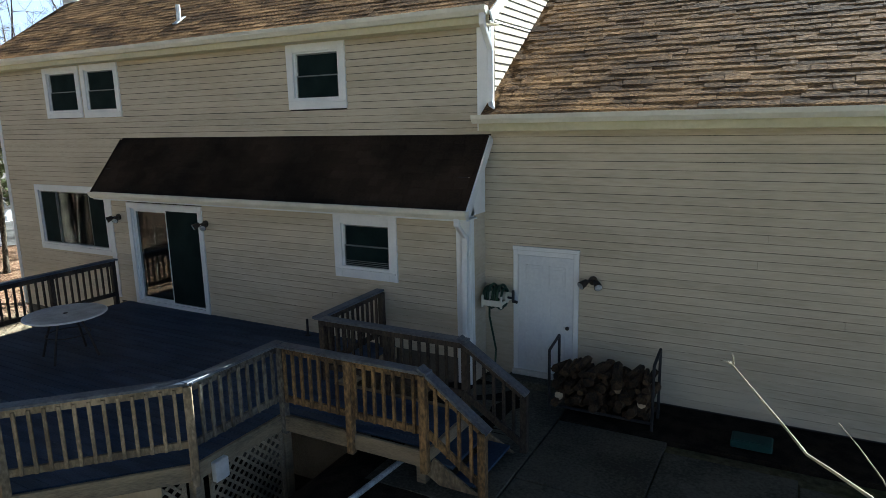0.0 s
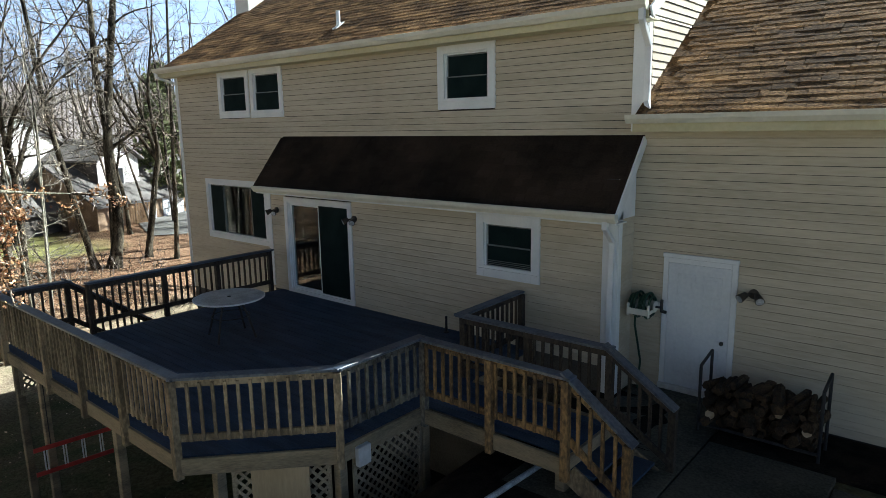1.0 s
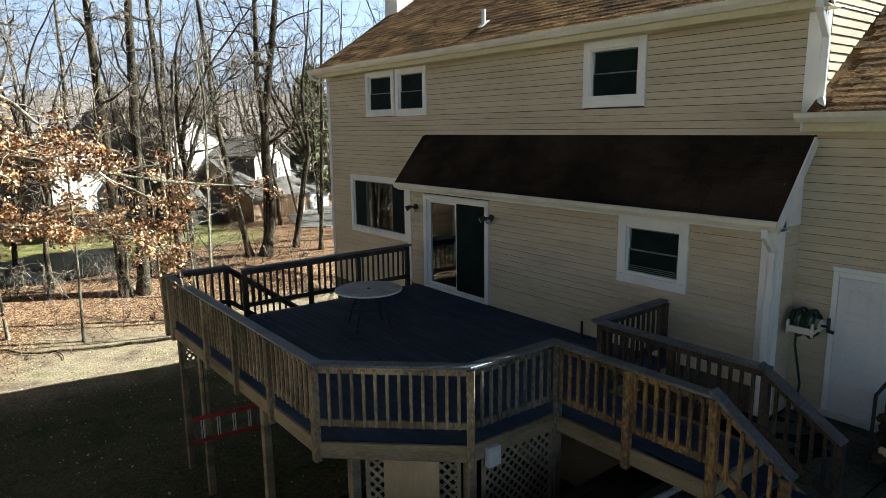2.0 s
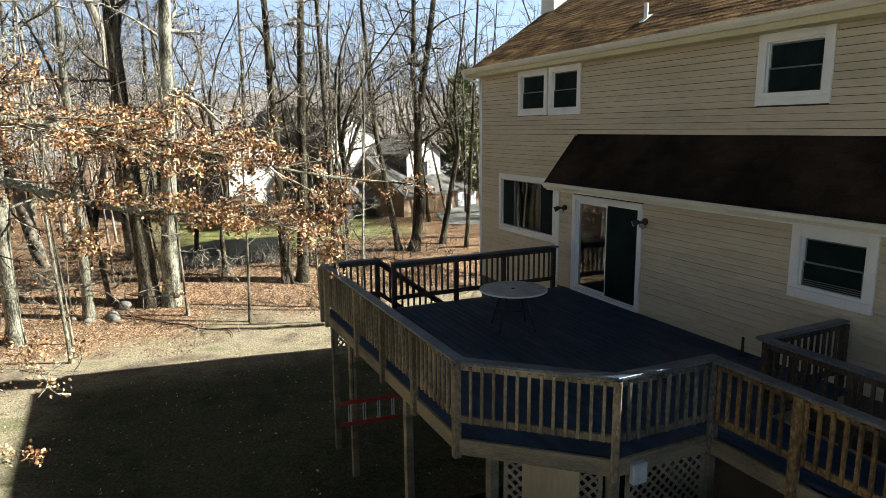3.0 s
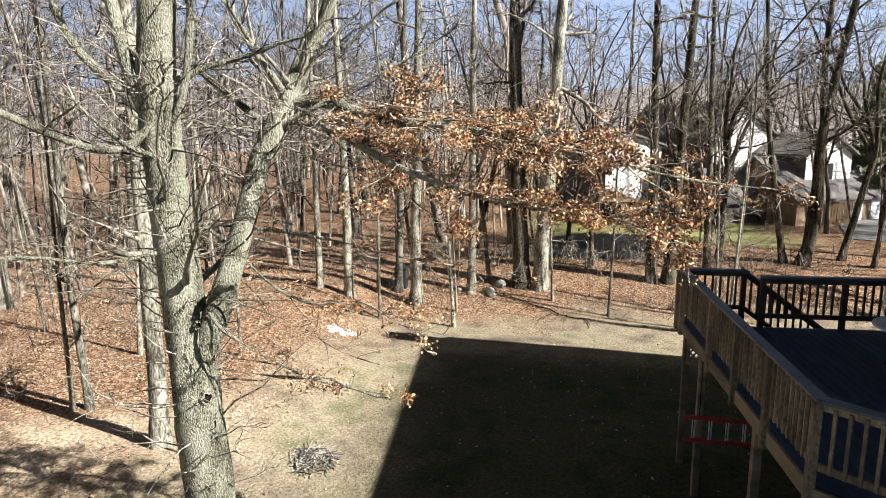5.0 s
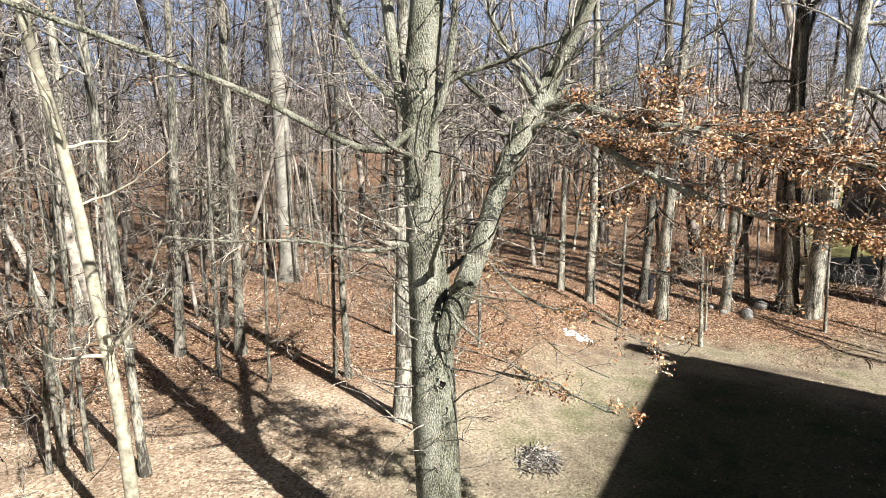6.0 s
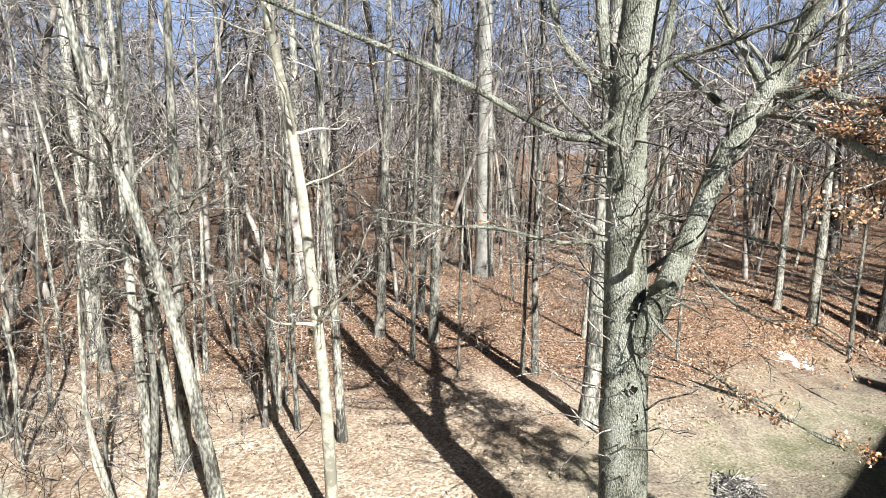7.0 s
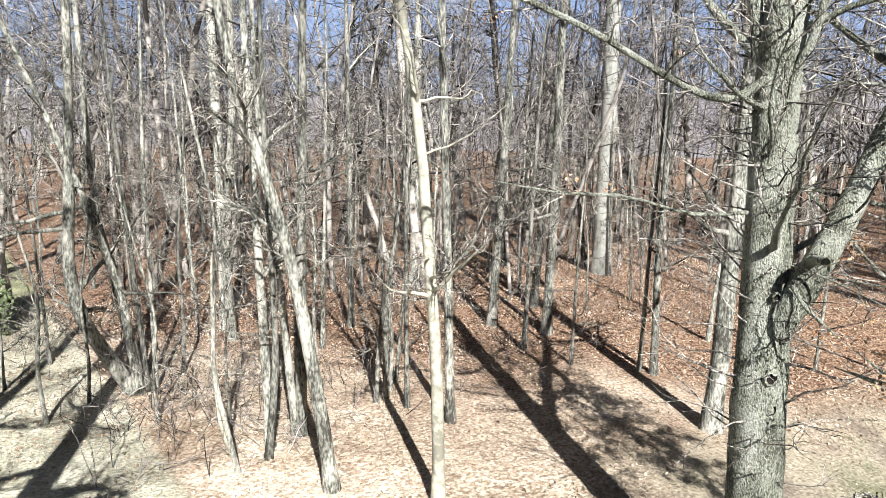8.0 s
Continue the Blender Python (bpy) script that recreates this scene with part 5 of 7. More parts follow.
def bare_tree(name, label, path, r0, r1, seed, limbs=10, first=0.2, limb_len=3.0, branch=6, material=None, twig=None, depth=2, up=(0.3, 1.0), group="bare trees", sides=12, category="tree"):
    """A leafless tree: trunk along path, limbs that carry branches and twigs."""
    rng = np.random.default_rng(seed)
    path = np.array(path, float)
    # a finer, slightly crooked trunk
    s = np.linspace(0, 1, 18)
    f = np.linspace(0, 1, len(path))
    trunk = np.stack([np.interp(s, f, path[:, i]) for i in range(3)], 1)
    trunk[1:-1] = 0.5 * trunk[1:-1] + 0.25 * (trunk[:-2] + trunk[2:])
    trunk[1:, :2] += np.cumsum(rng.normal(0, r0 * 0.06, (17, 2)), 0)
    t = thing(name, tuple(path[0]), label, category, group)
    body, arms, crown = Tubes(), Tubes(), Tubes()
    rad = r0 + (r1 - r0) * s
    rad[0] *= 1.35
    rad *= 1 + rng.normal(0, 0.03, 18)
    body.add(trunk, rad, sides)
    for k in range(limbs):
        q = rng.uniform(first, 1.0)
        p, d = along(trunk, q)
        a = rng.uniform(0, math.tau)
        e = rng.uniform(*up) if k % 3 else rng.uniform(-0.25, 0.35)
        rr = float(np.interp(q, s, rad)) * rng.uniform(0.22, 0.5)
        l = limb_len * rng.uniform(0.5, 1.1) * (1.1 - 0.5 * q)
        lp = wander(p, (math.cos(a) * math.cos(e), math.sin(a) * math.cos(e), math.sin(e)), l, 8, rng, 0.2, 0.03)
        arms.add(lp, np.linspace(rr, max(0.006, rr * 0.2), 8), 6)
        twigs_on(crown, lp, rr * 0.7, l * 0.5, branch + 3, rng, depth)
    ob = new("trunk", body.mesh("trunk", material or M_BARK2))
    adopt(ob, t)
    ob = new("branchwork", arms.mesh("branchwork", material or M_BARK2))
    adopt(ob, t)
    tagged(ob, kind="stuff")
    ob = new("crown", crown.mesh("crown", twig or M_TWIG))
    adopt(ob, t)
    tagged(ob, "bare crooked branches and twigs", kind="stuff")
    return t


def leaf_mesh(name, spots, size, rng, material):
    """Folded pointed leaves at the spots, turned at random."""
    spots = np.asarray(spots, float)
    n = len(spots)
    base = np.array([(0, 0, 0), (0.25, 0.32, 0.1), (0.7, 0.28, 0.08), (1.0, 0, 0), (0.7, -0.28, 0.08), (0.25, -0.32, 0.1)])
    q = rng.normal(0, 1, (n, 4))
    q /= np.linalg.norm(q, axis=1, keepdims=True)
    w, x, y, z = q.T
    R = np.stack([1 - 2 * (y * y + z * z), 2 * (x * y - z * w), 2 * (x * z + y * w), 2 * (x * y + z * w), 1 - 2 * (x * x + z * z), 2 * (y * z - x * w), 2 * (x * z - y * w), 2 * (y * z + x * w), 1 - 2 * (x * x + y * y)], 1).reshape(n, 3, 3)
    sc = size * rng.uniform(0.6, 1.2, n)
    v = np.einsum("nij,kj->nki", R, base) * sc[:, None, None] + spots[:, None]
    i = np.arange(n)[:, None] * 6
    f = np.concatenate([i + np.array([[0, 1, 2, 3]]), i + np.array([[0, 3, 4, 5]])])
    return mesh_of(name, v.reshape(-1, 3), f, material)


def great_oak():
    """The big forked oak at the lawn's edge, with dry leaves left on its long side branches."""
    rng = np.random.default_rng(5)
    t = thing("oak_tree", (-7.55, -3.83, LAWN), "large forked oak with rough grey bark and dry brown leaves", "tree", "bare trees")
    body, crown, tips = Tubes(), Tubes(), []

    def main(points, radii, sides=14, n=None):
        pts = np.array(points, float)
        n = n or 2 * len(pts)
        s, f = np.linspace(0, 1, n), np.linspace(0, 1, len(pts))
        q = np.stack([np.interp(s, f, pts[:, i]) for i in range(3)], 1)
        q[1:-1] = 0.5 * q[1:-1] + 0.25 * (q[:-2] + q[2:])
        r = np.interp(s, np.linspace(0, 1, len(radii)), radii) * (1 + rng.normal(0, 0.025, n))
        body.add(q, r, sides)
        return q

    stem = main([(-7.55, -3.8, -2.75), (-7.55, -3.8, -2.2), (-7.55, -3.82, -0.9), (-7.55, -3.9, 0.6), (-7.55, -3.99, 2.1), (-7.55, -4.1, 3.9), (-7.55, -4.08, 4.8), (-7.6, -3.95, 6.2), (-7.7, -3.8, 9.0), (-7.5, -3.6, 13.0)],
                [0.46, 0.33, 0.31, 0.30, 0.25, 0.235, 0.22, 0.19, 0.14, 0.05], 30, 80)
    fork = main([(-7.53, -3.78, 1.25), (-7.55, -3.62, 1.67), (-7.71, -3.47, 2.18), (-8.02, -3.37, 2.81), (-8.34, -3.27, 3.54), (-8.58, -3.12, 4.01), (-8.76, -2.97, 4.35), (-8.97, -2.90, 4.72), (-9.19, -2.78, 5.18), (-9.37, -2.59, 5.67), (-9.94, -1.98, 8.14), (-10.52, -1.41, 12.05)],
                [0.16, 0.165, 0.15, 0.14, 0.145, 0.15, 0.145, 0.13, 0.125, 0.115, 0.09, 0.04], 24, 66)
    stub = main([(-7.55, -3.6, 2.02), (-7.4, -3.42, 2.16), (-7.27, -3.3, 2.22), (-7.2, -3.18, 2.21)], [0.07, 0.06, 0.055, 0.05], 10)
    upper = main([(-8.76, -3.01, 4.33), (-8.71, -2.68, 4.39), (-8.51, -2.07, 4.28), (-8.23, -1.60, 4.10), (-8.0, -0.85, 4.06), (-8.0, -0.2, 3.95), (-8.05, 0.45, 3.78), (-8.1, 1.2, 3.6), (-8.15, 2.0, 3.4), (-8.25, 2.9, 3.3)],
                 [0.085, 0.075, 0.065, 0.06, 0.05, 0.04, 0.03, 0.02, 0.013, 0.006], 8)
    lower = main([(-8.68, -3.08, 4.13), (-8.63, -2.72, 4.13), (-8.47, -2.09, 3.92), (-8.23, -1.55, 3.59), (-8.0, -0.8, 3.34), (-8.0, -0.22, 3.15), (-8.05, 0.55, 3.06), (-8.1, 1.3, 2.95), (-8.2, 2.0, 2.72)],
                 [0.06, 0.052, 0.045, 0.042, 0.036, 0.028, 0.022, 0.015, 0.006], 8)
    left = main([(-7.6, -4.05, 4.28), (-7.0, -4.12, 3.8), (-6.5, -4.26, 3.8), (-5.85, -4.47, 4.1), (-5.3, -4.62, 4.38), (-4.13, -4.95, 4.75), (-3.05, -5.15, 5.05), (-2.2, -5.3, 5.2)],
                [0.05, 0.045, 0.04, 0.037, 0.034, 0.03, 0.022, 0.01], 8)
    low_right = main([(-7.7, -3.75, 2.9), (-8.0, -3.6, 2.6), (-8.0, -3.26, 2.28), (-8.0, -2.94, 1.97), (-8.0, -2.47, 1.81), (-8.0, -1.93, 1.75), (-8.0, -1.4, 1.6), (-8.0, -0.8, 1.48)], [0.025, 0.022, 0.02, 0.017, 0.014, 0.01, 0.008, 0.004], 6)
    mid_right = main([(-7.7, -3.8, 2.9), (-8.3, -3.3, 2.75), (-8.5, -3.0, 2.66), (-8.5, -2.31, 2.58), (-8.5, -1.54, 2.36), (-8.5, -0.8, 2.26), (-8.5, -0.1, 2.1)], [0.028, 0.025, 0.022, 0.018, 0.014, 0.009, 0.004], 6)
    low_left = main([(-7.4, -4.1, 2.6), (-6.9, -4.6, 2.5), (-6.4, -5.0, 2.75), (-5.9, -5.6, 2.7), (-5.2, -6.1, 2.85)], [0.03, 0.025, 0.018, 0.012, 0.004], 6)
    drop = main([(-7.4, -3.6, 1.9), (-7.2, -3.4, 1.76), (-7.2, -3.06, 1.53), (-7.2, -2.55, 1.27), (-7.2, -2.05, 1.08), (-7.2, -1.45, 1.02)], [0.02, 0.016, 0.012, 0.009, 0.006, 0.003], 6)
    for pts, rr in (([(-7.5, -4.1, 4.0), (-7.45, -4.25, 4.3), (-7.45, -4.41, 4.87), (-7.4, -4.49, 5.6), (-7.3, -4.6, 7.5)], [0.1, 0.09, 0.08, 0.07, 0.02]),
                    ([(-7.45, -4.2, 4.2), (-7.4, -4.6, 4.6), (-7.35, -4.98, 4.96), (-7.3, -5.08, 5.38), (-7.1, -5.5, 7.0)], [0.065, 0.055, 0.05, 0.04, 0.015]),
                    ([(-7.5, -3.95, 4.0), (-7.5, -3.73, 4.4), (-7.5, -3.62, 5.0), (-7.5, -3.56, 5.55), (-7.4, -3.4, 7.5)], [0.05, 0.05, 0.045, 0.04, 0.015])):
        limb = main(pts, rr, 8)
        twigs_on(crown, limb, 0.02, 0.8, 10, rng, 2)
    bough_a = main([(-7.45, -3.6, 2.0), (-7.30, -2.38, 2.08), (-7.30, -2.11, 2.00), (-7.30, -1.75, 2.13), (-7.30, -1.47, 1.98), (-7.30, -1.18, 1.78), (-7.30, -0.86, 1.69)], [0.012, 0.01, 0.008, 0.007, 0.005, 0.004, 0.002], 6)
    bough_b = main([(-7.4, -3.55, 1.15), (-7.20, -2.45, 1.14), (-7.20, -2.11, 1.22), (-7.20, -1.93, 1.10), (-7.20, -1.54, 0.98), (-7.20, -1.17, 0.96)], [0.009, 0.008, 0.006, 0.005, 0.004, 0.002], 6)
    bough_c = main([(-7.4, -3.6, 2.1), (-7.00, -2.30, 1.90), (-7.00, -1.93, 1.58), (-7.00, -1.41, 1.45)], [0.009, 0.007, 0.005, 0.002], 6)
    shoots = [(bough_a, 0.009, 0.5, 14, 2), (bough_b, 0.008, 0.4, 10, 2), (bough_c, 0.008, 0.4, 8, 2), (upper, 0.04, 1.3, 42, 3), (lower, 0.035, 1.15, 40, 3), (left, 0.028, 0.9, 16, 2), (low_right, 0.016, 0.55, 14, 2), (low_left, 0.018, 0.8, 12, 2), (drop, 0.012, 0.45, 10, 2), (mid_right, 0.018, 0.8, 14, 2)]
    for limb, r, l, n, depth in shoots:
        mine = []
        twigs_on(crown, limb, r, l, n, rng, depth, 0.0, mine, 0.18)
        tips.append(mine)
    # limbs of the upper crown
    for trunk, n in ((stem, 18), (fork, 12)):
        for _ in range(n):
            s = rng.uniform(0.42, 1.0)
            p, d = along(trunk, s)
            a, e = rng.uniform(0, math.tau), rng.uniform(-0.05, 0.9)
            l = rng.uniform(1.2, 4.0)
            r = rng.uniform(0.025, 0.07) * (1.2 - 0.6 * s)
            q = wander(p, (math.cos(a) * math.cos(e), math.sin(a) * math.cos(e), math.sin(e)), l, 8, rng, 0.16, 0.03)
            body.add(q, np.linspace(r, 0.007, 8), 6)
            twigs_on(crown, q, r * 0.6, l * 0.4, 9, rng, 2)
    # thin epicormic shoots low on the trunk
    for j in range(150):
        p, d = sprout(stem if j % 3 else fork, rng.uniform(0.24, 0.66), rng, 1.3)
        q = wander(p + (d / np.linalg.norm(d)) * 0.2, d, rng.uniform(0.4, 2.0), 5, rng, 0.24, 0.02)
        crown.add(q, np.linspace(rng.uniform(0.008, 0.018), 0.004, 5), 3)
        twigs_on(crown, q, 0.006, 0.45, 4, rng, 1)
    me = body.mesh("trunk", M_BARK)
    for v in me.vertices:
        c = v.co
        v.co = c + v.normal * (0.016 * noise.noise((c.x * 11, c.y * 11, c.z * 1.6)) + 0.02 * noise.noise((c.x * 3, c.y * 3, c.z * 1.2))) * min(1.0, max(0.15, (7 - c.z) / 6))
    ob = new("trunk", me)
    adopt(ob, t)
    ob = new("crown", crown.mesh("crown", M_TWIG))
    adopt(ob, t)
    # healed branch scars: a dark sunken eye in a raised collar of bark
    for y, z, r in ((-3.66, 0.77, 0.062), (-3.77, 0.38, 0.05), (-3.62, 0.4, 0.06), (-3.58, 1.25, 0.055), (-3.76, 0.1, 0.035), (-3.9, -0.55, 0.05), (-3.7, 1.7, 0.04)):
        axis = Vector((-7.55, -3.85 - 0.03 * z, z))
        d = Vector((0, y, z)) - Vector((0, axis.y, z))
        d = Vector((math.sqrt(max(0.01, 0.3 ** 2 - d.y ** 2)), d.y, 0.02)).normalized()
        c = axis + d * 0.285
        side = Vector((-d.y, d.x, 0))
        bm = bmesh.new()
        rings = []
        for rr, out in ((1.5, -0.025), (1.15, 0.012), (0.85, 0.016), (0.6, 0.0), (0.3, -0.012)):
            ring = []
            for i in range(12):
                a = i * math.tau / 12
                wob = 0.85 + 0.6 * noise.noise((math.cos(a) * 1.3 + z * 9, math.sin(a) * 1.3, y * 7))
                ring.append(bm.verts.new(c + side * (math.cos(a) * r * rr * wob) + Vector((0, 0, math.sin(a) * r * rr * wob * 1.25)) + d * out))
            rings.append(ring)
        for p, q in zip(rings[:-1], rings[1:]):
            for i in range(12):
                bm.faces.new((p[i], p[(i + 1) % 12], q[(i + 1) % 12], q[i]))
        bm.faces.new(rings[-1])
        bmesh.ops.recalc_face_normals(bm, faces=bm.faces)
        scar = part("knot", bm, M_BARK, t, "dark branch scar with a swollen collar")
        scar.data.materials.append(M_MULCHSHADE)
        for f in scar.data.polygons:
            f.material_index = 1 if f.index >= 24 else 0
    spots = []
    clusters = ((tips[0], 0.35, 2, -9), (tips[1], 0.22, 2, -9), (tips[2], 0.1, 1, -9), (tips[3], 0.42, 3, -2.1), (tips[4], 0.4, 3, -1.9), (tips[5], 0.1, 1, -9), (tips[6], 0.45, 2, -9), (tips[7], 0.14, 1, -9), (tips[8], 0.3, 2, -9), (tips[9], 0.3, 2, -2.0))
    for mine, share, most, from_y in clusters:
        for q in mine:
            if rng.random() < share:
                for _ in range(rng.integers(1, most + 1)):
                    e, _d = along(q, rng.uniform(0.35, 1.0))
                    if e[1] < from_y and rng.random() < 0.9:
                        continue
                    for _ in range(rng.integers(5, 17)):
                        spots.append(e + rng.normal(0, 0.058, 3) * (1, 1, 0.65))
    ob = new("dry_leaves", leaf_mesh("dry_leaves", spots, 0.042, rng, M_LEAF))
    adopt(ob, t)
    tagged(ob, "clusters of curled dry brown oak leaves", kind="stuff")


great_oak()


def straight(x, y, h, lean=(0.0, 0.0), bend=0.0):
    z = ground_z(x, y) - 0.1
    return [(x, y, z), (x + lean[0] * 0.3 + bend, y + lean[1] * 0.3, z + h * 0.3), (x + lean[0] * 0.65 - bend, y + lean[1] * 0.65, z + h * 0.65), (x + lean[0], y + lean[1], z + h)]


# the pale trunk close to the lawn and its leaning neighbours
bare_tree("birch_tree", "slender pale-barked tree leaning slightly at the wood's edge", [(-5.92, -8.15, -2.75), (-5.82, -8.1, -0.5), (-5.62, -8.05, 1.4), (-5.45, -8.05, 3.2), (-5.2, -8.05, 4.5), (-4.9, -8.1, 6.0), (-4.3, -8.2, 10.0)], 0.105, 0.045, 11, 12, 0.25, 1.7, 6, M_BIRCH)
bare_tree("leaning_tree", "grey leaning tree trunk with side branches", [(-4.6, -9.45, -2.75), (-4.4, -9.55, -0.9), (-4.12, -9.6, 0.8), (-3.78, -9.6, 2.1), (-3.5, -9.6, 3.05), (-3.2, -9.65, 3.8), (-2.6, -9.8, 8.0)], 0.13, 0.05, 12, 12, 0.3, 2.0, 6)
bare_tree("crooked_stem", "crooked pale stem of a clump", [(-2.41, -15.5, -2.75), (-1.5, -15.4, -0.95), (-1.26, -15.3, 0.3), (-1.46, -15.3, 2.45), (-1.6, -15.3, 4.0), (-1.7, -15.3, 9.0)], 0.17, 0.06, 13, 14, 0.2, 3.0, 6, group="stems of a clump")
bare_tree("crooked_stem", "pale stem of a clump leaning over the lawn", [(-2.45, -15.3, -2.75), (-2.19, -15.3, -0.26), (-1.97, -15.3, 0.64), (-1.54, -15.3, 2.1), (-0.97, -15.3, 3.8), (0.5, -15.2, 8.0)], 0.1, 0.04, 14, 14, 0.2, 3.0, 7, M_BARK2, group="stems of a clump")
bare_tree("crooked_stem", "thin pale stem of a clump", [(-2.64, -15.4, -2.75), (-2.45, -15.35, 0.34), (-2.36, -15.3, 1.7), (-2.24, -15.3, 3.4), (-2.1, -15.2, 8.0)], 0.06, 0.025, 15, 12, 0.2, 2.0, 7, M_BARK2, group="stems of a clump")
bare_tree("crooked_stem", "thin upright stem of a clump", [(-2.82, -15.5, -2.75), (-2.81, -15.4, 0.57), (-2.77, -15.3, 3.0), (-2.97, -15.3, 8.0)], 0.055, 0.025, 16, 12, 0.2, 2.0, 7, M_BARK2, group="stems of a clump")

bare_tree("crooked_stem", "thick pale leaning stem of a clump", [(-2.66, -16.7, -2.75), (-2.32, -16.7, -0.95), (-2.14, -16.7, 0.11), (-1.91, -16.7, 1.06), (-1.81, -16.7, 3.0), (-1.7, -16.7, 8.0)], 0.13, 0.05, 17, 10, 0.3, 2.4, 6, M_BARK2, group="stems of a clump")
bare_tree("edge_tree", "grey trunk among the middle stems", [(-5.32, -18.26, -2.75), (-5.22, -18.26, 0.0), (-5.58, -18.26, 3.75), (-5.7, -18.3, 11.0)], 0.15, 0.06, 70, 12, 0.2, 2.6, 6)
bare_tree("edge_tree", "slim pale stem with a slight bow", [(-4.0, -11.03, -2.75), (-4.2, -11.03, -0.81), (-4.15, -11.03, 1.19), (-4.08, -11.03, 2.68), (-4.0, -11.0, 8.0)], 0.075, 0.03, 71, 10, 0.25, 1.8, 6, M_BARK2)
bare_tree("edge_tree", "slim grey stem leaning beside another", [(-4.82, -11.75, -2.75), (-4.62, -11.75, -0.65), (-4.5, -11.75, 1.36), (-4.22, -11.75, 3.15), (-4.16, -11.75, 4.62), (-4.1, -11.7, 9.0)], 0.09, 0.035, 72, 10, 0.25, 2.0, 6)
bare_tree("edge_tree", "thin crooked sapling on the leaf-strewn lawn edge", [(-3.41, -10.9, -2.75), (-3.09, -10.9, -1.6), (-3.05, -10.9, -0.16), (-3.08, -10.9, 1.3), (-3.21, -10.9, 1.68)], 0.035, 0.012, 73, 7, 0.3, 0.8, 4, M_BIRCH, sides=7)
bare_tree("edge_tree", "short paired stem in the leaf litter", [(-6.9, -12.32, -2.75), (-6.98, -12.32, -1.19), (-7.09, -12.32, -0.17), (-6.97, -12.32, 1.36), (-6.9, -12.3, 4.0)], 0.06, 0.02, 74, 9, 0.25, 1.4, 5)
bare_tree("edge_tree", "short crooked stem in the leaf litter", [(-7.48, -12.74, -2.75), (-7.54, -12.74, -1.4), (-7.43, -12.74, -0.57), (-7.59, -12.74, 1.0), (-7.5, -12.7, 3.5)], 0.055, 0.02, 75, 9, 0.25, 1.4, 5, M_BARK2)
for k, (x, y, h, r, dx) in enumerate(((-2.55, -13.6, 5.0, 0.04, 0.5), (-3.55, -16.2, 7.0, 0.055, -0.4), (-3.5, -11.9, 4.5, 0.035, -0.3), (-6.9, -15.9, 6.5, 0.05, 0.3), (-0.6, -14.6, 6.0, 0.05, 0.6), (0.5, -15.8, 6.5, 0.05, 0.5), (-10.9, -16.4, 8.0, 0.06, -0.3), (-1.4, -15.2, 5.5, 0.04, -0.5))):
    z = ground_z(x, y) - 0.08
    bare_tree("edge_tree", "thin crooked sapling in the leaf litter beside the lawn", [(x, y, z), (x + dx * 0.15, y, z + h * 0.2), (x - dx * 0.1, y + 0.1, z + h * 0.45), (x + dx * 0.5, y, z + h * 0.75), (x + dx, y - 0.1, z + h)], r, 0.012, 150 + k, 9, 0.2, 1.2, 5, M_BARK2, sides=8)
# two trees beside the lawn whose shadows fall across the leaves
bare_tree("yard_tree", "bare garden tree beside the lawn, casting a long shadow", [(2.4, -4.6, -2.2), (2.35, -4.6, 0.5), (2.0, -4.7, 3.5), (1.75, -4.8, 7.0), (1.6, -5.0, 11.0)], 0.34, 0.1, 76, 24, 0.25, 3.4, 7)
bare_tree("yard_tree", "second bare garden tree beside the lawn", [(3.6, -5.4, -2.2), (3.7, -5.4, 1.0), (3.9, -5.5, 4.5), (3.8, -5.6, 10.0)], 0.28, 0.09, 77, 24, 0.25, 3.2, 7)

# single trees at the wood's edge: x, y, trunk radius, height, lean
bare_tree("edge_tree", "straight grey trunk beside the oak", straight(-12.35, -7.55, 15, (-0.6, -0.3)), 0.2, 0.09, 21, 14, 0.25, 3.0, 6)
bare_tree("edge_tree", "tall pale grey beech trunk in the woods", straight(-21.8, -19.7, 20, (0.9, 0.6)), 0.420, 0.2, 22, 14, 0.6, 3.6, 7, M_BEECH)
bare_tree("edge_tree", "thick grey trunk at the lawn's far edge", straight(-27.37, -4.61, 17, (0.3, 0.5)), 0.273, 0.1, 23, 16, 0.3, 3.6, 7)
bare_tree("edge_tree", "dark ivy-hung trunk of a twin tree", straight(-29.52, -0.06, 18, (-0.4, -0.7)), 0.387, 0.16, 24, 16, 0.3, 4.0, 7, M_BARK3)
bare_tree("edge_tree", "stout grey trunk of a twin tree", straight(-29.32, 0.75, 18, (0.3, 1.0)), 0.357, 0.15, 25, 16, 0.3, 4.0, 7)
bare_tree("edge_tree", "dark trunk at the edge of the neighbouring lawn", straight(-30.26, 5.83, 16, (0.2, -0.5)), 0.252, 0.1, 26, 14, 0.3, 3.5, 7, M_BARK3)
bare_tree("edge_tree", "dark trunk standing close beside another", straight(-30.26, 6.51, 17, (0.2, 0.8)), 0.273, 0.1, 27, 14, 0.3, 3.5, 7, M_BARK3)
bare_tree("edge_tree", "slim grey trunk before the woods", straight(-28.88, -2.31, 15, (0.2, 0.2)), 0.208, 0.08, 28, 12, 0.3, 3.0, 6)
bare_tree("edge_tree", "slim grey trunk with low twigs", straight(-28.44, -5.6, 15, (-0.4, 0.6)), 0.186, 0.07, 29, 12, 0.25, 3.0, 6)
bare_tree("edge_tree", "grey trunk beside a dark bin", straight(-26.48, -7.32, 15, (0.2, -0.3)), 0.212, 0.08, 30, 12, 0.3, 3.0, 6)
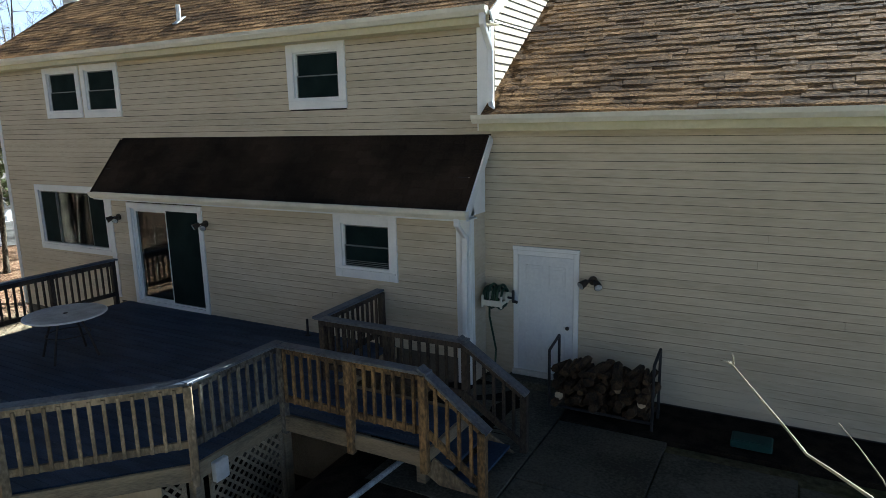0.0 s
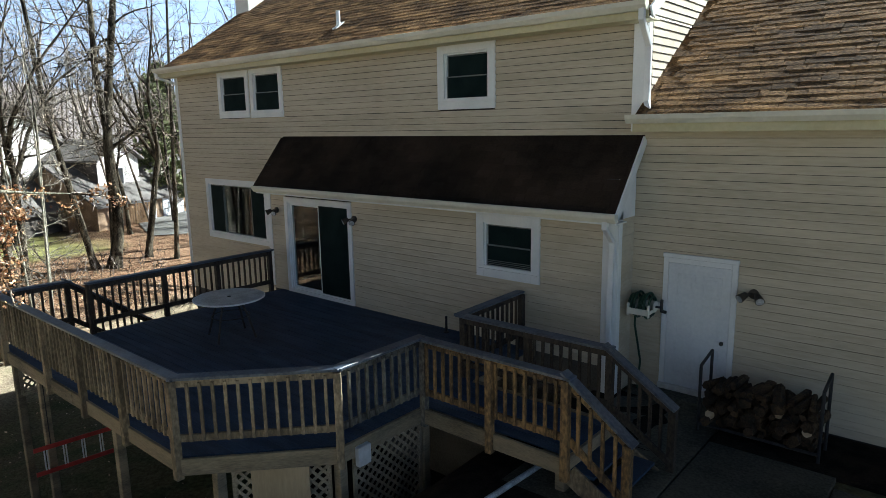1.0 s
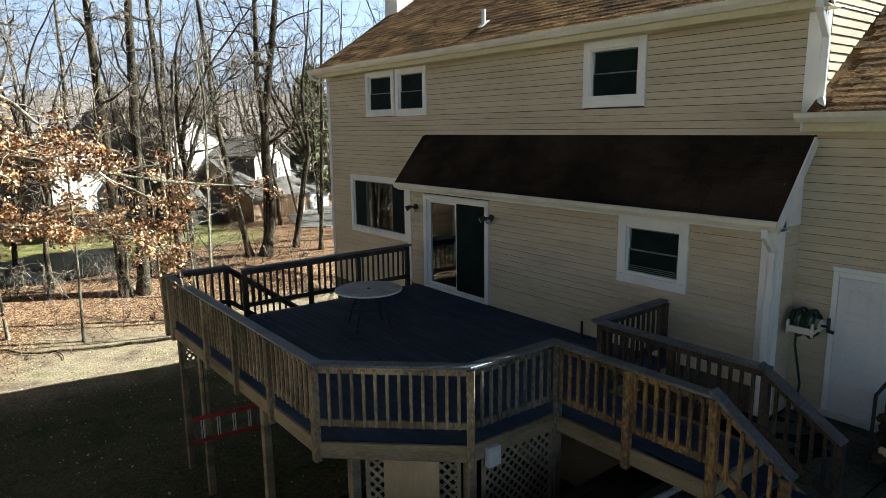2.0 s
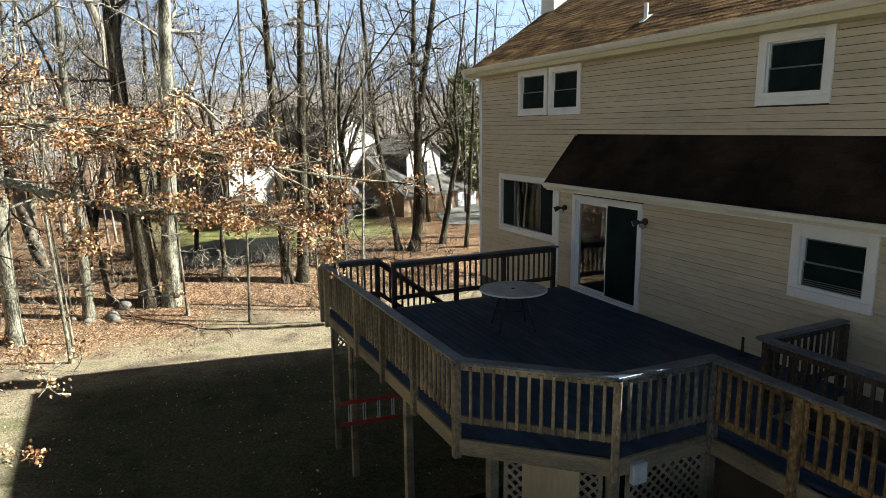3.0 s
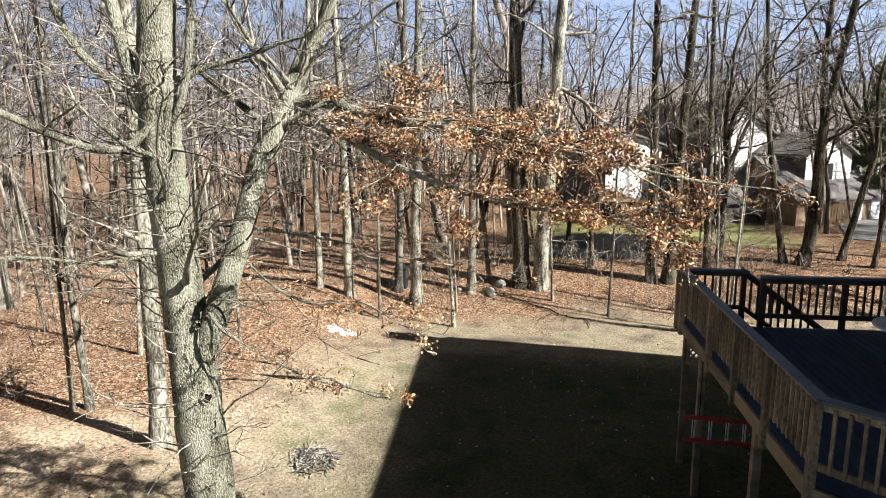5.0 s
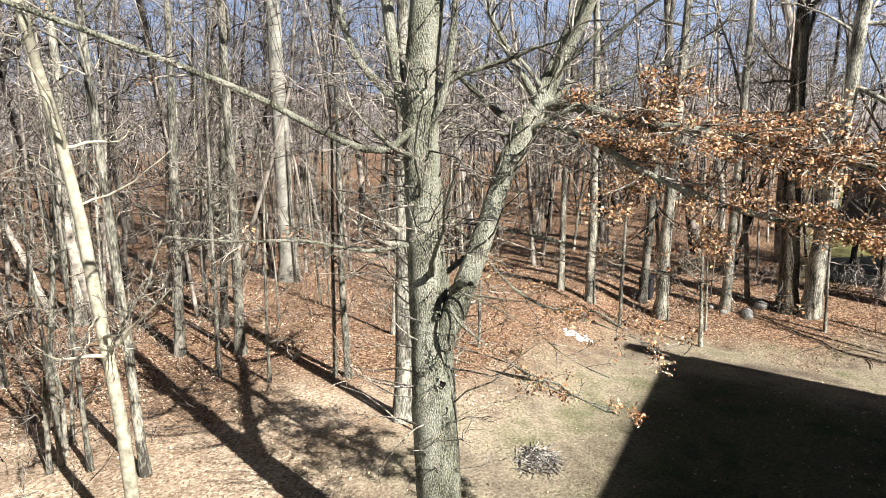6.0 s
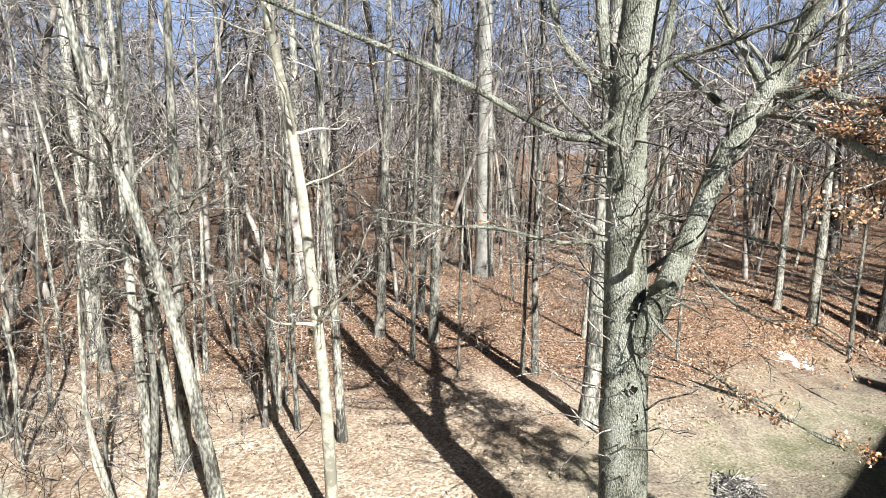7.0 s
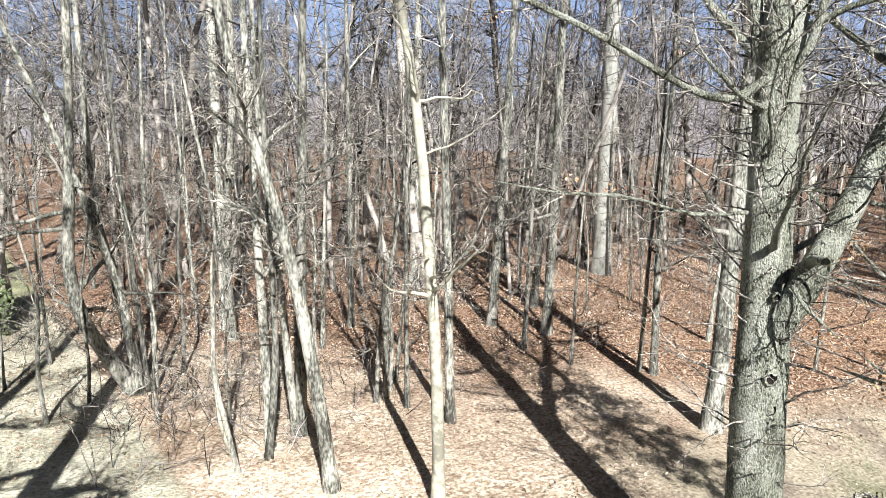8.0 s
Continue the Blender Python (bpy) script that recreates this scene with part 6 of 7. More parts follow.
bare_tree("edge_tree", "thin dark trunk in the woods", straight(-26.67, -8.69, 14, (0.4, 0.2)), 0.152, 0.06, 31, 12, 0.25, 3.0, 6)
bare_tree("edge_tree", "tall many-limbed tree past the deck", [(-33.0, 13.3, -2.7), (-33.0, 13.8, -0.3), (-33.0, 13.6, 3.4), (-33.0, 14.1, 6.8), (-33.0, 14.75, 10.4), (-33, 15.2, 17)], 0.3, 0.1, 32, 22, 0.3, 4.5, 8, M_BARK3)
bare_tree("edge_tree", "tall upright stem beside the many-limbed tree", [(-33.2, 13.5, -2.7), (-33.0, 13.72, 3.46), (-33.0, 13.44, 6.8), (-33.0, 13.6, 10.2), (-33, 13.4, 17)], 0.2, 0.08, 33, 16, 0.35, 4.0, 7, M_BARK3)
bare_tree("edge_tree", "leaning dark trunk past the deck", [(-33.4, 12.6, -2.6), (-33.0, 11.98, -0.1), (-33.0, 11.45, 3.0), (-33.0, 11.1, 5.1), (-33.2, 10.6, 13)], 0.18, 0.07, 34, 16, 0.3, 4.0, 7, M_BARK3)
bare_tree("edge_tree", "slim trunk close by the house corner", straight(-32.56, 16.33, 14, (0.4, 0.6)), 0.12, 0.05, 35, 14, 0.25, 3.0, 7, M_BARK3)
bare_tree("edge_tree", "slim trunk beyond the deck railing", straight(-31.53, 8.54, 15, (-0.3, -0.4)), 0.173, 0.07, 36, 14, 0.25, 3.4, 7, M_BARK3)
bare_tree("edge_tree", "bent pole tree in the leaf litter", straight(-13.9, -10.3, 11, (0.1, -0.3), 0.1), 0.1, 0.04, 37, 12, 0.2, 2.2, 6)
bare_tree("edge_tree", "pale trunk behind the birch", straight(-7.8, -10.6, 13, (0.6, -0.2)), 0.1, 0.05, 38, 12, 0.25, 2.4, 6)
bare_tree("edge_tree", "forked sapling on the leaf-strewn bank", straight(-7.2, -12.4, 8, (-0.3, 0.2), 0.15), 0.07, 0.03, 39, 12, 0.15, 2.0, 6)
bare_tree("edge_tree", "grey trunk in the leaf litter", straight(-13.7, -14.2, 15, (0.3, 0.3)), 0.16, 0.07, 40, 12, 0.2, 3.0, 6)
bare_tree("edge_tree", "grey trunk farther in the leaf litter", straight(-12.8, -15.8, 15, (-0.4, 0.2)), 0.15, 0.06, 41, 12, 0.2, 3.0, 6)
bare_tree("edge_tree", "narrow trunk on the slope", straight(-8.8, -17.7, 13, (0.3, 0.3)), 0.1, 0.04, 42, 12, 0.2, 2.6, 6)
bare_tree("edge_tree", "stem of a grey clump by the lawn", straight(-4.2, -11.5, 11, (0.5, 0.2)), 0.1, 0.04, 43, 12, 0.2, 2.4, 6)
bare_tree("edge_tree", "second stem of a grey clump by the lawn", straight(-4.9, -11.7, 12, (-0.2, 0.1)), 0.12, 0.05, 44, 12, 0.2, 2.4, 6)
bare_tree("edge_tree", "thin twisted stem at the lawn's edge", straight(-3.4, -10.8, 7, (0.7, 0.1), 0.2), 0.05, 0.02, 45, 10, 0.2, 1.8, 6)
bare_tree("edge_tree", "slender pole among the leaves", straight(-17.82, -8.25, 6, (0.1, 0.1)), 0.051, 0.02, 46, 12, 0.2, 1.6, 6)
bare_tree("edge_tree", "grey trunk behind the leaning stems", straight(-5.4, -19.3, 14, (0.2, 0.2)), 0.18, 0.08, 47, 12, 0.2, 3.0, 6)
bare_tree("edge_tree", "tall trunk deep in the woods", straight(-15.4, -16.8, 15, (-0.5, 0.5)), 0.140, 0.06, 48, 12, 0.2, 3.0, 6)
bare_tree("edge_tree", "grey trunk past the clump", straight(-13.1, -21.2, 16, (0.2, 0.5)), 0.2, 0.08, 49, 12, 0.2, 3.0, 6)

def forked_tree(name, label, x, y, h, r, seed, group="bare trees"):
    """A spreading bare tree: a short crooked trunk that parts into leaders, with limbs, branches and twigs."""
    rng = np.random.default_rng(seed)
    z = ground_z(x, y) - 0.1
    t = thing(name, (x, y, z), label, "tree", group)
    body, arms, crown = Tubes(), Tubes(), Tubes()
    bole = wander((x, y, z), (rng.normal(0, 0.05), rng.normal(0, 0.05), 1), h * rng.uniform(0.28, 0.42), 8, rng, 0.06, 0.02)
    rad = np.linspace(r, r * 0.75, 8)
    rad[0] *= 1.35
    body.add(bole, rad, 10)
    turn = rng.uniform(0, math.tau)
    for k in range(rng.integers(3, 5)):
        a, out = turn + k * 1.9 + rng.normal(0, 0.3), rng.uniform(0.15, 0.55)
        lead = wander(bole[-1] - (0, 0, 0.1), (out * math.cos(a), out * math.sin(a), 1), h * rng.uniform(0.5, 0.68), 12, rng, 0.13, 0.04)
        body.add(lead, np.linspace(r * 0.62, 0.025, 12), 8)
        for _ in range(8):
            s = rng.uniform(0.12, 1.0)
            p, d = sprout(lead, s, rng, rng.uniform(0.6, 1.15))
            l = h * rng.uniform(0.13, 0.26) * (1.2 - 0.6 * s)
            limb = wander(p, d, l, 8, rng, 0.2, 0.03)
            rr = max(0.02, r * 0.3 * (1.1 - 0.7 * s))
            arms.add(limb, np.linspace(rr, 0.008, 8), 5)
            twigs_on(crown, limb, rr * 0.7, l * 0.5, 9, rng, 2)
    for part_name, tubes, bark in (("trunk", body, M_BARK3), ("branchwork", arms, M_BARK3), ("crown", crown, M_TWIG)):
        ob = new(part_name, tubes.mesh(part_name, bark))
        adopt(ob, t)
        if part_name != "trunk":
            tagged(ob, "bare crooked branches and twigs" if part_name == "crown" else "", kind="stuff")
    return t


for k, (x, y, h, r) in enumerate(((-33.6, 9.6, 15, 0.18), (-34.2, 15.6, 15, 0.18), (-32.2, 7.2, 13, 0.13), (-31.8, 3.2, 13, 0.12))):
    forked_tree("edge_tree", "dark spreading bare tree at the edge of the neighbouring lawn", x, y, h, r, 130 + k)
# the last three stand unseen behind the house, added to shade the leaf litter
for k, (x, y) in enumerate(((-38.5, 10.5), (-42.0, 18.2), (-40.5, 23.5), (-43.5, 12.2), (-38.0, 2.5), (-27.5, 18.5), (-32.0, 20.5), (-25.0, 22.0))):
    forked_tree("garden_tree", "bare twiggy tree on the neighbouring lawn", x, y, 10 + k % 4, 0.12 + 0.02 * (k % 3), 100 + k)

# saplings scattered through the near woods
proto = [bare_tree("sapling", "thin bare sapling standing in the leaf litter", [(0, 0, 0), (0.1, 0.05, h * 0.35), (-0.1 + 0.1 * k, 0.1, h * 0.7), (0.2, -0.1 * k, h)], 0.035 + 0.012 * k, 0.012, 60 + k, 14, 0.12, 1.8, 6, M_BARK2, M_TWIG, group="saplings", sides=7) for k, h in enumerate((6.0, 8.0, 10.0, 12.0))]
rng_s = random.Random(21)
sites = []
while len(sites) < 84:
    x, y = rng_s.uniform(-36, 1), rng_s.uniform(-32, 10)
    d = math.hypot(x, y)
    wood = (y < -10.5 and d > 12.5) or x < -24.5
    if not wood or (x < -30 and y > 1) or d < 12 or (x > -2.0 and y > -17):
        continue
    if min([math.hypot(x - a, y - b) for a, b in sites] or [9]) < 1.1:
        continue
    sites.append((x, y))
for i, (x, y) in enumerate(sites):
    m = Matrix.Translation((x, y, ground_z(x, y) - 0.05)) @ Matrix.Rotation(rng_s.uniform(0, 6.28), 4, "Z") @ Matrix.Rotation(rng_s.uniform(-0.08, 0.08), 4, "X")
    p = proto[i % 4]
    if i < 4:
        p.matrix_basis = m
    else:
        copy_thing(p, m)


def far_woods():
    """Bare trees by the hundred behind the yard."""
    rng = np.random.default_rng(77)
    body, fine = Tubes(), Tubes()
    placed = 0
    while placed < 900:
        a = radians(rng.uniform(38, 185))          # heading, from +y round to -y
        d = 24 + 96 * rng.random() ** 1.25
        if placed >= 840:
            a, d = radians(rng.uniform(50, 112)), rng.uniform(70, 125)
        x, y = -math.sin(a) * d, math.cos(a) * d
        if x > -30 and y > -18:
            continue
        if -47 < x < -30 and 0.5 < y < 30 and rng.random() < (0.97 if y < 7 else 0.6):
            continue
        if -62 < x < -46 and 3 < y < 30:
            continue
        if x > -3 and y > -30 and rng.random() < 0.7:
            continue
        placed += 1
        z = ground_z(x, y) - 0.1
        h = rng.uniform(13, 24)
        r = rng.uniform(0.035, 0.14) if rng.random() < 0.86 else rng.uniform(0.16, 0.34)
        near = d < 55
        t = wander((x, y, z), (rng.normal(0, 0.09), rng.normal(0, 0.09), 1), h, 7, rng, 0.1, 0.04)
        body.add(t, np.linspace(r, r * 0.2, 7), 6 if near else 4)
        for _ in range(16 if near else 9):
            s = rng.uniform(0.2, 1.0)
            p, dd = along(t, s)
            b, e = rng.uniform(0, math.tau), rng.uniform(-0.1, 1.0)
            l = h * rng.uniform(0.1, 0.3) * (1.2 - 0.6 * s)
            q = wander(p, (math.cos(b) * math.cos(e), math.sin(b) * math.cos(e), math.sin(e)), l, 4, rng, 0.18, 0.06)
            rr = max(0.014, r * 0.25)
            fine.add(q, np.linspace(rr, 0.008, 4), 3)
            for _ in range(8 if near else 6):
                p2, d2 = sprout(q, rng.uniform(0.2, 1.0), rng, rng.uniform(0.4, 0.9))
                q2 = wander(p2, d2, l * rng.uniform(0.35, 0.75), 2, rng, 0.15, 0.05)
                fine.add(q2, np.linspace(0.013 if near else 0.02, 0.007, 2), 3)
    ob = new("far_woods", body.mesh("far_woods", M_FARWOOD))
    tagged(ob, "dense bare winter woods behind the yard", "woods", kind="stuff")
    ob = new("far_twigs", fine.mesh("far_twigs", M_FARTWIG, False))
    tagged(ob, "haze of bare twigs in the woods", "woods", kind="stuff")


far_woods()


def brush():
    """Low tangled shoots on the wood's floor."""
    rng = np.random.default_rng(31)
    tubes = Tubes()
    n = 0
    while n < 2000:
        x, y = rng.uniform(-40, 2), rng.uniform(-34, 14)
        d = math.hypot(x, y)
        if not ((y < -11 and d > 13) or x < -25.5) or (x < -30.5 and y > 0.5) or (x > -1.5 and y > -17):
            continue
        n += 1
        z = ground_z(x, y)
        a, e = rng.uniform(0, math.tau), rng.uniform(0.3, 1.5)
        l = rng.uniform(0.5, 2.2)
        q = wander((x, y, z), (math.cos(a) * math.cos(e), math.sin(a) * math.cos(e), math.sin(e)), l, 5, rng, 0.2, 0.02)
        tubes.add(q, np.linspace(rng.uniform(0.005, 0.012), 0.003, 5), 3)
        for _ in range(3):
            p, d2 = sprout(q, rng.uniform(0.2, 1), rng, 0.8)
            tubes.add(wander(p, d2, l * 0.4, 4, rng, 0.2, 0.02), np.linspace(0.005, 0.0025, 4), 3)
    # thin shoots round the clumps beside the lawn
    for _ in range(110):
        x, y = rng.uniform(-6.5, -1.2), rng.uniform(-15.5, -10.6)
        a, e, l = rng.uniform(0, math.tau), rng.uniform(0.5, 1.4), rng.uniform(0.5, 1.9)
        q = wander((x, y, ground_z(x, y)), (math.cos(a) * math.cos(e), math.sin(a) * math.cos(e), math.sin(e)), l, 6, rng, 0.22, 0.02)
        tubes.add(q, np.linspace(rng.uniform(0.006, 0.013), 0.003, 6), 3)
        for _ in range(4):
            p, d2 = sprout(q, rng.uniform(0.2, 1), rng, 0.8)
            tubes.add(wander(p, d2, l * 0.4, 4, rng, 0.2, 0.02), np.linspace(0.005, 0.0025, 4), 3)
    # a low thicket between the leaf litter and the neighbouring lawn, and shrubs before the white house
    for k in range(620):
        x, y = rng.uniform(-34.0, -31.2), rng.uniform(-1.5, 10.5)
        if k % 3 == 0:
            x, y = rng.uniform(-34.0, -26.5), rng.uniform(6.0, 15.0)
        if k > 320:
            x, y = rng.uniform(-48.3, -46.6), rng.uniform(3.5, 11.0)
        a, e, l = rng.uniform(0, math.tau), rng.uniform(0.4, 1.5), rng.uniform(0.5, 1.3) * (1.0 if k <= 320 else 2.0)
        q = wander((x, y, ground_z(x, y)), (math.cos(a) * math.cos(e), math.sin(a) * math.cos(e), math.sin(e)), l, 5, rng, 0.22, 0.02)
        tubes.add(q, np.linspace(0.016 if k <= 320 else 0.03, 0.006, 5), 3)
        for _ in range(4):
            p, d2 = sprout(q, rng.uniform(0.2, 1), rng, 0.8)
            tubes.add(wander(p, d2, l * 0.45, 3, rng, 0.2, 0.02), np.linspace(0.012 if k <= 320 else 0.022, 0.005, 3), 3)
    ob = new("brush", tubes.mesh("brush", M_FARTWIG, False))
    tagged(ob, "tangled bare undergrowth in the leaf litter", "undergrowth", kind="stuff")


brush()


def litter():
    """Loose dry leaves lying on the ground."""
    rng = np.random.default_rng(8)
    spots = []
    while len(spots) < 52000:
        n = 6000
        x, y = rng.uniform(-31, 2, n), rng.uniform(-24, 9, n)
        edge = 2.0 * np.sin(x * 0.7) + 1.5 * np.sin(y * 0.9 + 1)
        wood = ((y < -7.2 - 0.08 * (x + 8) + 0.3 * edge) | (x < -25.2 - np.clip(y - 1.0, 0, 1.5) + edge * 0.5))
        near = (y > -13.5) & (x > -14) & (rng.random(n) < 0.6)
        keep = ~near & (wood | (rng.random(n) < 0.06)) & ~((x > -8.5) & (y > -2.0)) & (np.hypot(x, y) > 7.5)
        for a, b in zip(x[keep], y[keep]):
            spots.append((a, b, ground_z(a, b) + 0.015))
    ob = new("leaf_litter", leaf_mesh("leaf_litter", spots, 0.066, rng, M_LITTER))
    tagged(ob, "fallen dry brown leaves covering the ground", "leaves", kind="stuff")


litter()


def stick_pile(x, y):
    rng = np.random.default_rng(4)
    tubes = Tubes()
    low = ground_z(x, y)
    for _ in range(220):
        a, r = rng.uniform(0, math.tau), 0.58 * math.sqrt(rng.random())
        p = (x + r * math.cos(a), y + r * math.sin(a), low + 0.02 + 0.14 * (0.65 - r) * rng.random() + 0.03 * rng.random())
        b = rng.uniform(0, math.tau)
        q = wander(p, (math.cos(b), math.sin(b), rng.normal(0, 0.08)), rng.uniform(0.12, 0.42), 3, rng, 0.1)
        q[:, 2] = np.maximum(q[:, 2], low + 0.01)
        tubes.add(q, [rng.uniform(0.006, 0.015)] * 3, 5)
    ob = new("brush_pile", tubes.mesh("brush_pile", M_ASH))
    tagged(ob, "burnt brush pile of charred and pale sticks on the lawn", "brush pile", kind="stuff")


stick_pile(-12.8, -4.4)


def snow_patch():
    """A ragged crust that rises out of the ground in patches."""
    n, verts = 40, []
    for j in range(n + 1):
        for i in range(n + 1):
            u, v = 2 * i / n - 1, 2 * j / n - 1
            x, y = -22.31 + 0.6 * u, -6.49 + 0.95 * v
            h = 0.14 * noise.noise((x * 4.5, y * 4.5, 2.0)) + 0.07 * noise.noise((x * 12, y * 12, 4.0)) + 0.04 - 0.16 * (u * u + v * v)
            verts.append((x, y, ground_z(x, y) + min(0.05, h)))
    a = (np.arange(n)[:, None] * (n + 1) + np.arange(n)[None]).ravel()
    ob = new("snow_patch", mesh_of("snow_patch", verts, np.stack([a, a + 1, a + n + 2, a + n + 1], -1), M_SNOW, True))
    tagged(ob, "last patch of melting white snow at the lawn's edge", "snow")


snow_patch()

bm = bmesh.new()
bz = ground_z(-28.97, -5.55)
box(bm, -29.27, -28.67, -5.83, -5.28, bz - 0.05, bz + 0.85, 0.04)
box(bm, -29.31, -28.63, -5.87, -5.24, bz + 0.85, bz + 0.92, 0.02)
tagged(part("garden_bin", bm, M_BLACK), "black lidded garden bin among the trees", "bin")
rng_r = random.Random(12)
for k in range(7):
    bm = bmesh.new()
    s = rng_r.uniform(0.13, 0.27)
    bmesh.ops.create_icosphere(bm, subdivisions=2, radius=s)
    for v in bm.verts:
        v.co *= 1 + 0.25 * noise.noise(v.co * 4 + Vector((k, 0, 0)))
        v.co.z *= 0.75
    ob = part("boulder", bm, M_STONE)
    x, y = -28.8 + rng_r.uniform(-0.7, 0.7), -1.9 + rng_r.uniform(-1.4, 1.4)
    ob.location = (x, y, ground_z(x, y) + s * 0.4)
    tagged(ob, "pale grey field stone at the wood's edge", "stone", "field stones")

# dark limb shape laid along the ground in place of a tree's shadow
rng_f = np.random.default_rng(3)
fallen = Tubes()
way = np.stack([np.interp(np.linspace(0, 1, 14), (0, 0.3, 0.55, 1), v) for v in ((-29.2, -27.3, -26.0, -24.8), (-1.4, 0.4, 2.1, 6.1), (0, 0, 0, 0))], 1)
way[1:-1, :2] += rng_f.normal(0, 0.07, (12, 2))
way[:, 2] = [ground_z(p[0], p[1]) + 0.07 for p in way]
fallen.add(way, np.linspace(0.02, 0.055, 14), 8)
for at_, reach, bow in ((0.42, 1.7, 0.5), (0.6, 1.1, -0.4), (0.3, 1.2, 0.3)):
    p0, _d = along(way, at_)
    arm = np.array([p0 + (reach * f, -bow * f * (1 - 0.4 * f) * 2 - 0.4 * f, 0) for f in np.linspace(0, 1, 6)])
    arm[:, 2] = [ground_z(p[0], p[1]) + 0.05 for p in arm]
    fallen.add(arm, np.linspace(0.025, 0.01, 6), 6)
tagged(new("fallen_limb", fallen.mesh("fallen_limb", M_BARK3)), "dark fallen dead limb with side branches on the lawn's edge", "branch")

# sunlit twigs of a small tree just below the camera
near = thing("yard_sapling", (0.9, 1.9, -0.1), "young tree whose pale sunlit twigs reach up", "tree", "bare trees")
tw = Tubes()
main = np.array([(0.95, 1.75, -0.15), (0.85, 1.85, 1.2), (0.62, 1.95, 2.3), (0.34, 2.08, 2.86), (0.26, 2.11, 2.93), (0.17, 2.18, 2.95), (0.09, 2.25, 2.96), (0.03, 2.32, 3.0), (-0.07, 2.41, 3.07), (-0.17, 2.44, 3.17)])
tw.add(main, [0.03, 0.024, 0.015, 0.0065, 0.006, 0.0055, 0.005, 0.0045, 0.004, 0.002], 7)
tw.add(np.array([(-0.155, 2.44, 3.16), (-0.175, 2.43, 3.168), (-0.2, 2.43, 3.172)]), [0.002, 0.0015, 0.001], 4)
tw.add(np.array([(-0.155, 2.44, 3.16), (-0.16, 2.45, 3.185), (-0.165, 2.45, 3.195)]), [0.0025, 0.003, 0.001], 4)
tw.add(np.array([(0.62, 1.95, 2.3), (0.45, 2.3, 2.65), (0.33, 2.48, 2.81), (0.26, 2.58, 2.87), (0.2, 2.66, 2.91)]), [0.008, 0.005, 0.003, 0.0022, 0.001], 5)
ob = new("stem", tw.mesh("stem", M_BIRCH))
adopt(ob, near)


# ---- the neighbours beyond the trees ----
def neighbour_house(name, label, x0, x1, y0, y1, z0, eave, ridge, peak_y, windows, turn=0.0, skin=None, doors=()):
    """A gabled house whose gable looks to +x."""
    t = thing(name, ((x0 + x1) / 2, (y0 + y1) / 2, z0), label, "house", "neighbouring houses")
    bm = bmesh.new()
    prof = [(y0, z0), (y1, z0), (y1, eave), (peak_y, ridge), (y0, eave)]
    a = [bm.verts.new((x1, y, z)) for y, z in prof]
    b = [bm.verts.new((x0, y, z)) for y, z in prof]
    bm.faces.new(a)
    bm.faces.new(b[::-1])
    for i in range(5):
        bm.faces.new((a[i], b[i], b[(i + 1) % 5], a[(i + 1) % 5]))
    bmesh.ops.recalc_face_normals(bm, faces=bm.faces)
    wall = part("wall", bm, skin or M_FARWHITE, t)
    if skin is None:
        # only the gable front is white; the long sides' shade is put into darker siding
        wall.data.materials.append(M_FARSIDE)
        for f in wall.data.polygons:
            f.material_index = 1 if abs(f.normal.y) > 0.7 else 0
    for ya, za, yb, zb in ((y0 - 0.3, eave - 0.25 * (ridge - eave) / max(0.1, peak_y - y0), peak_y, ridge + 0.02), (y1 + 0.3, eave - 0.25 * (ridge - eave) / max(0.1, y1 - peak_y), peak_y, ridge + 0.02)):
        bm = bmesh.new()
        v = [bm.verts.new(p) for p in ((x0 - 0.3, ya, za + 0.06), (x1 + 0.35, ya, za + 0.06), (x1 + 0.35, yb, zb + 0.06), (x0 - 0.3, yb, zb + 0.06))]
        face = bm.faces.new(v)
        ext = bmesh.ops.extrude_face_region(bm, geom=[face])
        bmesh.ops.translate(bm, vec=(0, 0, 0.14), verts=[e for e in ext["geom"] if isinstance(e, bmesh.types.BMVert)])
        bmesh.ops.recalc_face_normals(bm, faces=bm.faces)
        part("roof", bm, M_FARROOF, t, "grey shingled roof")
    for y, z, w, h in windows:
        bm = bmesh.new()
        wm = bmesh.new()
        for p, q, r, s in ((y - w / 2, y - w / 2 + 0.09, z, z + h), (y + w / 2 - 0.09, y + w / 2, z, z + h), (y - w / 2, y + w / 2, z, z + 0.09), (y - w / 2, y + w / 2, z + h - 0.09, z + h)):
            box(wm, x1, x1 + 0.06, p, q, r, s)
        win = part("window", wm, M_TRIM, t)
        box(bm, x1 + 0.004, x1 + 0.02, y - w / 2 + 0.08, y + w / 2 - 0.08, z + 0.08, z + h - 0.08)
        part("pane", bm, M_BLACK, win, "dark window glass")
    for x, z, w, h in doors:
        bm = bmesh.new()
        for k in range(4):
            box(bm, x - w / 2, x + w / 2, y0 - 0.06, y0 - 0.002, z + h * k / 4 + 0.015, z + h * (k + 1) / 4 - 0.015, 0.01)
        part("garage_door", bm, M_TRIM, t, "white panelled garage door")
    t.rotation_euler.z = radians(turn)
    return t


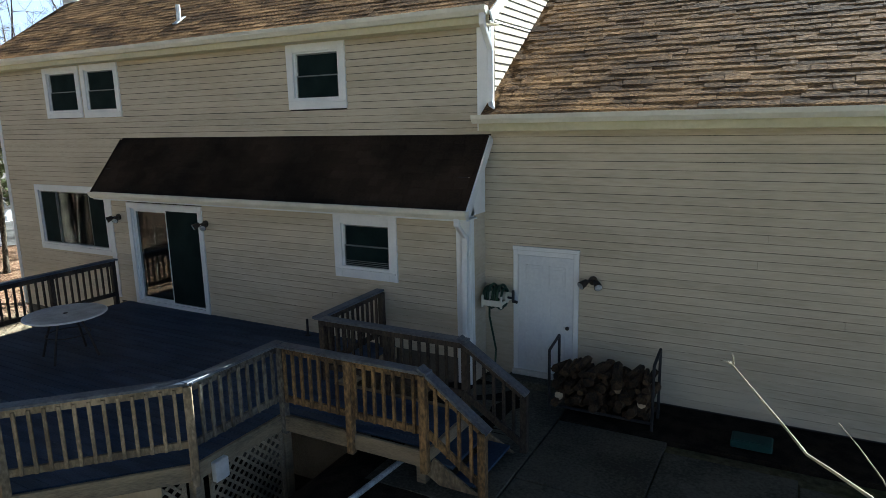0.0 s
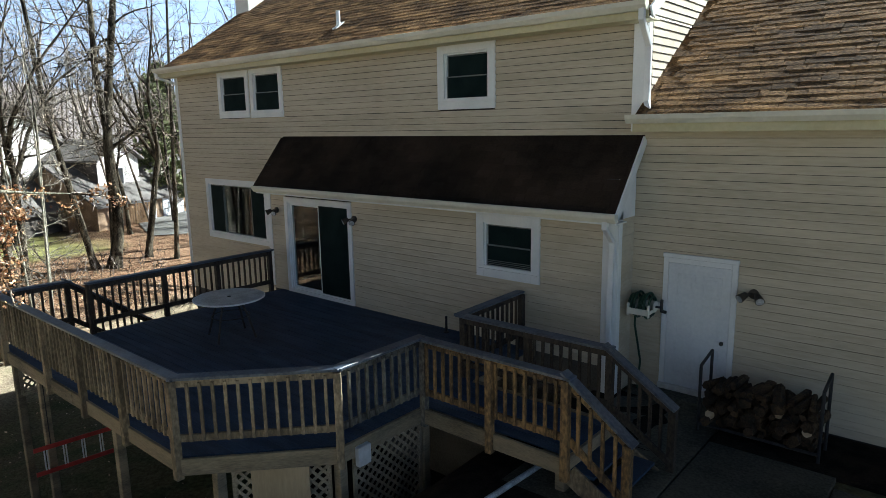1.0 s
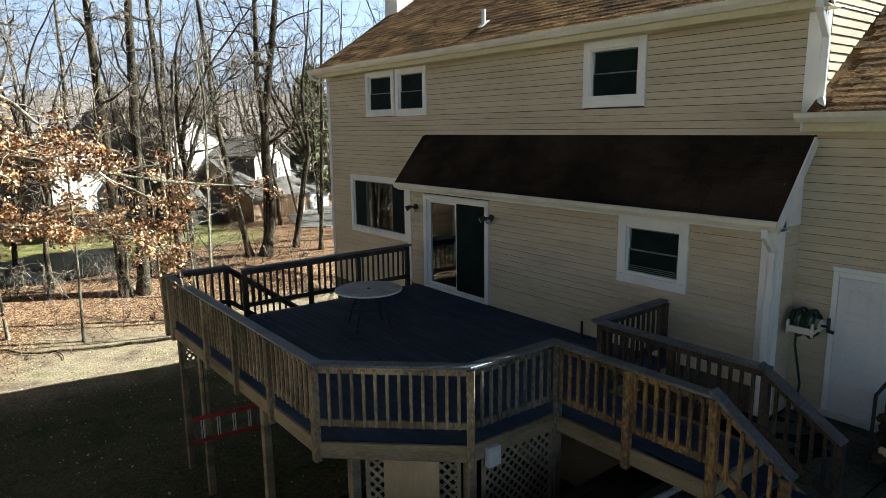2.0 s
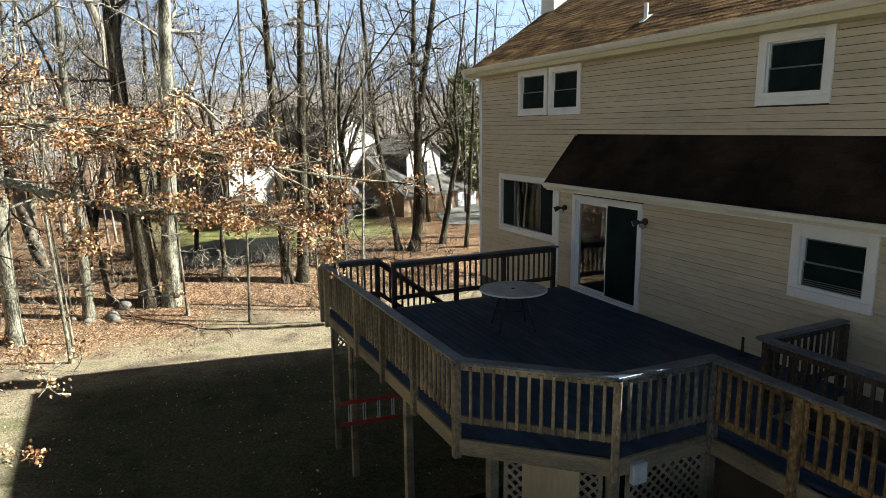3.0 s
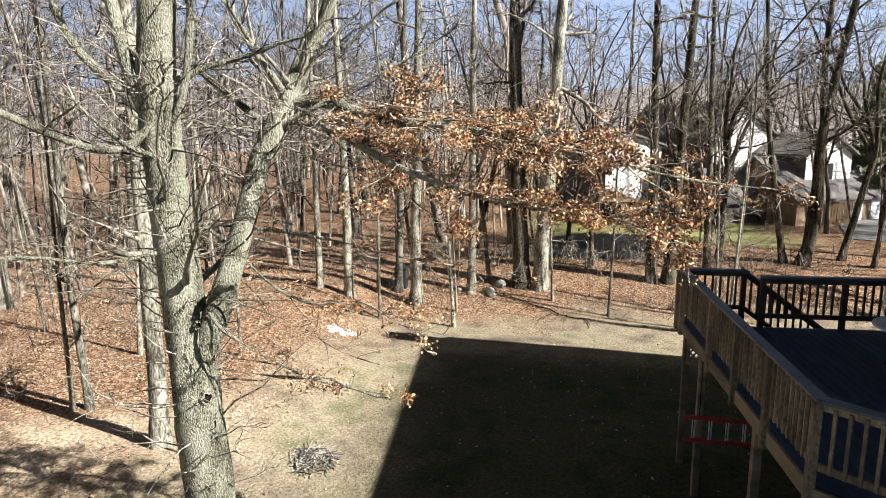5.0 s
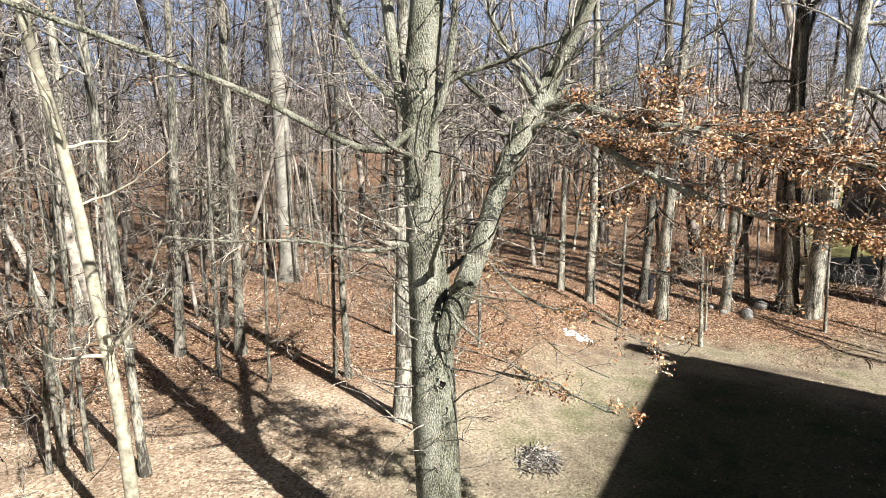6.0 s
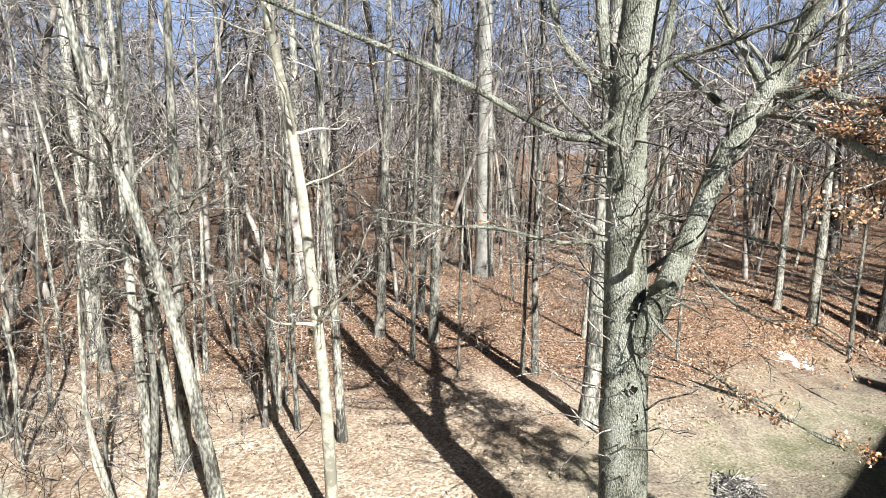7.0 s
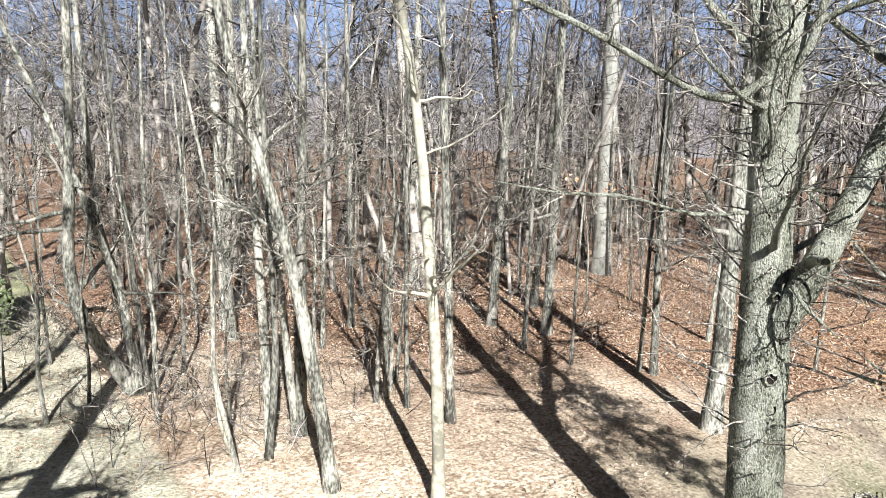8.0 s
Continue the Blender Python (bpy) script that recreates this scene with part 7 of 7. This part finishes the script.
neighbour_house("neighbour_house", "tall white gabled house behind the trees", -59.4, -49.4, 10.4, 15.7, -2.8, 3.3, 5.5, 12.4, ((12.0, 0.4, 0.9, 1.3), (14.2, 0.4, 0.9, 1.3)), 28)
neighbour_house("neighbour_house", "white gabled porch wing of a house behind the trees", -52.7, -47.4, 17.0, 21.2, -2.8, 2.0, 3.25, 19.1, ((19.1, 0.2, 0.9, 1.3),), 28)
neighbour_house("neighbour_house", "white house front far behind the trees", -57.65, -49.65, 3.9, 8.5, -2.8, 2.5, 3.2, 6.2, (), 24)
neighbour_house("neighbour_house", "long low tan brick garage with a grey roof behind the trees", -58.0, -44.0, 18.4, 25.4, -2.8, -0.85, 1.7, 21.9, ((21.5, -1.9, 1.0, 0.9),), 118, M_FARTAN, ((-53.4, -2.7, 2.6, 1.7), (-50.0, -2.7, 2.6, 1.7)))
neighbour_house("neighbour_shed", "low dark shed with a grey roof behind the trees", -50.6, -46.0, 12.0, 16.0, -2.8, -1.0, 0.9, 14.0, (), 118, M_FARSIDE)

fence = thing("board_fence", (-46.0, 17.0, LAWN), "brown board fence in front of the neighbours", "fence")
unit = bmesh.new()
box(unit, 0, 0.03, 0, 0.17, 0, 1.5)
me = finish("board", unit, M_BROWNFENCE)
for k in range(30):
    piece("board", me, Matrix.Translation((-46.0 + random.uniform(-0.02, 0.02), 16.0 + 0.185 * k, ground_z(-46, 18) - 0.05)), fence)


def play_shelter(x, y):
    z = ground_z(x, y)
    t = thing("play_shelter", (x, y, z), "brown wooden play shelter on the neighbouring lawn", "shelter")
    for a in (-1.0, 1.0):
        for b in (-1.1, 1.1):
            bm = bmesh.new()
            beam(bm, (x + a, y + b, z), (x + a, y + b, z + 1.5), 0.12, 0.12, 0.01, (0, 1, 0))
            part("post", bm, M_BROWNFENCE, t)
    bm = bmesh.new()
    box(bm, x - 1.2, x + 1.2, y - 1.3, y + 1.3, z + 1.5, z + 1.6)
    bmesh.ops.create_cone(bm, cap_ends=True, segments=4, radius1=1.9, radius2=0.1, depth=0.6, matrix=Matrix.Translation((x, y, z + 1.9)) @ Matrix.Rotation(math.pi / 4, 4, "Z"))
    part("roof", bm, M_BROWNFENCE, t)


play_shelter(-45.6, 6.0)

bm = bmesh.new()
v = [bm.verts.new((x, y, ground_z(x, y) + 0.04)) for x, y in ((-56, 24), (-40, 18.5), (-39, 20.5), (-52, 29))]
bm.faces.new(v)
bmesh.ops.subdivide_edges(bm, edges=bm.edges, cuts=6, use_grid_fill=True)
for q in bm.verts:
    q.co.z = ground_z(q.co.x, q.co.y) + 0.05
bmesh.ops.recalc_face_normals(bm, faces=bm.faces)
tagged(part("driveway", bm, M_DRIVE), "pale sunlit driveway beyond the trees", "driveway", kind="structure")

# flat dark sheet that paints a shadow on the neighbouring lawn
bm = bmesh.new()
v = [bm.verts.new((x, y, 0.0)) for x, y in ((-38.6, 0.9), (-33.5, 1.3), (-33.4, 3.8), (-33.7, 6.4), (-36.5, 7.2), (-40.5, 7.4), (-40.8, 3.5))]
bm.faces.new(v)
for q in bm.verts:
    q.co.z = ground_z(q.co.x, q.co.y) + 0.09
tagged(part("pond", bm, M_LAWNSHADOW), "small dark garden pond on the neighbouring lawn", "pond", kind="structure")


def pine(x, y, h, seed):
    rng = np.random.default_rng(seed)
    z = ground_z(x, y)
    t = thing("pine_tree", (x, y, z), "green pine standing behind the bare trees", "tree", "pines")
    tr = Tubes()
    tr.add(np.array([(x, y, z - 0.1), (x, y, z + h * 0.5), (x, y, z + h)]), [0.25, 0.16, 0.03], 7)
    spots = []
    for _ in range(150):
        s = rng.uniform(0.12, 0.98)
        a, l = rng.uniform(0, math.tau), (1 - s) * h * 0.3 + 0.3
        q = wander((x, y, z + h * s), (math.cos(a), math.sin(a), 0.05), l, 5, rng, 0.1, 0.0)
        tr.add(q, np.linspace(0.04, 0.01, 5), 4)
        for k in range(26 if h > 5 else 60):
            p, _d = along(q, rng.uniform(0.25, 1.0))
            spots.append(p + rng.normal(0, 0.14 if h > 5 else 0.07, 3))
    ob = new("trunk", tr.mesh("trunk", M_BARK2))
    adopt(ob, t)
    ob = new("needles", leaf_mesh("needles", spots, 0.42 if h > 5 else 0.13, rng, M_PINE))
    adopt(ob, t)
    tagged(ob, "dark green needle sprays", kind="stuff")


pine(-66, 33, 13, 1)
pine(-72, 40, 14, 2)
pine(-50.5, 24.7, 10.8, 3)
pine(0.9, -22, 3.2, 4)


def hills():
    verts, faces = [], []
    n = 160
    for i in range(n + 1):
        a = radians(20 + 190 * i / n)
        for d, h in ((150, -3), (200, 9), (260, 17), (300, 20)):
            k = noise.noise((i * 0.12, d * 0.01, 3.0)) * 7 + noise.noise((i * 0.9, d * 0.1, 1.0)) * 1.6
            verts.append((-math.sin(a) * d, math.cos(a) * d, (h + (k if h > 0 else 0)) * (0.75 + 0.35 * math.sin(a * 1.3 - 0.7))))
    for i in range(n):
        for k in range(3):
            p = i * 4 + k
            faces.append((p, p + 4, p + 5, p + 1))
    ob = new("backdrop", mesh_of("backdrop", verts, faces, M_HILL, True))
    tagged(ob, "low grey-brown wooded hills in the distance", "hills", kind="structure")


hills()


# ---- many small pieces, last ----
lay_siding()
lay_shingles()
